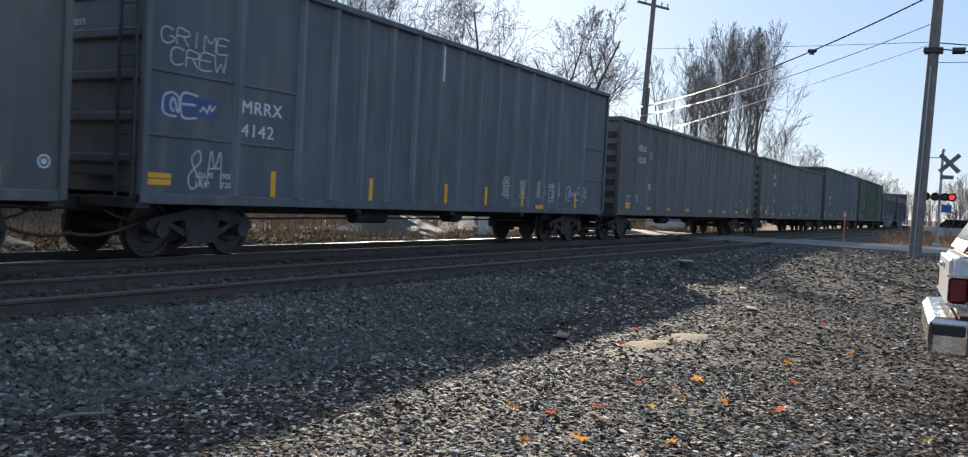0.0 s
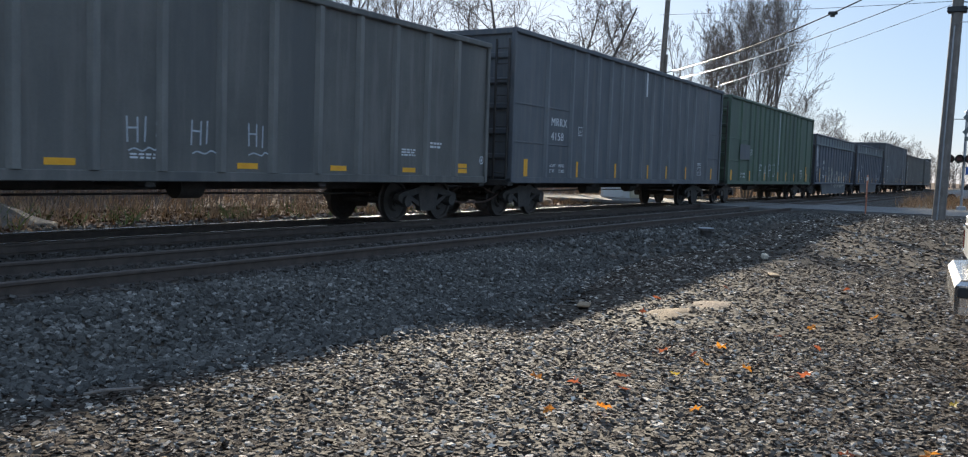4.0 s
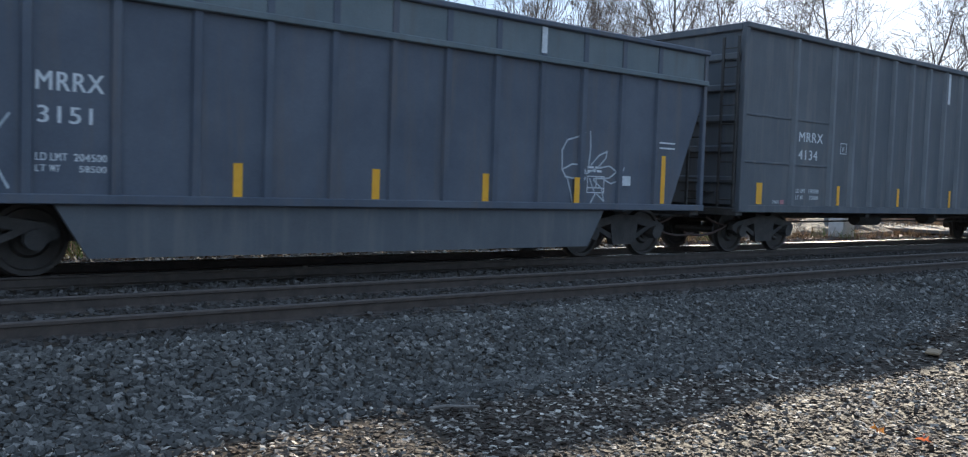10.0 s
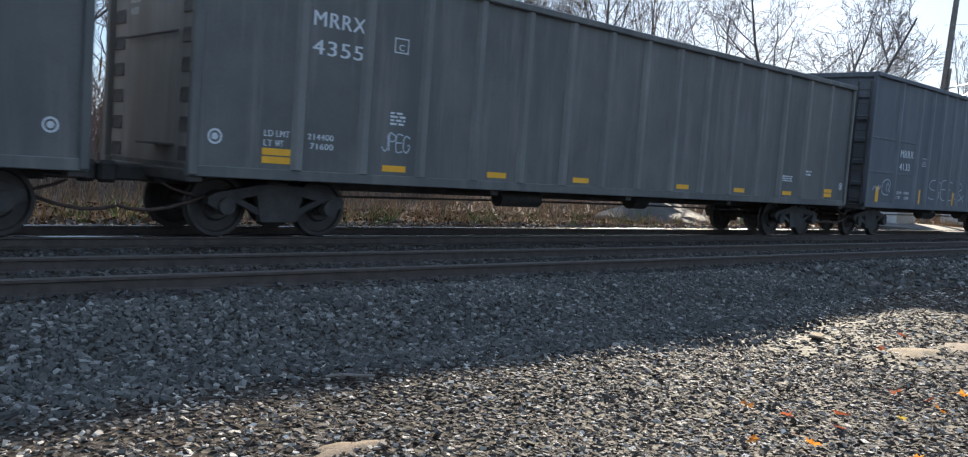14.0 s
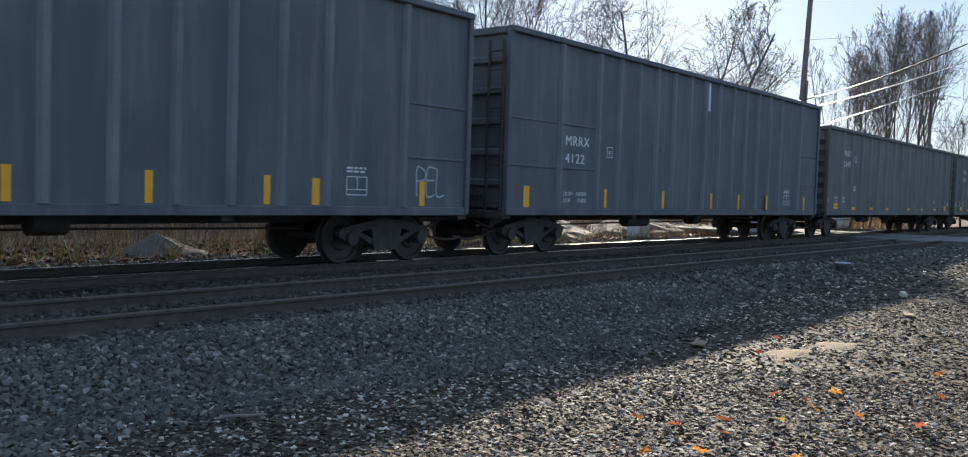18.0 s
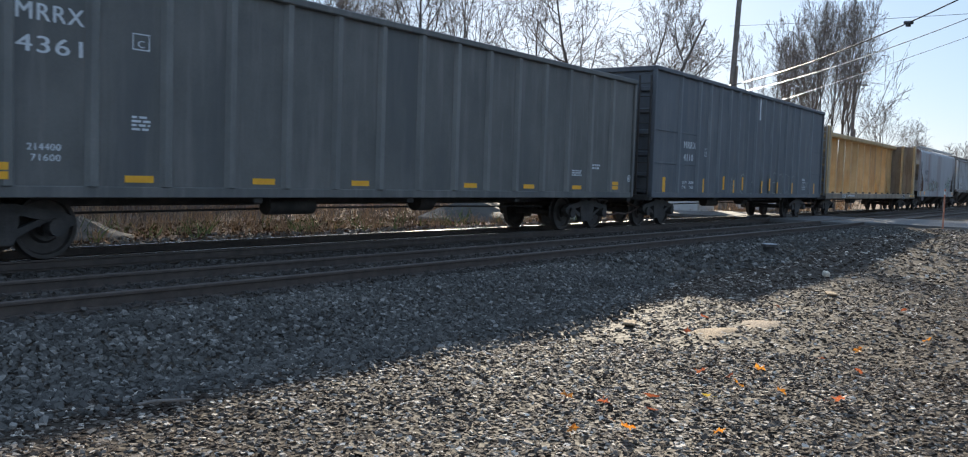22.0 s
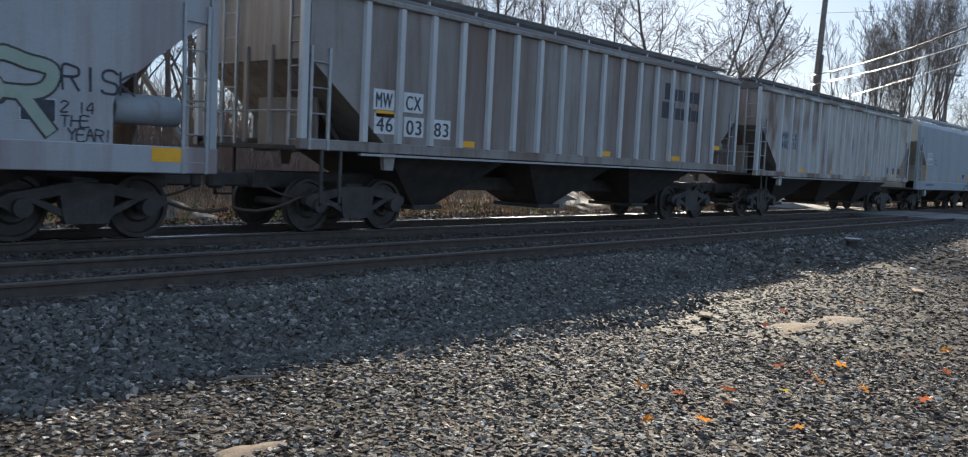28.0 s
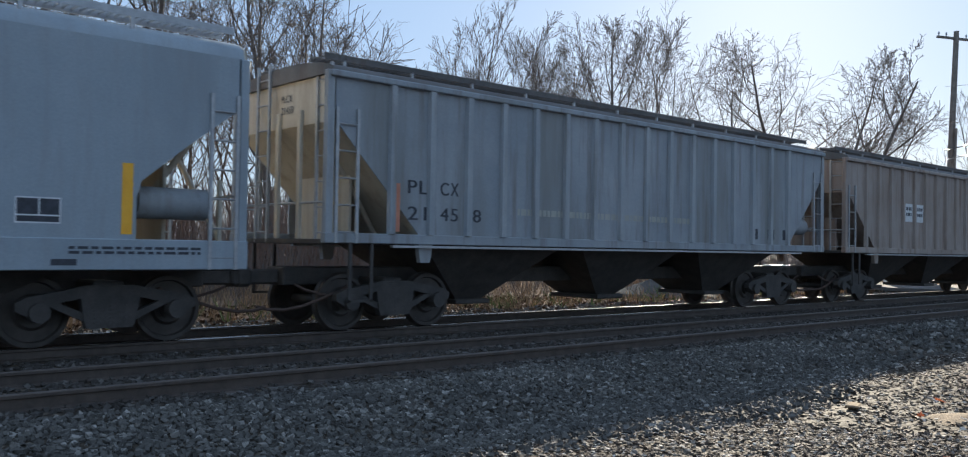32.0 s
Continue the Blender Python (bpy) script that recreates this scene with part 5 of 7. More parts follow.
def x_4142(m):
    m.spray("GRIME", 1.22, 2.63, 3.42, 3.66, 0.025, seed=4)
    m.spray("CREW", 1.4, 2.6, 3.1, 3.36, 0.025, seed=5)
    m.blob(1.0, 2.55, 2.28, 2.69, M_SPRAY_B, 6)
    m.spray("@E~", 1.3, 2.4, 2.3, 2.66, 0.04, M_CHALK, 7)
    m.spray("&^", 1.85, 2.6, 1.2, 1.8, 0.03, seed=8)
    for k, ch in enumerate("BOOK"):
        u = 12.23 + k * 1.0
        m.blob(u, u + 0.66, 1.22, 1.86, M_SPRAY, 30 + k)
        m.fat(ch, u + 0.14, u + 0.64, 1.34, 1.78, 0.07, 0.014, M_SPRAY, M_STEEL, 20 + k)
    m.spray("@~S@", 16.3, 17.8, 1.32, 1.72, 0.035, seed=9)
    m.bar(14.15, 14.64, 1.02, 1.13)
    m.bar(1.02, 1.5, 1.2, 1.29)
    m.bar(1.02, 1.5, 1.31, 1.39)


def x_hi(m):
    for u in (8.7, 9.88, 11.1):
        m.spray("HI:", u, u + 0.66, 1.5, 1.87, 0.028, seed=int(u * 10))
        m.spray("~", u, u + 0.7, 1.3, 1.46, 0.024, seed=int(u * 11))
    m.bars(8.75, 9.2, 1.22, 1.32, 2)


def x_4328(m):
    m.spray("@", 0.5, 1.25, 1.9, 2.64, 0.034, seed=41)
    m.spray("&E", 0.55, 1.85, 1.35, 2.0, 0.034, seed=42)
    m.spray("M", 4.0, 4.5, 1.62, 2.0, 0.03, seed=43)
    m.spray("J", 4.1, 4.5, 1.28, 1.62, 0.03, seed=44)
    m.spray("S", 5.2, 5.6, 1.28, 2.05, 0.03, seed=45)
    m.spray("*", 6.15, 7.0, 1.28, 2.14, 0.022, seed=46)
    m.spray("TGEZ", 7.35, 8.12, 1.32, 1.86, 0.018, seed=47)


def x_4355(m):
    m.spray("JPEG", 2.76, 3.34, 1.46, 1.72, 0.022, seed=51)


def x_4134(m):
    m.text("2 INCH", 1.1, 1.36, 1.1, 1.17)
    m.bar(1.4, 1.54, 1.09, 1.18, M_PINK, "sticker")


def x_box(m):
    m.spray("^", 6.35, 7.0, 1.06, 1.66, 0.016, M_SPRAY, 61)
    m.spray("^", 6.47, 6.88, 1.06, 1.35, 0.014, M_SPRAY, 61)
    m.spray("O", 7.35, 8.05, 1.04, 1.72, 0.018, M_SPRAY, 62)
    m.spray("X", 7.65, 7.8, 1.4, 1.52, 0.012, M_SPRAY, 60)
    m.spray("2", 8.5, 8.8, 1.08, 1.5, 0.014, M_SPRAY, 63)
    m.spray("BOCK", 11.1, 13.9, 1.08, 1.85, 0.018, M_SPRAY, 64)
    m.spray("XS", 15.7, 16.3, 1.3, 1.6, 0.016, M_SPRAY, 65)
    for u in (5.57, 7.5, 10.4):
        m.bar(u, u + 0.16, 1.18, 1.66, proud=0.002)


def x_pel(m):
    m.spray("PEL", 16.82, 17.63, 1.28, 1.78, 0.026, seed=65)
    m.bar(14.36, 14.52, 1.08, 1.52)


def x_133(m):
    m.spray("~@", 0.3, 1.6, 1.3, 1.75, 0.03, seed=66)
    m.spray("SE&K", 4.5, 9.0, 1.3, 1.9, 0.026, seed=67)


low(-32.2, 0.42, "4331")
low(-11.58, 0.42, "4307", extra=x_lead)
tall(9.1, -0.9, "4142", x_4142, label="tall black open gondola car sprayed with silver graffiti")
low(28.6, 0.2, "4320", 1.6)
low(49.6, 0.55, "4356", 2.4, x_hi, label="faded black open gondola car tagged HI three times in chalky paint")
tall(70.25, 0.25, "4158")
GREEN_A = gondola("weathered green open gondola freight car lettered FAPO in spray", 18.15, 4.87, M_GREEN, T_RIBS, 0.2, False, M_GREEN)


def x_green(m):
    m.spray("F", 5.6, 6.1, 1.3, 1.84, 0.05, M_CHALK, 71)
    m.spray("A", 6.5, 7.05, 1.2, 1.86, 0.05, M_CHALK, 72)
    m.spray("P", 7.5, 7.95, 1.3, 1.89, 0.05, M_CHALK, 73)
    m.spray("O", 8.3, 8.92, 1.28, 1.91, 0.04, M_CHALK, 74)
    m.bar(9.49, 9.59, 1.05, 4.7, M_CHALK, "white_stripe")
    m.bar(16.26, 16.4, 1.05, 1.95)
    m.bar(1.7, 3.4, 2.06, 2.75, M_NAVY, "repainted_patch", -0.0025)


g_car = tall(89.8, 0.1, "4179", x_green, base=GREEN_A, label="weathered green open gondola freight car lettered FAPO in spray")
BLUE_A = blue_hopper("weathered blue open hopper car with sloping ends", 14.8, 4.11, M_BLUE)


def blue(front, shift, number, extra, label, spots):
    car = copy_thing(BLUE_A, pose(0, 0, 0))
    car["label"] = label
    ribs = [1.45 + k * (14.8 - 2.9) / 12 for k in range(13)]
    m = Marks(car, shift, -1.53, ribs, -1.589)
    a = 2.545 - shift
    m.text("MRRX", a, a + 0.75, 2.25, 2.47)
    m.text(number, a + 0.02, a + 0.62, 1.87, 2.07)
    m.text("LD LMT", a, a + 0.35, 1.43, 1.52)
    m.text("LT WT", a, a + 0.27, 1.3, 1.38)
    m.text("204500", a + 0.42, a + 0.79, 1.43, 1.52)
    m.text("58500", a + 0.48, a + 0.79, 1.3, 1.38)
    m.bar(spots[0], spots[0] + 0.12, 1.05, 1.97)
    m.bar(spots[-1], spots[-1] + 0.12, 1.05, 1.97)
    for u in spots[1:-1]:
        m.bar(u, u + 0.13, 1.03, 1.49, proud=0.002)
    m.frame_box(11.34, 11.78, 1.22, 1.53)
    m.bars(11.34, 11.7, 1.57, 1.7, 2)
    m.bar(12.2, 12.42, 1.37, 1.55, M_WHITE, "white_patch")
    for z in (2.1, 2.2):
        m.bar(13.2, 13.65, z, z + 0.03, M_WHITE, "white_line")
        m.bar(0.5, 0.95, z, z + 0.03, M_WHITE, "white_line")
    for u in (4.2, 10.1):
        m.bar(u, u + 0.12, 3.56, 4.0, M_WHITE, "white_stripe")
    extra(m)
    return place(car, front, 14.8)


def x_3178(m):
    for k, (z, w) in enumerate(((3.08, 0.42), (2.88, 0.44), (2.66, 0.46), (2.42, 0.46))):
        m.spray("@8", 0.12 + 0.03 * k, 0.12 + 0.03 * k + w, z - 0.02, z + 0.28, 0.045, M_CHALK, 80 + k, wild=1.6)
    m.spray("^M", 0.28, 0.62, 2.02, 2.36, 0.032, M_CHALK, 79, wild=1.5)
    m.spray("&~", 0.34, 0.62, 1.66, 2.0, 0.026, M_CHALK, 85)
    m.spray("SZ2", 0.36, 0.66, 1.26, 1.62, 0.022, M_CHALK, 84)
    m.spray("JK", 1.28, 1.62, 1.66, 1.98, 0.022, M_CHALK, 86, wild=1.5)
    m.spray("S^", 1.32, 1.85, 1.2, 1.6, 0.02, M_CHALK, 83, wild=1.5)
    m.spray("B&", 3.05, 3.7, 1.55, 2.0, 0.02, M_CHALK, 78, wild=1.5)
    m.spray("@O~", 3.05, 3.85, 1.2, 1.55, 0.02, M_CHALK, 77, wild=1.5)
    m.blob(4.16, 5.2, 0.88, 2.18, M_SPRAY, 87)
    m.blob(5.0, 6.28, 0.86, 2.14, M_SPRAY, 88)
    m.spray("@", 4.45, 5.0, 1.5, 2.0, 0.085, M_DARK, 89)
    m.spray("J", 4.5, 5.05, 1.1, 1.6, 0.05, M_DARK, 76)
    m.spray("K", 5.25, 6.1, 1.05, 1.95, 0.075, M_DARK, 75, wild=1.6)
    m.blob(5.6, 6.3, 0.8, 1.3, M_SPRAY, 90)
    for k in range(4):
        u = 6.5 + 1.12 * k
        m.blob(u, u + 1.15, 0.62 if k < 3 else 0.98, 1.5 + 0.12 * (k % 2), M_SPRAY, 91 + k)
    m.fat("SUAL", 6.75, 10.75, 0.98, 1.72, 0.26, 0.05, M_SPRAY, M_BLUE, 96, 2.2)
    m.spray("SCJPEG", 10.45, 11.1, 0.92, 1.03, 0.016, M_CHALK, 98)
    m.bar(5.02, 5.07, 2.75, 3.9, M_SPRAY_B, "blue_paint_run")


def x_3151(m):
    # a tall hat over a round outline, with a fan of loops beside it
    for k, pts in enumerate((((10.72, 1.62), (10.7, 1.95), (10.82, 2.14), (11.12, 2.22), (11.16, 2.02), (11.2, 1.72)), ((10.72, 1.62), (10.95, 1.72), (11.2, 1.72), (11.3, 1.6), (11.1, 1.46), (10.8, 1.5), (10.72, 1.62)),
                             ((11.1, 2.22), (11.2, 2.3), (11.26, 2.28)), ((11.38, 2.32), (11.4, 2.0), (11.36, 1.66)), ((11.42, 1.72), (11.62, 1.9), (11.82, 1.98), (11.8, 1.86), (11.6, 1.68)),
                             ((11.3, 1.56), (11.55, 1.66), (11.9, 1.72), (12.1, 1.62), (11.9, 1.5), (11.5, 1.48)), ((10.85, 1.48), (10.95, 1.2), (11.0, 1.0)), ((11.3, 1.5), (11.12, 1.25), (11.15, 1.0), (11.4, 0.98), (11.55, 1.2), (11.4, 1.48)),
                             ((11.5, 1.46), (11.72, 1.3), (11.78, 1.08), (11.6, 1.2)), ((11.7, 1.5), (11.95, 1.4), (12.15, 1.46), (12.3, 1.7)))):
        g = Geo()
        for j, (a, b) in enumerate(zip(pts, pts[1:])):
            g.ribbon([(a[0] + m.shift, a[1]), (b[0] + m.shift, b[1])], 0.028, m.y, 0.006 + 0.0001 * j)
        part("graffiti", g, M_CHALK, m.car)
    m.spray("&JK", 1.4, 2.1, 1.05, 1.9, 0.03, M_CHALK, 105)


blue(109.3, 0.4, "3178", x_3178, "blue open hopper car covered in pale block graffiti", (1.08, 3.51, 8.46, 10.54, 12.86))
blue(125.55, 0.2, "3151", x_3151, "weathered blue open hopper car with a silver line graffiti", (1.22, 4.74, 6.88, 8.96, 10.98, 13.34))
tall(141.5, 0.16, "4134", x_4134)
low(160.6, 0.3, "4328", 0.36, x_4328, label="faded black open gondola car with silver character outlines sprayed on")
low(181.35, 0.45, "4355", 1.4, x_4355)
tall(202.05, 0.25, "4133", x_133)
tall(221.5, 0.0, "4160", x_pel)
tall(240.95, 0.15, "4122")
low(260.3, 0.3, "4349", 1.5)
low(280.75, 0.55, "4361", 1.25)
tall(301.45, 0.35, "4110", x_box, label="tall dark blue open gondola car with chalky letters along the bottom")
beam = place(centre_beam("sun-faded yellow centre beam flat car, empty, with bulkheads", 22.0), 320.95, 22.0)
m = Marks(beam, 0.15, -1.57)
m.text("TTZX", 2.75, 3.5, 0.89, 1.06)
m.bars(3.9, 5.4, 0.9, 1.05, 1)
m.bar(17.95, 18.45, 0.8, 1.1, M_DARK, "data_panel")
m.frame_box(17.95, 18.45, 0.8, 1.1)
m.bar(20.2, 20.8, 0.95, 1.05)
m.bar(21.2, 21.6, 0.95, 1.05)
m.bar(20.0, 20.2, 0.95, 1.05, M_WHITE, "white_patch")

ndyx = place(covered_hopper("pale grey rust-stained covered hopper car covered in graffiti", 15.3, 4.05, 4.42, M_BANDED, (0.98, 1.36), None, (1.65, 3.2), 3, True, M_RUSTY), 344.45, 15.3)
m = Marks(ndyx, 0.25, -1.55)
m.text("NDYX", 1.84, 3.0, 2.55, 2.85, M_DARK)
m.text("816461", 1.82, 3.0, 2.05, 2.3, M_DARK)
ms = Marks(ndyx, 0.25, -1.58)
ms.bar(1.53, 2.0, 1.12, 1.33)
ms.bar(0.02, 0.28, 1.04, 1.34)
ms.bar(13.95, 14.45, 1.14, 1.34)
for k in range(5):
    u = 2.3 + 1.05 * k
    m.blob(u, u + 1.0, 1.38, 1.9 + 0.1 * (k % 2), (M_SPRAY, M_RUSTY, M_SPRAY_G)[k % 3], 120 + k)
m.fat("LYGD%R", 2.55, 7.4, 1.44, 1.98, 0.15, 0.028, (M_RUSTY, M_SPRAY_G, M_MW), M_DARK, 121, 4.0)
m.fat("SHP", 10.6, 12.0, 1.45, 2.05, 0.08, 0.02, M_SPRAY_G, M_STEEL, 123, 2.0)
m.fat("R", 11.85, 12.7, 1.45, 2.3, 0.16, 0.03, M_SPRAY_G, M_STEEL, 124)
m.spray("RISK", 12.72, 13.75, 2.02, 2.32, 0.035, M_DARK, 125)
m.spray("2014", 12.7, 13.15, 1.74, 1.88, 0.022, M_DARK, 126)
m.spray("THE", 12.7, 13.1, 1.56, 1.7, 0.022, M_DARK, 127)
m.spray("YEAR!", 12.8, 13.4, 1.38, 1.53, 0.022, M_DARK, 128)
m.bar(12.21, 12.63, 1.61, 1.88, M_DARK, "data_panel", 0.004)
m.frame_box(12.2, 12.64, 1.6, 1.89)
m.spray("BUGS", 4.4, 5.6, 2.1, 2.25, 0.025, M_DARK, 129)

RIB_A = [1.4 + 0.82 * k for k in range(17)]
mw1 = place(covered_hopper("brown-streaked grey ribbed covered hopper car", 16.2, 4.08, 4.32, M_MW, (1.42, 1.6), RIB_A, (1.9, 2.9), 3, False, M_MW, M_PALE_RIB), 361.15, 16.2)
m = Marks(mw1, 1.22, -1.55)
for s, u, z in (("MW", 0.44, 2.22), ("CX", 1.17, 2.22), ("46", 0.47, 1.8), ("03", 1.2, 1.78), ("83", 1.93, 1.78)):
    m.bar(u - 0.04, u + 0.46, z - 0.04, z + 0.32, M_WHITE, "number_board", 0.0)
    m.text(s, u + 0.02, u + 0.4, z, z + 0.26, M_DARK)
m.bar(0.47, 0.91, 2.05, 2.17)
for u, z in ((2.65, 1.62), (7.6, 1.62), (11.05, 1.62), (13.36, 2.0)):
    m.bar(u, u + 0.46, z, z + 0.12)
for k, (u, w, h) in enumerate(((10.5, 0.36, 0.42), (10.9, 0.27, 0.3), (11.21, 0.26, 0.3), (11.52, 0.26, 0.3), (11.83, 0.2, 0.3), (12.08, 0.28, 0.3), (12.4, 0.12, 0.42))):
    m.bar(u, u + w, 3.2, 3.2 + h, M_DARK, "company_name_block")
for k, (u, w, h) in enumerate(((10.4, 0.36, 0.42), (10.8, 0.27, 0.42), (11.11, 0.27, 0.3), (11.42, 0.38, 0.3), (11.84, 0.12, 0.38), (12.0, 0.26, 0.3), (12.3, 0.27, 0.3), (12.6, 0.12, 0.42))):
    m.bar(u, u + w, 2.71, 2.71 + h, M_DARK, "company_name_block")
RIB_B = [1.72 + 0.846 * k for k in range(16)]
mw2 = place(covered_hopper("rust-stained off-white ribbed covered hopper car", 16.5, 4.08, 4.32, M_RUSTY, (1.34, 1.5), RIB_B, (1.9, 2.9), 3, False, M_MW, M_PALE_RIB), 378.75, 16.5)
m = Marks(mw2, 1.34, -1.55)
m.bar(0.55, 1.15, 2.24, 2.82, M_GREY, "repainted_patch")
m.bar(1.31, 1.9, 2.24, 2.82, M_GREY, "repainted_patch")
for s, u, z in (("MW", 0.62, 2.55), ("CX", 1.42, 2.55), ("460", 0.6, 2.28), ("351", 1.36, 2.28)):
    m.text(s, u, u + 0.44, z, z + 0.22, M_DARK)
m.bar(2.22, 2.68, 1.53, 1.62)
for u in (5.2, 9.4, 12.6):
    m.bar(u, u + 0.45, 1.54, 1.63)
for u in (12.0, 12.8, 13.5):
    m.bar(u, u + 0.32, 1.66, 1.9, M_DARK, "patch")

aex = place(covered_hopper("short pale blue two-bay covered hopper car, clean sides", 11.75, 3.98, 4.38, M_PALE, (1.02, 1.42), None, (1.62, 3.25), 2, True, M_CREAM), 396.6, 11.75)
m = Marks(aex, 0.1, -1.55)
m.bar(1.66, 2.38, 2.5, 2.78, M_WHITE, "number_board")
m.bar(1.52, 2.52, 2.22, 2.49, M_WHITE, "number_board")
m.text("AEX", 1.74, 2.3, 2.53, 2.74, M_DARK)
m.text("15684", 1.58, 2.46, 2.25, 2.46, M_DARK)
for u, z in ((1.6, 2.3), (3.55, 1.9), (5.85, 1.85), (8.0, 1.85)):
    m.bar(u - 0.12, u + 0.0, 1.5, z, proud=0.003)
m.bar(9.84, 9.98, 1.48, 2.4, proud=0.002)
m.bar(8.6, 9.1, 1.6, 1.9, M_DARK, "data_panel")
m.frame_box(8.59, 9.11, 1.59, 1.91)
m.frame_box(3.0, 3.28, 2.2, 2.5, False, M_DARK)
ms = Marks(aex, 0.1, -1.58)
ms.bars(1.5, 3.0, 1.2, 1.3, 2, M_DARK)
ms.bars(9.2, 10.9, 1.2, 1.32, 2, M_DARK)
ms.bar(9.0, 9.3, 1.08, 1.16, M_DARK, "patch")

part("number_board", Geo().box(0.112, 0.116, -0.05, 0.35, 3.34, 3.68), M_WHITE, aex)
part("lettering", letters("AEX", 0.26, 0.13, M_DARK), None, aex, at=pose(0.109, 0.28, 3.52, 0, 0, -90))
part("lettering", letters("15684", 0.36, 0.13, M_DARK), None, aex, at=pose(0.109, 0.33, 3.36, 0, 0, -90))

RIB_C = [1.28] + [2.08 + 0.82 * k for k in range(15)]
PL_A = covered_hopper("faded grey-blue ribbed covered hopper car with cream ends", 15.5, 4.06, 4.3, M_GREY, (1.42, 1.58), RIB_C, (1.85, 3.3), 3, False, M_CREAM, M_GREY_RIB)
m = Marks(PL_A, 0.1, -1.55)
for s, u in (("PL", 1.52), ("C", 2.2), ("X", 2.42)):
    m.text(s, u, u + (0.4 if len(s) > 1 else 0.17), 2.25, 2.47, M_DARK)
for s, u in (("21", 1.52), ("45", 2.2), ("8", 2.93)):
    m.text(s, u, u + (0.38 if len(s) > 1 else 0.18), 1.82, 2.04, M_DARK)
m.bar(1.26, 1.36, 1.62, 2.4, M_ORANGE)
for u in (11.8, 12.55, 13.25):
    m.bar(u, u + 0.3, 1.7, 1.95, M_DARK, "patch")
m.bars(4.0, 9.5, 1.9, 2.1, 1, M_SPRAY)
part("lettering", letters("PLCX", 0.34, 0.12, M_DARK), None, PL_A, at=pose(0.205, 0.1, 3.72, 0, 0, -90))
part("lettering", letters("21458", 0.38, 0.12, M_DARK), None, PL_A, at=pose(0.205, 0.1, 3.53, 0, 0, -90))
place(PL_A, 409.5, 15.5)
pl2 = place(covered_hopper("brown-stained ribbed covered hopper car", 15.8, 4.06, 4.3, M_BROWN, (1.42, 1.58), RIB_C, (1.85, 3.1), 3, False, M_BROWN), 426.1, 15.8)
m = Marks(pl2, 0.0, -1.55)
m.bar(3.95, 4.45, 2.4, 2.95, M_WHITE, "number_board")
m.bar(4.75, 5.25, 2.4, 2.95, M_WHITE, "number_board")
m.bars(4.0, 4.4, 2.5, 2.85, 2, M_DARK)
m.bars(4.8, 5.2, 2.5, 2.85, 2, M_DARK)
last = copy_thing(mw2, pose(0, 0, 0))
last["label"] = "rust-stained off-white ribbed covered hopper car following behind"
place(last, 443.0, 16.5)
for spare in (LOW_A, TALL_A, GREEN_A, BLUE_A):
    for o in (*spare.children_recursive, spare):
        bpy.data.objects.remove(o)


def car_pose(front, length, t):
    a, _ = line_point(front + 1.75 - SPEED * t, FAR_C)
    b, _ = line_point(front + length - 1.75 - SPEED * t, FAR_C)
    d = (b - a).normalized()
    p = a - d * 1.75
    return pose(p.x, p.y, RAIL_Z, 0, 0, math.degrees(math.atan2(d.y, d.x)))


def motions():
    for car, front, length in CARS:
        straight = max(0.0, (front + length - CURVE_X) / SPEED)
        ts = [0.0]
        while ts[-1] + 0.75 < min(straight, 32.0):
            ts.append(ts[-1] + 0.75)
        if 0 < straight < 31.9:
            ts.append(straight)
            ts.append(min(31.95, straight + 0.5))
        ts.append(32.0)
        ts = sorted({round(t * 30) / 30 for t in ts})
        walk(car, [(t, car_pose(front, length, t)) for t in ts])

# ---- trees and brush ----
def tubes(segs, sides):
    """Many thin tapered tubes at once: rows of p0, p1, r0, r1."""
    a = np.array(segs, float)
    p0, p1, r0, r1 = a[:, 0:3], a[:, 3:6], a[:, 6], a[:, 7]
    w = p1 - p0
    w /= np.linalg.norm(w, axis=1)[:, None] + 1e-9
    ref = np.where(np.abs(w[:, 2:3]) > 0.9, np.array([[1.0, 0, 0]]), np.array([[0, 0, 1.0]]))
    u = np.cross(w, ref)
    u /= np.linalg.norm(u, axis=1)[:, None] + 1e-9
    v = np.cross(w, u)
    n = len(a)
    co = np.zeros((n, 2 * sides, 3))
    for k in range(sides):
        t = 2 * math.pi * k / sides
        d = u * math.cos(t) + v * math.sin(t)
        co[:, k] = p0 + d * r0[:, None]
        co[:, sides + k] = p1 + d * r1[:, None]
    q = np.array([(k, (k + 1) % sides, sides + (k + 1) % sides, sides + k) for k in range(sides)])
    quads = (np.arange(n)[:, None, None] * 2 * sides + q[None]).reshape(-1, 4)
    return co.reshape(-1, 3), quads


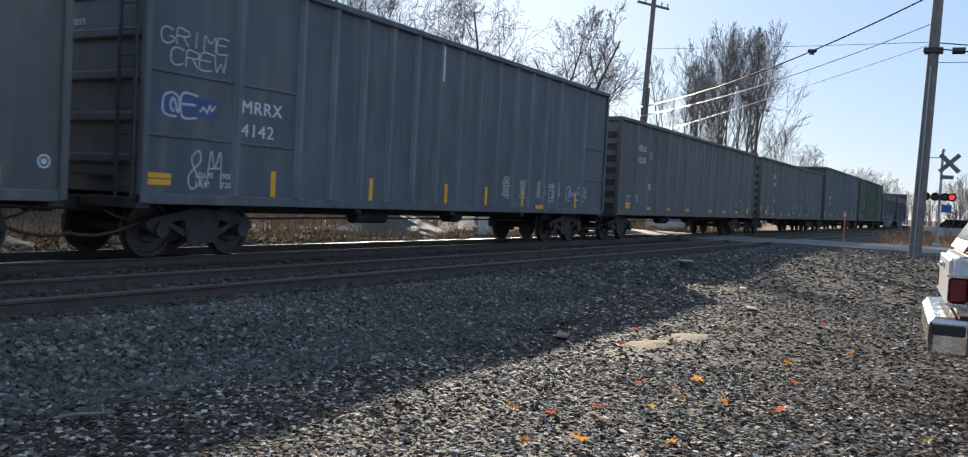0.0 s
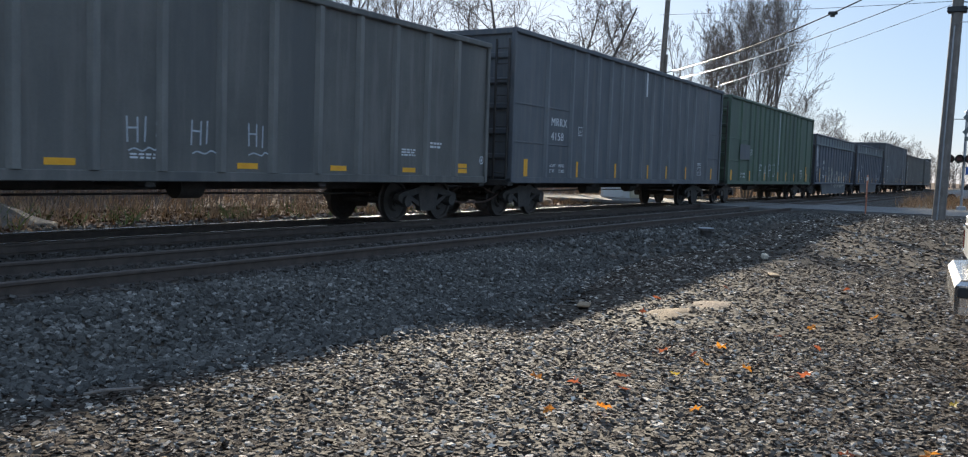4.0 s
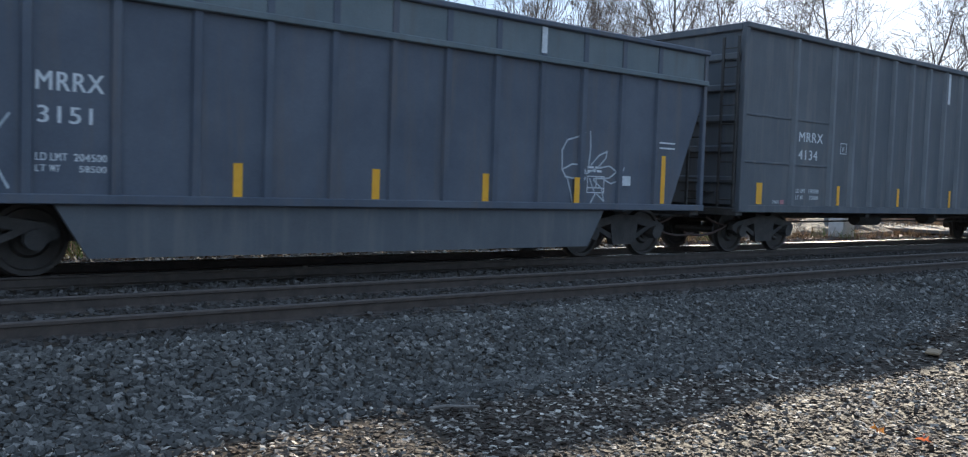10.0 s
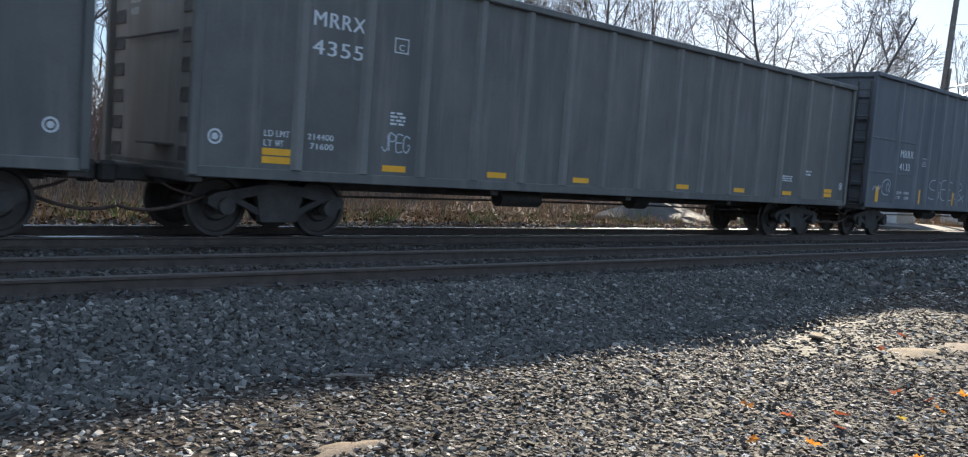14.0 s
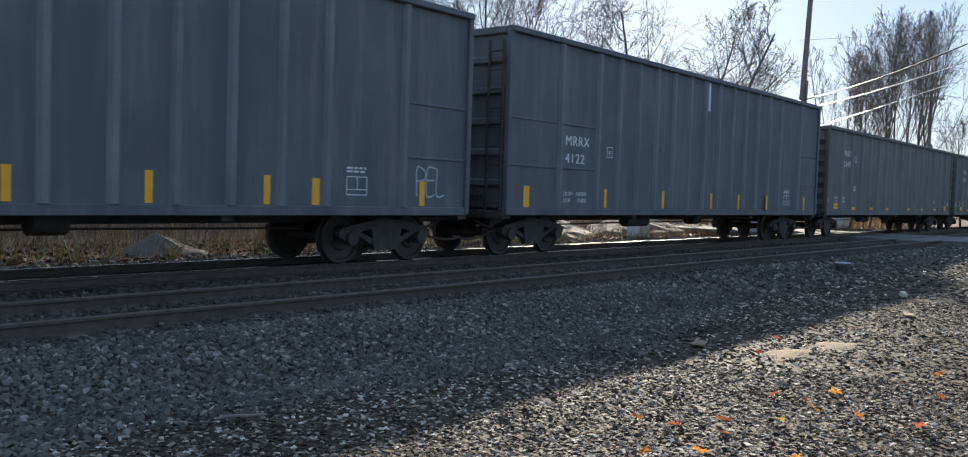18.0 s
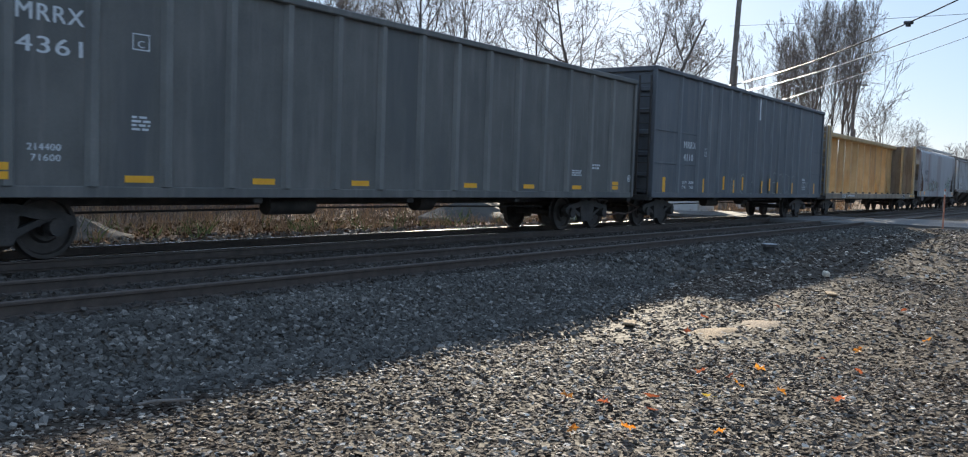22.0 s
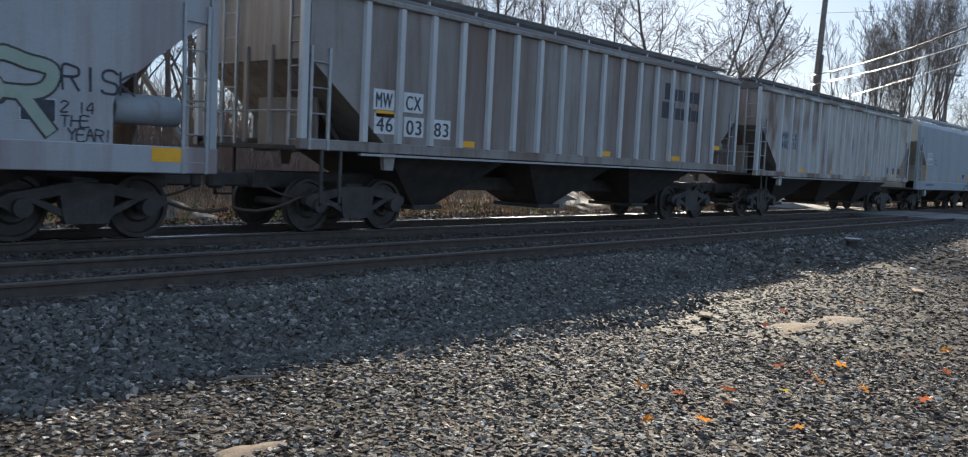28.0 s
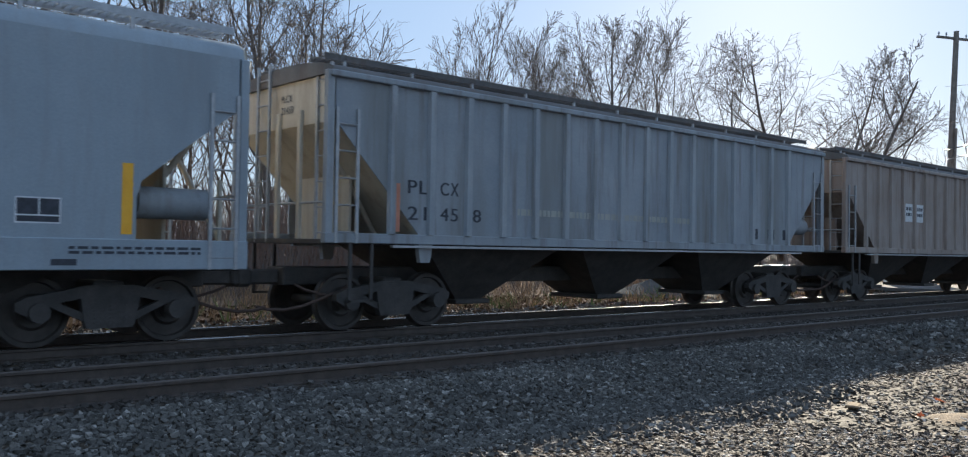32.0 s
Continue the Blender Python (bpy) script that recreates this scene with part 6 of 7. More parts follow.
class Tree:
    """A bare tree grown limb by limb: a straight trunk, rising limbs, branches and fine twigs."""

    def __init__(self, seed, height, fork=0.3, spread=0.5, reach=0.36, twist=0.07, lean=(0, 0), stems=1, girth=0.0095, drift=(0, 0, 0), fine=0.0085, kids=(11, 8, 5, 3), trunk=0.8, splay=0.16, rise=0.07):
        self.r = np.random.RandomState(seed)
        self.thick, self.thin, self.fine, self.tall = [], [], fine, height
        self.spread, self.reach, self.twist, self.kids, self.rise, self.drift = spread, reach, twist, kids, rise, np.array(drift, float)
        for k in range(stems):
            a = 2 * math.pi * (k + self.r.rand() * 0.6) / stems
            out = splay * (stems > 1) * self.r.uniform(0.5, 1.2)
            d = np.array([lean[0] + out * math.cos(a), lean[1] + out * math.sin(a), 1.0])
            base = np.array([0.3 * math.cos(a), 0.3 * math.sin(a), 0]) * (stems > 1) + np.array([0, 0, -0.15])
            self.limb(base, d / np.linalg.norm(d), height * trunk * self.r.uniform(0.85, 1.0), height * girth / (1 if stems == 1 else 1.45), 0, fork)

    def limb(self, p, d, length, rad, level, fork):
        r = self.r
        n = (9, 7, 5, 3, 2)[level]
        step = length / n
        pts, dirs, end = [p], [d], rad * (0.22 if level == 0 else 0.35)
        for i in range(n):
            d = d + r.normal(0, self.twist * (0.55, 1.0, 1.3, 1.5, 1.5)[level], 3) + np.array([0, 0, self.rise * (0.2, 1.2, 1.2, 1.0, 0.7)[level]]) + self.drift * (level < 2)
            d = d / np.linalg.norm(d)
            p1 = p + d * step
            r0, r1 = rad + (end - rad) * i / n, rad + (end - rad) * (i + 1) / n
            (self.thick if level < 2 else self.thin).append([*p, *p1, max(r0, self.fine * 1.3), max(r1, self.fine)])
            p = p1
            pts.append(p)
            dirs.append(d)
        if level >= len(self.kids):
            return
        count = int(self.kids[level] * r.uniform(0.8, 1.2) + r.rand())
        for k in range(count):
            f = fork + (1 - fork) * ((k + r.rand()) / count)
            x = min(f * n, n - 1e-6)
            i = int(x)
            q = pts[i] + (pts[i + 1] - pts[i]) * (x - i)
            side = r.normal(0, 1, 3)
            side -= dirs[i] * side.dot(dirs[i])
            side /= np.linalg.norm(side) + 1e-9
            ang = self.spread * r.uniform(0.7, 1.3) * (1.0, 0.95, 1.05, 1.15)[level]
            nd = dirs[i] * math.cos(ang) + side * math.sin(ang)
            ln = self.tall * self.reach * r.uniform(0.8, 1.15) * (1.25 - 0.85 * (f - fork) / (1 - fork)) if level == 0 else length * r.uniform(0.4, 0.68) * (1.15 - 0.5 * f)
            self.limb(q, nd / np.linalg.norm(nd), ln, (rad + (end - rad) * f) * (0.52 if level == 0 else 0.52), level + 1, 0.22)

    def build(self, label, at):
        t = thing("tree", label, "tree", "bare trees beyond the tracks", at=at)
        part("trunk", raw_mesh("trunk", *tubes(self.thick, 7), M_BARK, True), None, t)
        part("crown", raw_mesh("crown", *tubes(self.thin, 3), M_TWIG), None, t, "fine bare twigs")
        return t


def spot(theta, dist):
    a = radians(theta)
    return dist * math.cos(a), dist * math.sin(a)


VARIANTS = [
    Tree(101, 18, 0.3, 0.62, 0.36).build("tall bare broadleaf tree with a rounded crown", None),
    Tree(102, 18, 0.34, 0.55, 0.34, twist=0.07).build("tall bare broadleaf tree with upright limbs", None),
    Tree(103, 18, 0.28, 0.72, 0.4, twist=0.12).build("tall bare broadleaf tree with a spreading crown", None),
    Tree(104, 18, 0.24, 0.5, 0.28, stems=4, kids=(8, 6, 5, 2), splay=0.23, twist=0.06, girth=0.009).build("bare tree with several upright stems", None),
    Tree(105, 18, 0.42, 0.6, 0.33, twist=0.12, girth=0.012).build("tall bare broadleaf tree with a high crown", None),
    Tree(106, 18, 0.22, 0.6, 0.34, fine=0.014, kids=(9, 6, 4), twist=0.1).build("slender bare tree in the row behind", None),
    Tree(107, 18, 0.22, 0.52, 0.3, stems=2, fine=0.014, kids=(8, 6, 4), splay=0.16).build("bare tree with two stems in the row behind", None),
    Tree(108, 18, 0.28, 0.62, 0.3, twist=0.2, kids=(9, 7, 4, 2), girth=0.011).build("bare tree with a narrow crooked crown", None),
]

CROWN_TOP = [max(v.co.z for c in t.children for v in c.data.vertices) for t in VARIANTS]


def plant(k, theta, dist, height, turn, label="", wide=1.0):
    x, y = spot(theta, dist)
    s = height * 1.03 / CROWN_TOP[k]
    z = float(ground_z(x, y))
    t = copy_thing(VARIANTS[k], pose(x, y, z, 0, 0, turn))
    t.matrix_basis = pose(x, y, z, 0, 0, turn) @ Matrix.Diagonal((s * wide, s * wide, s, 1))
    if label:
        t["label"] = label
    return t


rng = random.Random(77)
# the front row, from left to right
for k, th, d, h, w in ((4, 61.5, 38, 14.5, 1.2), (2, 58.0, 42, 13.5, 1.1), (0, 55.6, 47, 12.6, 1.0), (3, 48.9, 52, 15.4, 1.05), (0, 45.2, 55, 15.2, 0.9), (3, 43.3, 58, 15.4, 0.8), (4, 40.1, 54, 16.0, 1.0),
                       (0, 36.7, 57, 16.4, 0.85), (2, 32.9, 55, 15.2, 1.0), (7, 29.4, 54, 14.0, 1.1)):
    plant(k, th, d, h, rng.uniform(0, 360), wide=w)
leaning = Tree(216, 15.5, 0.3, 0.6, 0.3, twist=0.13, lean=(0.05, -0.16), girth=0.01, kids=(9, 7, 5, 3))
leaning.build("bare tree leaning a little towards the crossing", pose(*spot(28.1, 53), 0))
# the crooked tree that leans towards the crossing
bent = Tree(214, 14.0, 0.34, 0.66, 0.32, twist=0.16, lean=(0.12, -0.33), girth=0.014, kids=(9, 7, 5, 3), rise=0.07)
bent.build("crooked bare tree leaning over towards the crossing", pose(*spot(26.0, 50), 0))
# the clump past the utility pole
for k, th, d, h, w in ((3, 17.6, 62, 11.4, 1.0), (3, 16.5, 64, 13.6, 0.8), (1, 15.6, 66, 14.4, 0.75), (3, 14.9, 63, 14.4, 0.8), (4, 14.2, 66, 14.4, 0.7), (1, 13.5, 68, 14.2, 0.7), (0, 11.6, 78, 8.8, 1.0), (2, 10.5, 82, 7.4, 1.0), (0, 9.4, 92, 6.4, 1.1)):
    plant(k, th, d, h, rng.uniform(0, 360), "bare tree in a dense upright clump", w)
# a second row, lower and farther
for i in range(16):
    plant(rng.choice((5, 6)), 27.0 + i * 1.9 + rng.uniform(-0.7, 0.7), rng.uniform(74, 92), rng.uniform(8.5, 12.5), rng.uniform(0, 360))
# woods at the back of the near part of the line
for i in range(22):
    plant(rng.choice((5, 6, 7)), 58.5 + i * 1.55 + rng.uniform(-0.8, 0.8), rng.uniform(27, 44), rng.uniform(9.5, 14.5), rng.uniform(0, 360), "bare tree in the woods close behind the tracks")
# along the far line
for th, d, h in ((8.1, 105, 6.5), (7.4, 120, 7.5), (6.7, 135, 8.0), (6.2, 150, 8.5), (5.7, 165, 8.0), (5.2, 190, 7.5), (4.6, 210, 7.5), (4.0, 230, 7.0), (3.4, 220, 7.5)):
    plant(rng.choice((5, 6)), th, d, h, rng.uniform(0, 360), "bare tree along the far bend of the line", 1.3)
# on the near side past the road
for i in range(20):
    th = 1.9 - i * 0.7 + rng.uniform(-0.3, 0.3)
    plant(rng.choice((5, 6)), th, rng.uniform(88, 122), min(15.0, 9.5 - 2.4 * th) * rng.uniform(0.85, 1.1), rng.uniform(0, 360), "bare tree in the woods past the road", 0.95)
for i in range(22):
    plant(rng.choice((5, 6)), 2.6 - i * 0.7 + rng.uniform(-0.3, 0.3), rng.uniform(125, 165), rng.uniform(7.0, 11.0), rng.uniform(0, 360), "bare tree in the woods past the road", 1.1)
for t in VARIANTS:
    for o in (*t.children_recursive, t):
        bpy.data.objects.remove(o)


def brush(name, n, xlo, xhi, ylo, yhi, hlo, hhi, material, label, category, seed, rad=0.012, bend=0.35, blades=3):
    r = np.random.RandomState(seed)
    segs = []
    for i in range(n):
        x, y = r.uniform(xlo, xhi), r.uniform(ylo, yhi)
        z = float(ground_z(x, y)) - 0.03
        h = r.uniform(hlo, hhi)
        for b in range(blades):
            d = np.array([r.normal(0, bend), r.normal(0, bend), 1.0])
            p = np.array([x + r.normal(0, 0.05), y + r.normal(0, 0.05), z])
            k = 2
            for j in range(k):
                q = p + d / np.linalg.norm(d) * h / k * r.uniform(0.7, 1.1)
                segs.append([*p, *q, rad * (1 - j / k * 0.6), rad * (1 - (j + 1) / k * 0.75)])
                p, d = q, d + np.array([r.normal(0, bend), r.normal(0, bend), -0.15])
    return solid(name, raw_mesh(name, *tubes(segs, 3), material), None, label, category, kind="stuff")


brush("dry_grass", 2000, -6, 75, 16.8, 19.5, 0.15, 0.55, M_STRAW, "dry straw-coloured grass along the far side of the tracks", "grass", 31, 0.009, 0.3)
brush("dry_grass", 2600, -8, 90, 19.5, 27, 0.35, 0.95, M_STRAW, "dry straw-coloured grass and dead weeds at the wood's edge", "grass", 32, 0.011, 0.3)
brush("brushwood", 2600, -8, 70, 20, 34, 1.0, 3.2, M_TWIG, "thin leafless brushwood in front of the trees", "brush", 33, 0.011, 0.22, 3)
brush("thicket", 2600, -12, 26, 28, 38, 2.2, 5.6, M_VINE, "dense reddish thicket of bare stems and vines under the trees", "thicket", 38, 0.016, 0.3, 3)
brush("brushwood", 1500, 30, 160, 22, 60, 1.5, 3.5, M_TWIG, "thin leafless brushwood along the far line", "brush", 34, 0.02, 0.22, 3)
brush("weeds", 70, 3, 32, 16.8, 18.8, 0.3, 0.7, M_WEED, "a few green weeds among the dead grass", "weeds", 35, 0.016, 0.5, 5)
brush("brushwood", 1300, 62, 120, -22, 3.5, 1.0, 3.0, M_TWIG, "thin leafless brushwood past the road", "brush", 36, 0.02, 0.22, 3)
brush("dry_grass", 1500, 47, 80, -8, 5.5, 0.3, 0.9, M_STRAW, "dry grass on the verge past the road", "grass", 37, 0.014, 0.3)

# wooded ridges that close the distance
def ridge(name, pts, height, label, seed):
    r = np.random.RandomState(seed)
    segs = []
    for (xa, ya), (xb, yb) in zip(pts, pts[1:]):
        n = int(math.hypot(xb - xa, yb - ya) / 0.55)
        for i in range(n):
            t = (i + r.rand()) / n
            x, y = xa + (xb - xa) * t + r.normal(0, 3.0), ya + (yb - ya) * t + r.normal(0, 3.0)
            h = height * r.uniform(0.55, 1.1)
            segs.append([x, y, -0.2, x + r.normal(0, 0.4), y + r.normal(0, 0.4), h * 0.6, 0.14, 0.08])
            for k in range(7):
                z = h * r.uniform(0.25, 0.75)
                segs.append([x, y, z, x + r.normal(0, 1.5), y + r.normal(0, 1.5), z + h * r.uniform(0.1, 0.35), 0.06, 0.03])
    solid(name, raw_mesh(name, *tubes(segs, 3), M_TWIG), None, label, "woods", kind="stuff")


ridge("far_woods", [(-70, 70), (0, 75), (60, 85), (130, 75), (200, 80), (290, 140)], 11.0, "grey-brown bare woods in the distance behind the tracks", 41)
ridge("far_woods", [(330, 45), (300, 5), (210, -25), (130, -38), (100, -60)], 9.5, "grey-brown bare woods in the distance past the road", 42)
ridge("far_woods", [(-80, 60), (-110, 0), (-80, -60), (0, -80), (80, -70)], 9.0, "bare woods around the lot", 43)

# ---- poles and cables ----
def utility_pole(x, y, h, r0, r1, lean, label, arm):
    p = thing("utility_pole", label, "utility pole", "utility poles along the line", at=pose(x, y, float(ground_z(x, y)) - 0.1, lean[0], lean[1], 0))
    g = Geo()
    n = 8
    g.cyl((0, 0, 0), (0, 0, h), r0, r1, 16)
    part("shaft", g, M_POLE, p, smooth=True)
    if arm:
        part("crossarm", Geo().cbox(-0.06, 0.06, -1.15, 1.15, h - 0.45, h - 0.33, 0.01), M_POLE, p, at=pose(0, 0, 0, 0, 0, arm))
        for s in (-1.05, -0.6, 0.6, 1.05):
            part("insulator", Geo().cyl((0, s, h - 0.33), (0, s, h - 0.2), 0.035, 0.03, 8).cyl((0, s, h - 0.22), (0, s, h - 0.12), 0.055, 0.035, 8), M_GALV, p, at=pose(0, 0, 0, 0, 0, arm))
        part("riser_pipe", Geo().cyl((-0.1, -r0 - 0.06, 0), (-0.1, -r0 - 0.04, h * 0.62), 0.07, 0.07, 8), M_POLE, p)
    else:
        part("cable_clamp", Geo().cbox(-0.2, 0.16, -0.3, 0.3, 7.05, 7.25, 0.03), M_WIRE, p)
        part("riser_pipe", Geo().cyl((-r0 - 0.03, 0.03, 0), (-r0 - 0.01, 0.03, h * 0.55), 0.025, 0.025, 6), M_GALV, p)
        part("service_drum", Geo().cyl((0.35, -0.55, 7.2), (0.35, -0.95, 7.2), 0.12, 0.12, 10), M_WIRE, p)
    return p


PX, PY = spot(20.06, 52)
PX, PY = PX - 0.12, PY + 0.54
utility_pole(PX, PY, 13.5, 0.2, 0.13, (1.7, 1.2), "tall dark wooden utility pole with a crossarm", 60)
RX, RY = 33.9, 2.59
utility_pole(RX, RY, 12.0, 0.21, 0.15, (1.2, 0.4), "weathered wooden utility pole standing by the road", 0)
utility_pole(*spot(13.4, 78), 10.5, 0.17, 0.12, (0, 0), "distant wooden utility pole among the clump of trees", 50)


def cable(a, b, sag, r, material, label, fixed=12):
    g = Geo()
    pts = []
    for k in range(25):
        t = k / 24
        q = Vector(a).lerp(Vector(b), t)
        q.z -= sag * 4 * t * (1 - t)
        pts.append(q)
    g.tube(pts, r, 6)
    return solid("overhead_cable", g, material, label, "cable", "overhead cables")


cable((RX, RY, 9.2), (PX, PY, 7.15), 0.5, 0.028, M_WIRE, "thick black overhead cable between the poles")
cable((RX, RY, 8.2), (PX, PY, 6.65), 0.35, 0.017, M_ALU, "bright bare overhead wire between the poles")
cable((RX, RY, 7.5), (PX, PY, 5.4), 0.1, 0.01, M_ALU, "bright bare overhead wire between the poles")
cable((RX, RY, 7.6), (60, -40, 9.0), 0.6, 0.02, M_WIRE, "black overhead cable running off past the road")
cable((RX, RY, 7.4), (22, -25, 5.0), 0.9, 0.022, M_WIRE, "black overhead service cable running off to the lot")
cable((RX, RY, 6.9), (25, -34, 7.5), 0.7, 0.012, M_ALU, "thin bare overhead wire running off to the lot")
cable((PX, PY, 10.5), (RX, RY, 7.6), 0.05, 0.009, M_WIRE, "thin overhead wire between the poles")
cable((PX, PY, 6.0), (PX + 6, PY + 2.0, 0.1), 0.0, 0.02, M_ALU, "guy wire stretched from a pole down to the ground")
cable((PX, PY, 6.5), (PX - 5.5, PY + 4.0, 0.1), 0.0, 0.02, M_ALU, "guy wire stretched from a pole down to the ground")
jx, jy = RX + (PX - RX) * 0.29, RY + (PY - RY) * 0.29
solid("cable_splice", Geo().cyl((-0.22, 0, 0), (0.22, 0, 0), 0.075, 0.075, 10).cbox(-0.1, 0.1, -0.06, 0.06, -0.16, 0.0, 0.02), M_WIRE, "black splice case hanging on the thick cable", "splice case", at=pose(jx, jy, 9.2 - 2.05 * 0.29 - 0.5 * 4 * 0.29 * 0.71, 0, -8, 45))

# ---- the level crossing ----
def crossing_signal(x, y, turn):
    z = float(ground_z(x, y)) - 0.04
    s = thing("crossing_signal", "level crossing signal mast with crossbuck and flashing red lamps", "crossing signal", at=pose(x, y, z, 0, 0, turn))
    part("mast", Geo().cyl((0, 0, 0), (0, 0, 4.5), 0.06, 0.06, 12), M_GALV, s, smooth=True)
    part("base", Geo().cbox(-0.2, 0.2, -0.2, 0.2, 0, 0.25, 0.03), M_GALV, s)
    for a in (45, -45):
        part("crossbuck_board", Geo().cbox(-0.022, 0.0, -0.56, 0.56, -0.1, 0.1, 0.004), M_SIGNBACK, s, at=Matrix.Translation((-0.08 - (a > 0) * 0.026, -0.3, 3.95)) @ pose(0, 0, 0, a, 0, 0))
    part("track_count_sign", Geo().cbox(-0.09, -0.07, -0.5, 0.06, 3.22, 3.4, 0.005), M_SIGNBACK, s)
    part("bell", Geo().cyl((0, 0, 4.5), (0, 0, 4.62), 0.13, 0.05, 12), M_GALV, s)
    part("finial_arm", Geo().cyl((0, 0, 4.2), (0, 0.7, 4.2), 0.02, 0.02, 6), M_GALV, s)
    arm = part("lamp_arm", Geo().cyl((-0.05, -0.75, 2.35), (-0.05, 0.75, 2.35), 0.03, 0.03, 8), M_GALV, s)
    for i, dy in enumerate((-0.48, -0.2, 0.2, 0.58)):
        lamp = part("lamp", Geo().cyl((-0.05, dy, 2.4), (-0.16, dy, 2.4), 0.19, 0.19, 20), M_RUBBER, arm)
        part("hood", Geo().cyl((-0.16, dy, 2.42), (-0.45, dy, 2.42), 0.16, 0.17, 14, False), M_RUBBER, lamp)
        part("lens", Geo().cyl((-0.16, dy, 2.4), (-0.18, dy, 2.4), 0.12, 0.12, 16), M_LAMP if i == 0 else M_LAMP_OFF, lamp, "lit red lens" if i == 0 else "")
    part("blue_notice", Geo().cbox(-0.09, -0.07, -0.5, -0.08, 1.7, 2.05, 0.005), M_SIGNBLUE, s)
    return s


crossing_signal(45.9, 2.55, 4)
x, y = 36.4, 5.25
p = thing("marker_post", "faded orange marker post beside the crossing", "marker post", at=pose(x, y, float(ground_z(x, y)) - 0.05, 0, 0, 20))
part("post", Geo().cbox(-0.05, 0.05, -0.02, 0.02, 0, 1.5, 0.008), M_ORANGE, p)
part("cap_band", Geo().box(-0.052, 0.052, -0.022, 0.022, 1.3, 1.42), M_WHITE, p)
g = Geo()
g.cyl((0, 0, 0), (0, 0, 0.2), 0.14, 0.14, 14).cyl((0, 0, 0.2), (0, 0, 0.25), 0.2, 0.19, 14)
solid("stub_pipe", g, M_STEEL, "short dark steel pipe stub with a flat cap beside the ballast", "pipe stub", at=pose(20.9, 6.6, float(ground_z(20.9, 6.6)) - 0.03))
part("cap", Geo().cyl((0, 0, 0.252), (0, 0, 0.265), 0.18, 0.17, 14), M_GALV, bpy.data.objects["stub_pipe"])

# ---- things behind the train ----
def pile(x, y, a, b, h, seed, label):
    g = Geo()
    r = np.random.RandomState(seed)
    n, m = 24, 7
    verts, faces = [(0, 0, h)], []
    for j in range(1, m + 1):
        f = j / m
        for i in range(n):
            t = 2 * math.pi * i / n
            k = f * (1 + 0.12 * math.sin(3 * t + seed) + r.uniform(-0.05, 0.05))
            verts.append((a * k * math.cos(t), b * k * math.sin(t), h * (1 - f) ** 1.1 + r.uniform(-0.03, 0.03) * h - (0.1 if j == m else 0)))
    for i in range(n):
        j = (i + 1) % n
        faces.append((0, 1 + i, 1 + j))
        for q in range(m - 1):
            faces.append((1 + q * n + i, 1 + (q + 1) * n + i, 1 + (q + 1) * n + j, 1 + q * n + j))
    g.add(verts, faces)
    solid("rubble_mound", g, M_BALLAST, label, "mound", "heaps of stone beyond the tracks", at=pose(x, y, 0))


pile(27.0, 19.5, 3.2, 1.8, 1.0, 1, "low heap of grey crushed stone beyond the tracks")
pile(34.5, 20.0, 3.6, 2.0, 1.1, 2, "low heap of grey crushed stone beyond the tracks")
pile(10.5, 18.2, 1.2, 0.8, 0.5, 3, "small heap of grey crushed stone among dry grass")


def cabinet(x, y, w, d, h, turn, label):
    c = thing("equipment_cabinet", label, "equipment cabinet", at=pose(x, y, float(ground_z(x, y)) - 0.03, 0, 0, turn))
    part("body", Geo().cbox(-w / 2, w / 2, -d / 2, d / 2, 0.1, h, 0.02), M_BOARD, c)
    part("roof", Geo().cbox(-w / 2 - 0.06, w / 2 + 0.06, -d / 2 - 0.06, d / 2 + 0.06, h, h + 0.07, 0.02), M_GALV, c)
    part("plinth", Geo().cbox(-w / 2 - 0.05, w / 2 + 0.05, -d / 2 - 0.05, d / 2 + 0.05, 0, 0.1, 0.02), M_ROAD, c)
    part("door", Geo().cbox(-w / 2 + 0.08, w / 2 - 0.08, -d / 2 - 0.025, -d / 2 - 0.003, 0.2, h - 0.1, 0.01), M_BOARD, c)
    return c


cabinet(31.0, 17.8, 0.8, 0.6, 1.15, 0, "pale grey equipment cabinet beyond the tracks")
cabinet(43.5, 18.0, 2.2, 1.6, 2.3, 0, "white signal equipment cabin beyond the tracks")
cabinet(58.0, 19.5, 3.2, 2.2, 2.4, 10, "white signal equipment cabin beyond the road")
cabinet(49.5, 0.8, 0.9, 0.7, 1.4, 0, "grey equipment cabinet beside the crossing signal")


LEAF_SPOTS = "o 5.53 3.05|r 5.57 2.78|r 5.93 2.58|o 4.82 2.59|o 5.09 2.36|r 7.18 2.7|y 6.25 2.29|o 6.87 1.94|r 6.86 1.5|o 9.17 1.89|r 8.03 1.64|r 8.35 2.05|o 5.39 1.86|o 6.92 2.3|o 7.39 0.25|o 10.41 1.49"

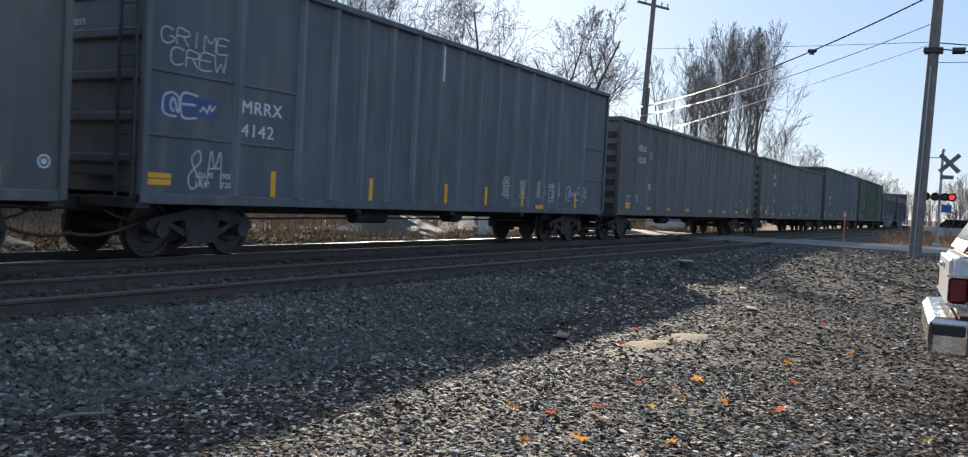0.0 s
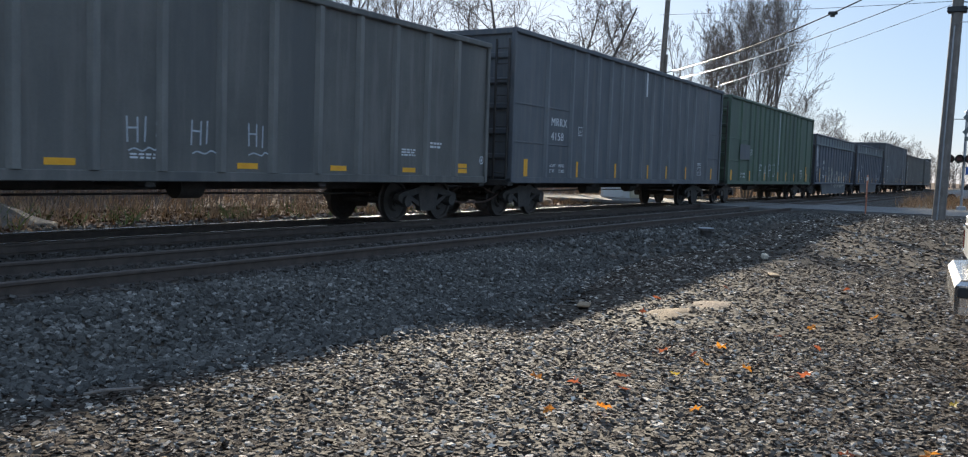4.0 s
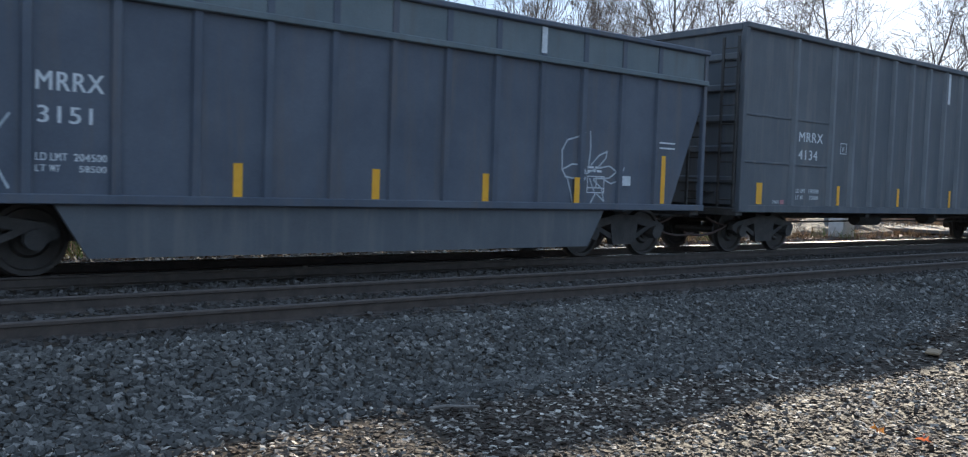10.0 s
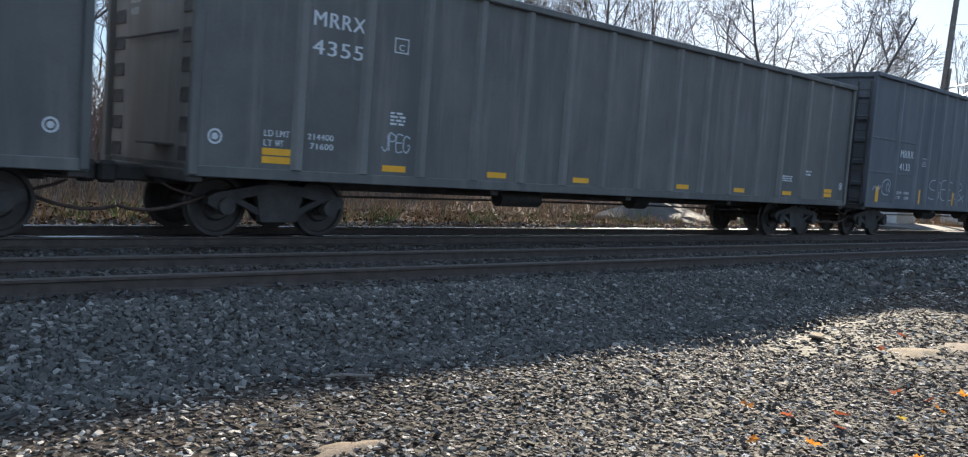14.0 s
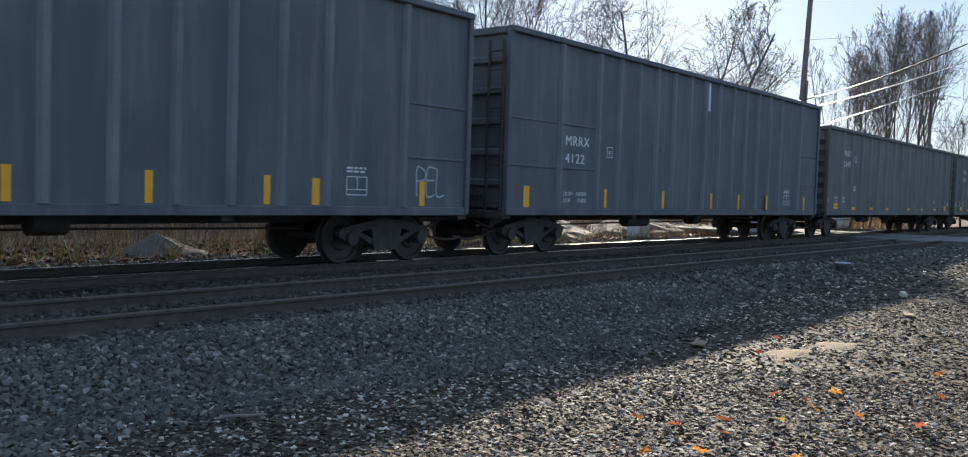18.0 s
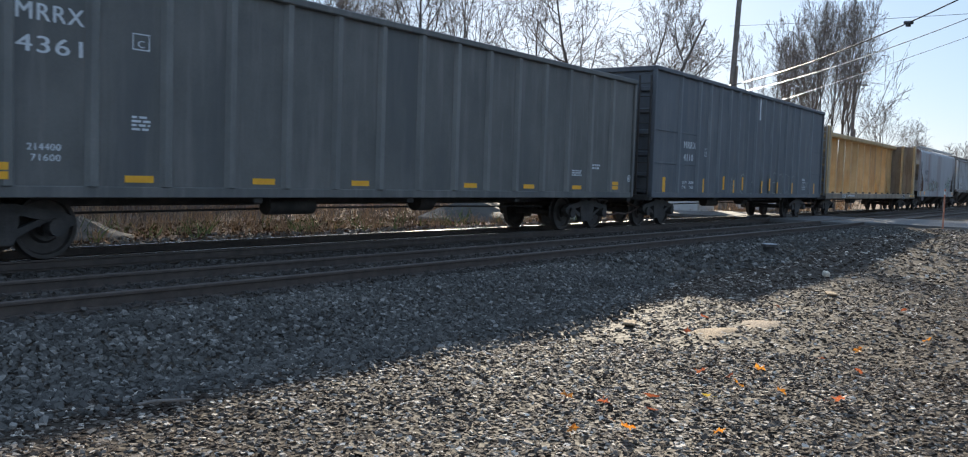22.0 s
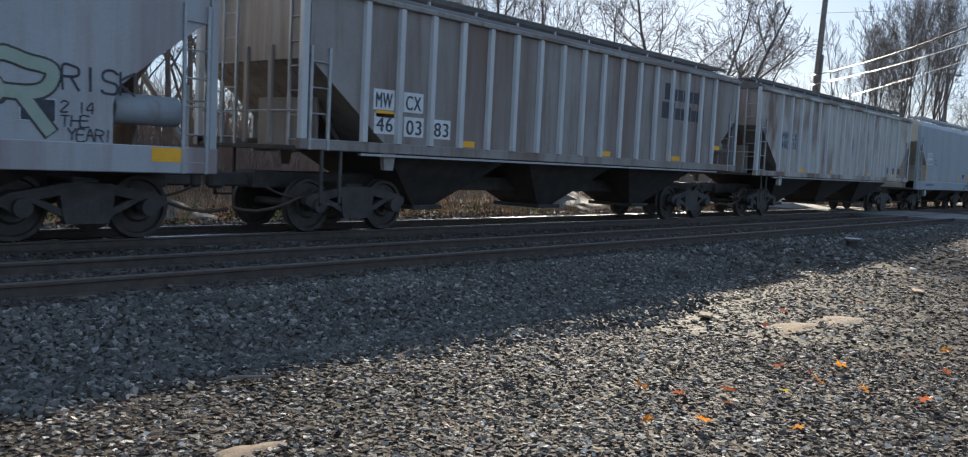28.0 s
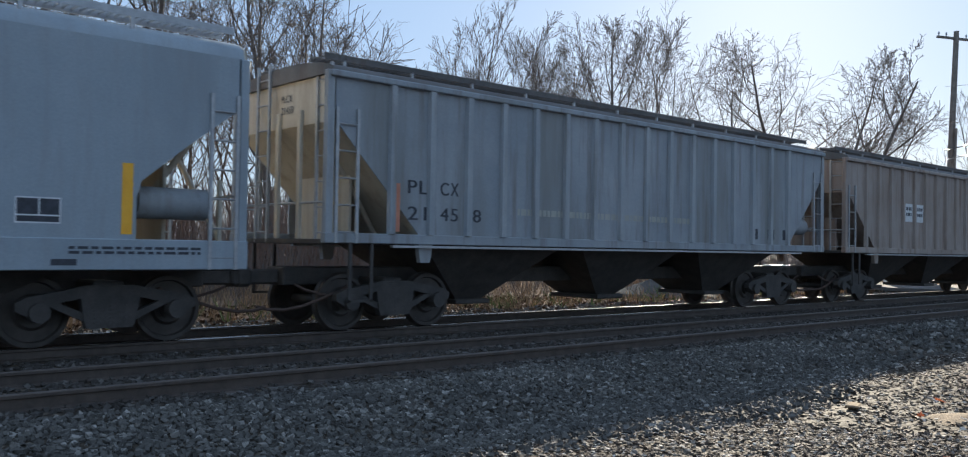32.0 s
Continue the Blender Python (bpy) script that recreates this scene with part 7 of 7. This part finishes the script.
# ---- the parked car ----
def estate_car(at):
    """An old two-tone utility wagon, tail at local x = 0, its length along +x."""
    c = thing("parked_car", "old red and white two-tone utility wagon parked on the gravel", "car", at=at)

    def loft(rows, name, material, label=""):
        """Cross-sections (x, half width low, half width high, z low, z high) joined nose to tail."""
        g = Geo()
        v, f = [], []
        for x, wl, wh, z0, z1 in rows:
            v += [(x, -wl, z0), (x, wl, z0), (x, wh, z1), (x, -wh, z1)]
        for k in range(len(rows) - 1):
            for i in range(4):
                j = (i + 1) % 4
                f.append((4 * k + i, 4 * k + j, 4 * k + 4 + j, 4 * k + 4 + i))
        f += [(3, 2, 1, 0), tuple(range(4 * len(rows) - 4, 4 * len(rows)))]
        me = g.add(v, f).mesh(name, material)
        bm = bmesh.new()
        bm.from_mesh(me)
        bmesh.ops.bevel(bm, geom=list(bm.edges), offset=0.035, segments=3, affect="EDGES", clamp_overlap=True)
        bm.to_mesh(me)
        bm.free()
        me.polygons.foreach_set("use_smooth", [True] * len(me.polygons))
        me.set_sharp_from_angle(angle=radians(45))
        return part(name, me, None, c, label)

    body = loft([(0.06, 0.80, 0.97, 0.60, 0.88), (0.8, 0.86, 0.99, 0.56, 0.88), (4.2, 0.86, 0.99, 0.52, 0.88), (4.75, 0.8, 0.93, 0.52, 0.88)], "lower_body", M_RED_SHADE, "dark red lower panels with the shade put into the paint")
    loft([(0.0, 0.97, 0.955, 0.872, 1.30), (0.8, 0.995, 0.97, 0.872, 1.30), (4.2, 0.995, 0.96, 0.872, 1.24), (4.8, 0.94, 0.9, 0.872, 1.12)], "side_panel", M_CARWHITE, "off-white band round the body")
    cab = Geo()
    v = [(0.03, -0.95, 1.292), (3.3, -0.95, 1.292), (2.75, -0.80, 1.91), (0.38, -0.80, 1.91), (0.03, 0.95, 1.292), (3.3, 0.95, 1.292), (2.75, 0.80, 1.91), (0.38, 0.80, 1.91), (1.6, -0.82, 1.945), (1.6, 0.82, 1.945)]
    cab.add(v, [(0, 1, 2, 8, 3), (4, 7, 9, 6, 5), (0, 3, 7, 4), (1, 5, 6, 2), (3, 8, 9, 7), (8, 2, 6, 9), (0, 4, 5, 1)])
    me = cab.mesh("cabin", M_RED)
    bm = bmesh.new()
    bm.from_mesh(me)
    bmesh.ops.bevel(bm, geom=list(bm.edges), offset=0.05, segments=3, affect="EDGES", clamp_overlap=True)
    bm.to_mesh(me)
    bm.free()
    me.polygons.foreach_set("use_smooth", [True] * len(me.polygons))
    me.set_sharp_from_angle(angle=radians(50))
    cabin = part("cabin", me, None, c, "faded red roof and pillars")

    def on_side(s, pts, off):
        """Points (x, z) laid on the sloping cabin side."""
        return [(x, s * (0.95 - (z - 1.292) * 0.15 / 0.688 + off), z) for x, z in pts]

    for s in (-1, 1):
        outer = [(0.40, 1.42), (1.55, 1.42), (1.55, 1.82), (0.80, 1.82), (0.68, 1.78), (0.56, 1.67)]
        n = len(outer)
        cx, cz = sum(p[0] for p in outer) / n, sum(p[1] for p in outer) / n
        inner = [(cx + (x - cx) * 0.94, cz + (z - cz) * 0.9) for x, z in outer]
        trim = Geo().add(on_side(s, outer, 0.008) + on_side(s, inner, 0.014), [(i, (i + 1) % n, n + (i + 1) % n, n + i) for i in range(n)])
        win = part("side_window", Geo().add(on_side(s, inner, 0.007), [tuple(range(n))]), M_GLASS_D, cabin, "dark tinted side window")
        part("window_trim", trim, M_CHROME, win)
        o2 = [(1.66, 1.40), (2.85, 1.40), (2.5, 1.82), (1.66, 1.82)]
        win = part("side_window", Geo().add(on_side(s, o2, 0.007), [(0, 1, 2, 3)]), M_GLASS_D, cabin, "dark tinted side window")
        tl = part("tail_light", Geo().cbox(-0.035, 0.10, min(s * 0.9, s * 1.0), max(s * 0.9, s * 1.0), 0.945, 1.14, 0.02), M_LENS, c, "red tail light wrapping the corner")
        fr = Geo()
        for a in ((-0.045, 0.115, 0.925, 0.945), (-0.045, 0.115, 1.14, 1.16)):
            fr.box(a[0], a[1], min(s * 0.9, s * 1.004), max(s * 0.9, s * 1.004), a[2], a[3])
        fr.box(0.10, 0.118, min(s * 0.9, s * 1.004), max(s * 0.9, s * 1.004), 0.925, 1.16)
        part("bezel", fr, M_CHROME, tl)
        part("belt_trim", Geo().box(0.05, 4.5, min(s * 0.95, s * 0.985), max(s * 0.95, s * 0.985), 1.285, 1.305), M_CHROME, c)
        part("lower_trim", Geo().box(0.05, 4.5, min(s * 0.96, s * 1.005), max(s * 0.96, s * 1.005), 0.855, 0.885), M_CHROME, c)
        for x in (1.05, 3.85):
            w = part("wheel", Geo().cyl((x, s * 0.70, 0.37), (x, s * 0.97, 0.37), 0.37, 0.37, 24), M_RUBBER, c, smooth=True)
            part("hub_cap", Geo().cyl((x, s * 0.97, 0.37), (x, s * 0.985, 0.37), 0.2, 0.17, 18), M_CHROME, w)
            g = Geo()
            for k in range(12):
                t0, t1 = math.pi * k / 12, math.pi * (k + 1) / 12
                g.add([(x + q * math.cos(t), s * 1.0, 0.42 + q * math.sin(t)) for q, t in ((0.44, t0), (0.44, t1), (0.49, t1), (0.49, t0))], [(0, 1, 2, 3)])
            part("wheel_arch", g, M_RED, c)
    # tail: window, gate, bumper
    def on_tail(pts, off):
        return [(0.03 + (z - 1.292) * 0.35 / 0.618 - off, y, z) for y, z in pts]
    q = [(-0.74, 1.42), (0.74, 1.42), (0.66, 1.86), (-0.66, 1.86)]
    part("rear_window", Geo().add(on_tail(q, 0.012), [(0, 1, 2, 3)]), M_GLASS_D, cabin, "dark rear window in the sloping tailgate")
    part("tailgate", Geo().cbox(-0.03, 0.02, -0.82, 0.82, 0.9, 1.27, 0.015), M_CARWHITE, c)
    part("gate_handle", Geo().cbox(-0.06, -0.028, -0.12, 0.12, 1.18, 1.22, 0.008), M_CHROME, c)
    b = part("bumper", Geo().prism([(-0.15, 0.60), (-0.15, 0.77), (-0.11, 0.83), (0.03, 0.84), (0.03, 0.55), (-0.11, 0.53)], -0.98, 0.98), M_CHROME, c, "pitted chrome rear bumper")
    for s in (-1, 1):
        part("bumper_end", Geo().cbox(-0.145, 0.14, min(s * 0.97, s * 1.03), max(s * 0.97, s * 1.03), 0.54, 0.82, 0.03), M_CHROME, b)
        part("bumper_pad", Geo().cbox(-0.13, 0.10, min(s * 1.0, s * 1.045), max(s * 1.0, s * 1.045), 0.70, 0.78, 0.01), M_RUBBER, b)
    part("underside", Geo().cbox(0.7, 4.5, -0.6, 0.6, 0.42, 0.6, 0.03), M_STEEL, c)
    return c


CAR_AT = pose(8.6, 0.54, float(ground_z(8.6, -1.0)) - 0.01, 0, 0, -90 + 5) 
estate_car(CAR_AT)

# ---- small things on the lot ----
def leaf_mesh(material, seed):
    r = random.Random(seed)
    g = Geo()
    n = 15
    verts = [(0, 0, 0.012)]
    for i in range(n):
        t = 2 * math.pi * i / n
        rad = 0.058 * (1.0 if i % 3 == 0 else 0.5 if i % 3 == 1 else 0.62) * r.uniform(0.85, 1.15)
        verts.append((rad * math.cos(t), rad * math.sin(t), 0.004 + r.uniform(0, 0.028)))
    faces = [(0, 1 + i, 1 + (i + 1) % n) for i in range(n)]
    verts += [(-0.05, 0.002, 0.01), (-0.11, 0.004, 0.02), (-0.11, -0.002, 0.02)]
    faces.append((n + 1, n + 2, n + 3))
    return g.add(verts, faces).mesh("fallen_leaf", material, fix=False)


LEAVES = {"o": [leaf_mesh(M_LEAF_O, k) for k in (1, 2, 3)], "r": [leaf_mesh(M_LEAF_R, k) for k in (4, 5, 6)], "y": [leaf_mesh(M_LEAF_Y, k) for k in (7, 8)]}
LEAF_WORDS = {"o": "bright orange fallen maple leaf on gravel", "r": "red-brown fallen maple leaf on gravel", "y": "yellow-green fallen maple leaf on gravel"}
rl = random.Random(9)


def leaf(kind, x, y):
    ob = solid("fallen_leaf", rl.choice(LEAVES[kind]), None, LEAF_WORDS[kind], "leaf", "fallen leaves on the lot", at=pose(x, y, float(ground_z(x, y)) + 0.06, rl.uniform(-38, 38), rl.uniform(-38, 38), rl.uniform(0, 360)))
    s = rl.uniform(0.75, 1.2)
    ob.matrix_basis = ob.matrix_basis @ Matrix.Diagonal((s, s, s, 1))


for line in LEAF_SPOTS.split("|"):
    k, x, y = line.split()
    leaf(k, float(x), float(y))
for i in range(16):
    a, d = rl.uniform(2, 40), rl.uniform(5, 13)
    lx, ly = d * math.cos(radians(a)), d * math.sin(radians(a))
    if ly < 4.0:
        leaf(rl.choice("rrryo"), lx, ly)
solid("pale_rock", Geo().cbox(-0.08, 0.08, -0.055, 0.055, 0, 0.1, 0.02), M_ROCK, "single white rock lying on the gravel", "rock", at=pose(16.9, 4.25, float(ground_z(16.9, 4.25)), 8, -6, 30))
solid("stick", Geo().tube([(-0.17, 0, 0.03), (-0.05, 0.01, 0.04), (0.06, 0.0, 0.036), (0.18, 0.012, 0.03)], 0.011, 7), M_POLE, "weathered stick lying at the foot of the ballast", "stick", at=pose(3.55, 5.0, float(ground_z(3.55, 5.0)) + 0.02, 0, 0, -25))
for x, y, l in ((9.2, 4.38, 0.34), (14.0, 3.4, 0.5)):
    solid("flat_slab", Geo().cbox(-l / 2, l / 2, -0.07, 0.07, 0, 0.03, 0.012), M_SAND, "flat pale stone slab in the gravel", "slab", at=pose(x, y, float(ground_z(x, y)) + 0.02, 3, 2, 20))


def far_car(at):
    """A small pale car parked far past the crossing."""
    c = thing("parked_car", "small pale grey car parked past the crossing", "car", at=at)
    part("body", Geo().prism([(-2.1, 0.35), (2.1, 0.35), (2.15, 0.75), (1.2, 0.9), (-2.0, 0.95)], -0.85, 0.85), M_CARWHITE, c)
    cab = part("cabin", Geo().prism([(-1.9, 0.94), (0.95, 0.9), (0.3, 1.45), (-1.5, 1.48)], -0.72, 0.72), M_GLASS_D, c, "dark windows")
    part("roof", Geo().prism([(-1.5, 1.482), (0.3, 1.452), (0.2, 1.5), (-1.4, 1.53)], -0.72, 0.72), M_CARWHITE, cab)
    for x in (-1.35, 1.35):
        for y in (-0.78, 0.78):
            part("wheel", Geo().cyl((x, y - 0.1, 0.32), (x, y + 0.1, 0.32), 0.32, 0.32, 14), M_RUBBER, c)


far_car(pose(66, 2.6, 0.2, 0, 0, 75))

motions()
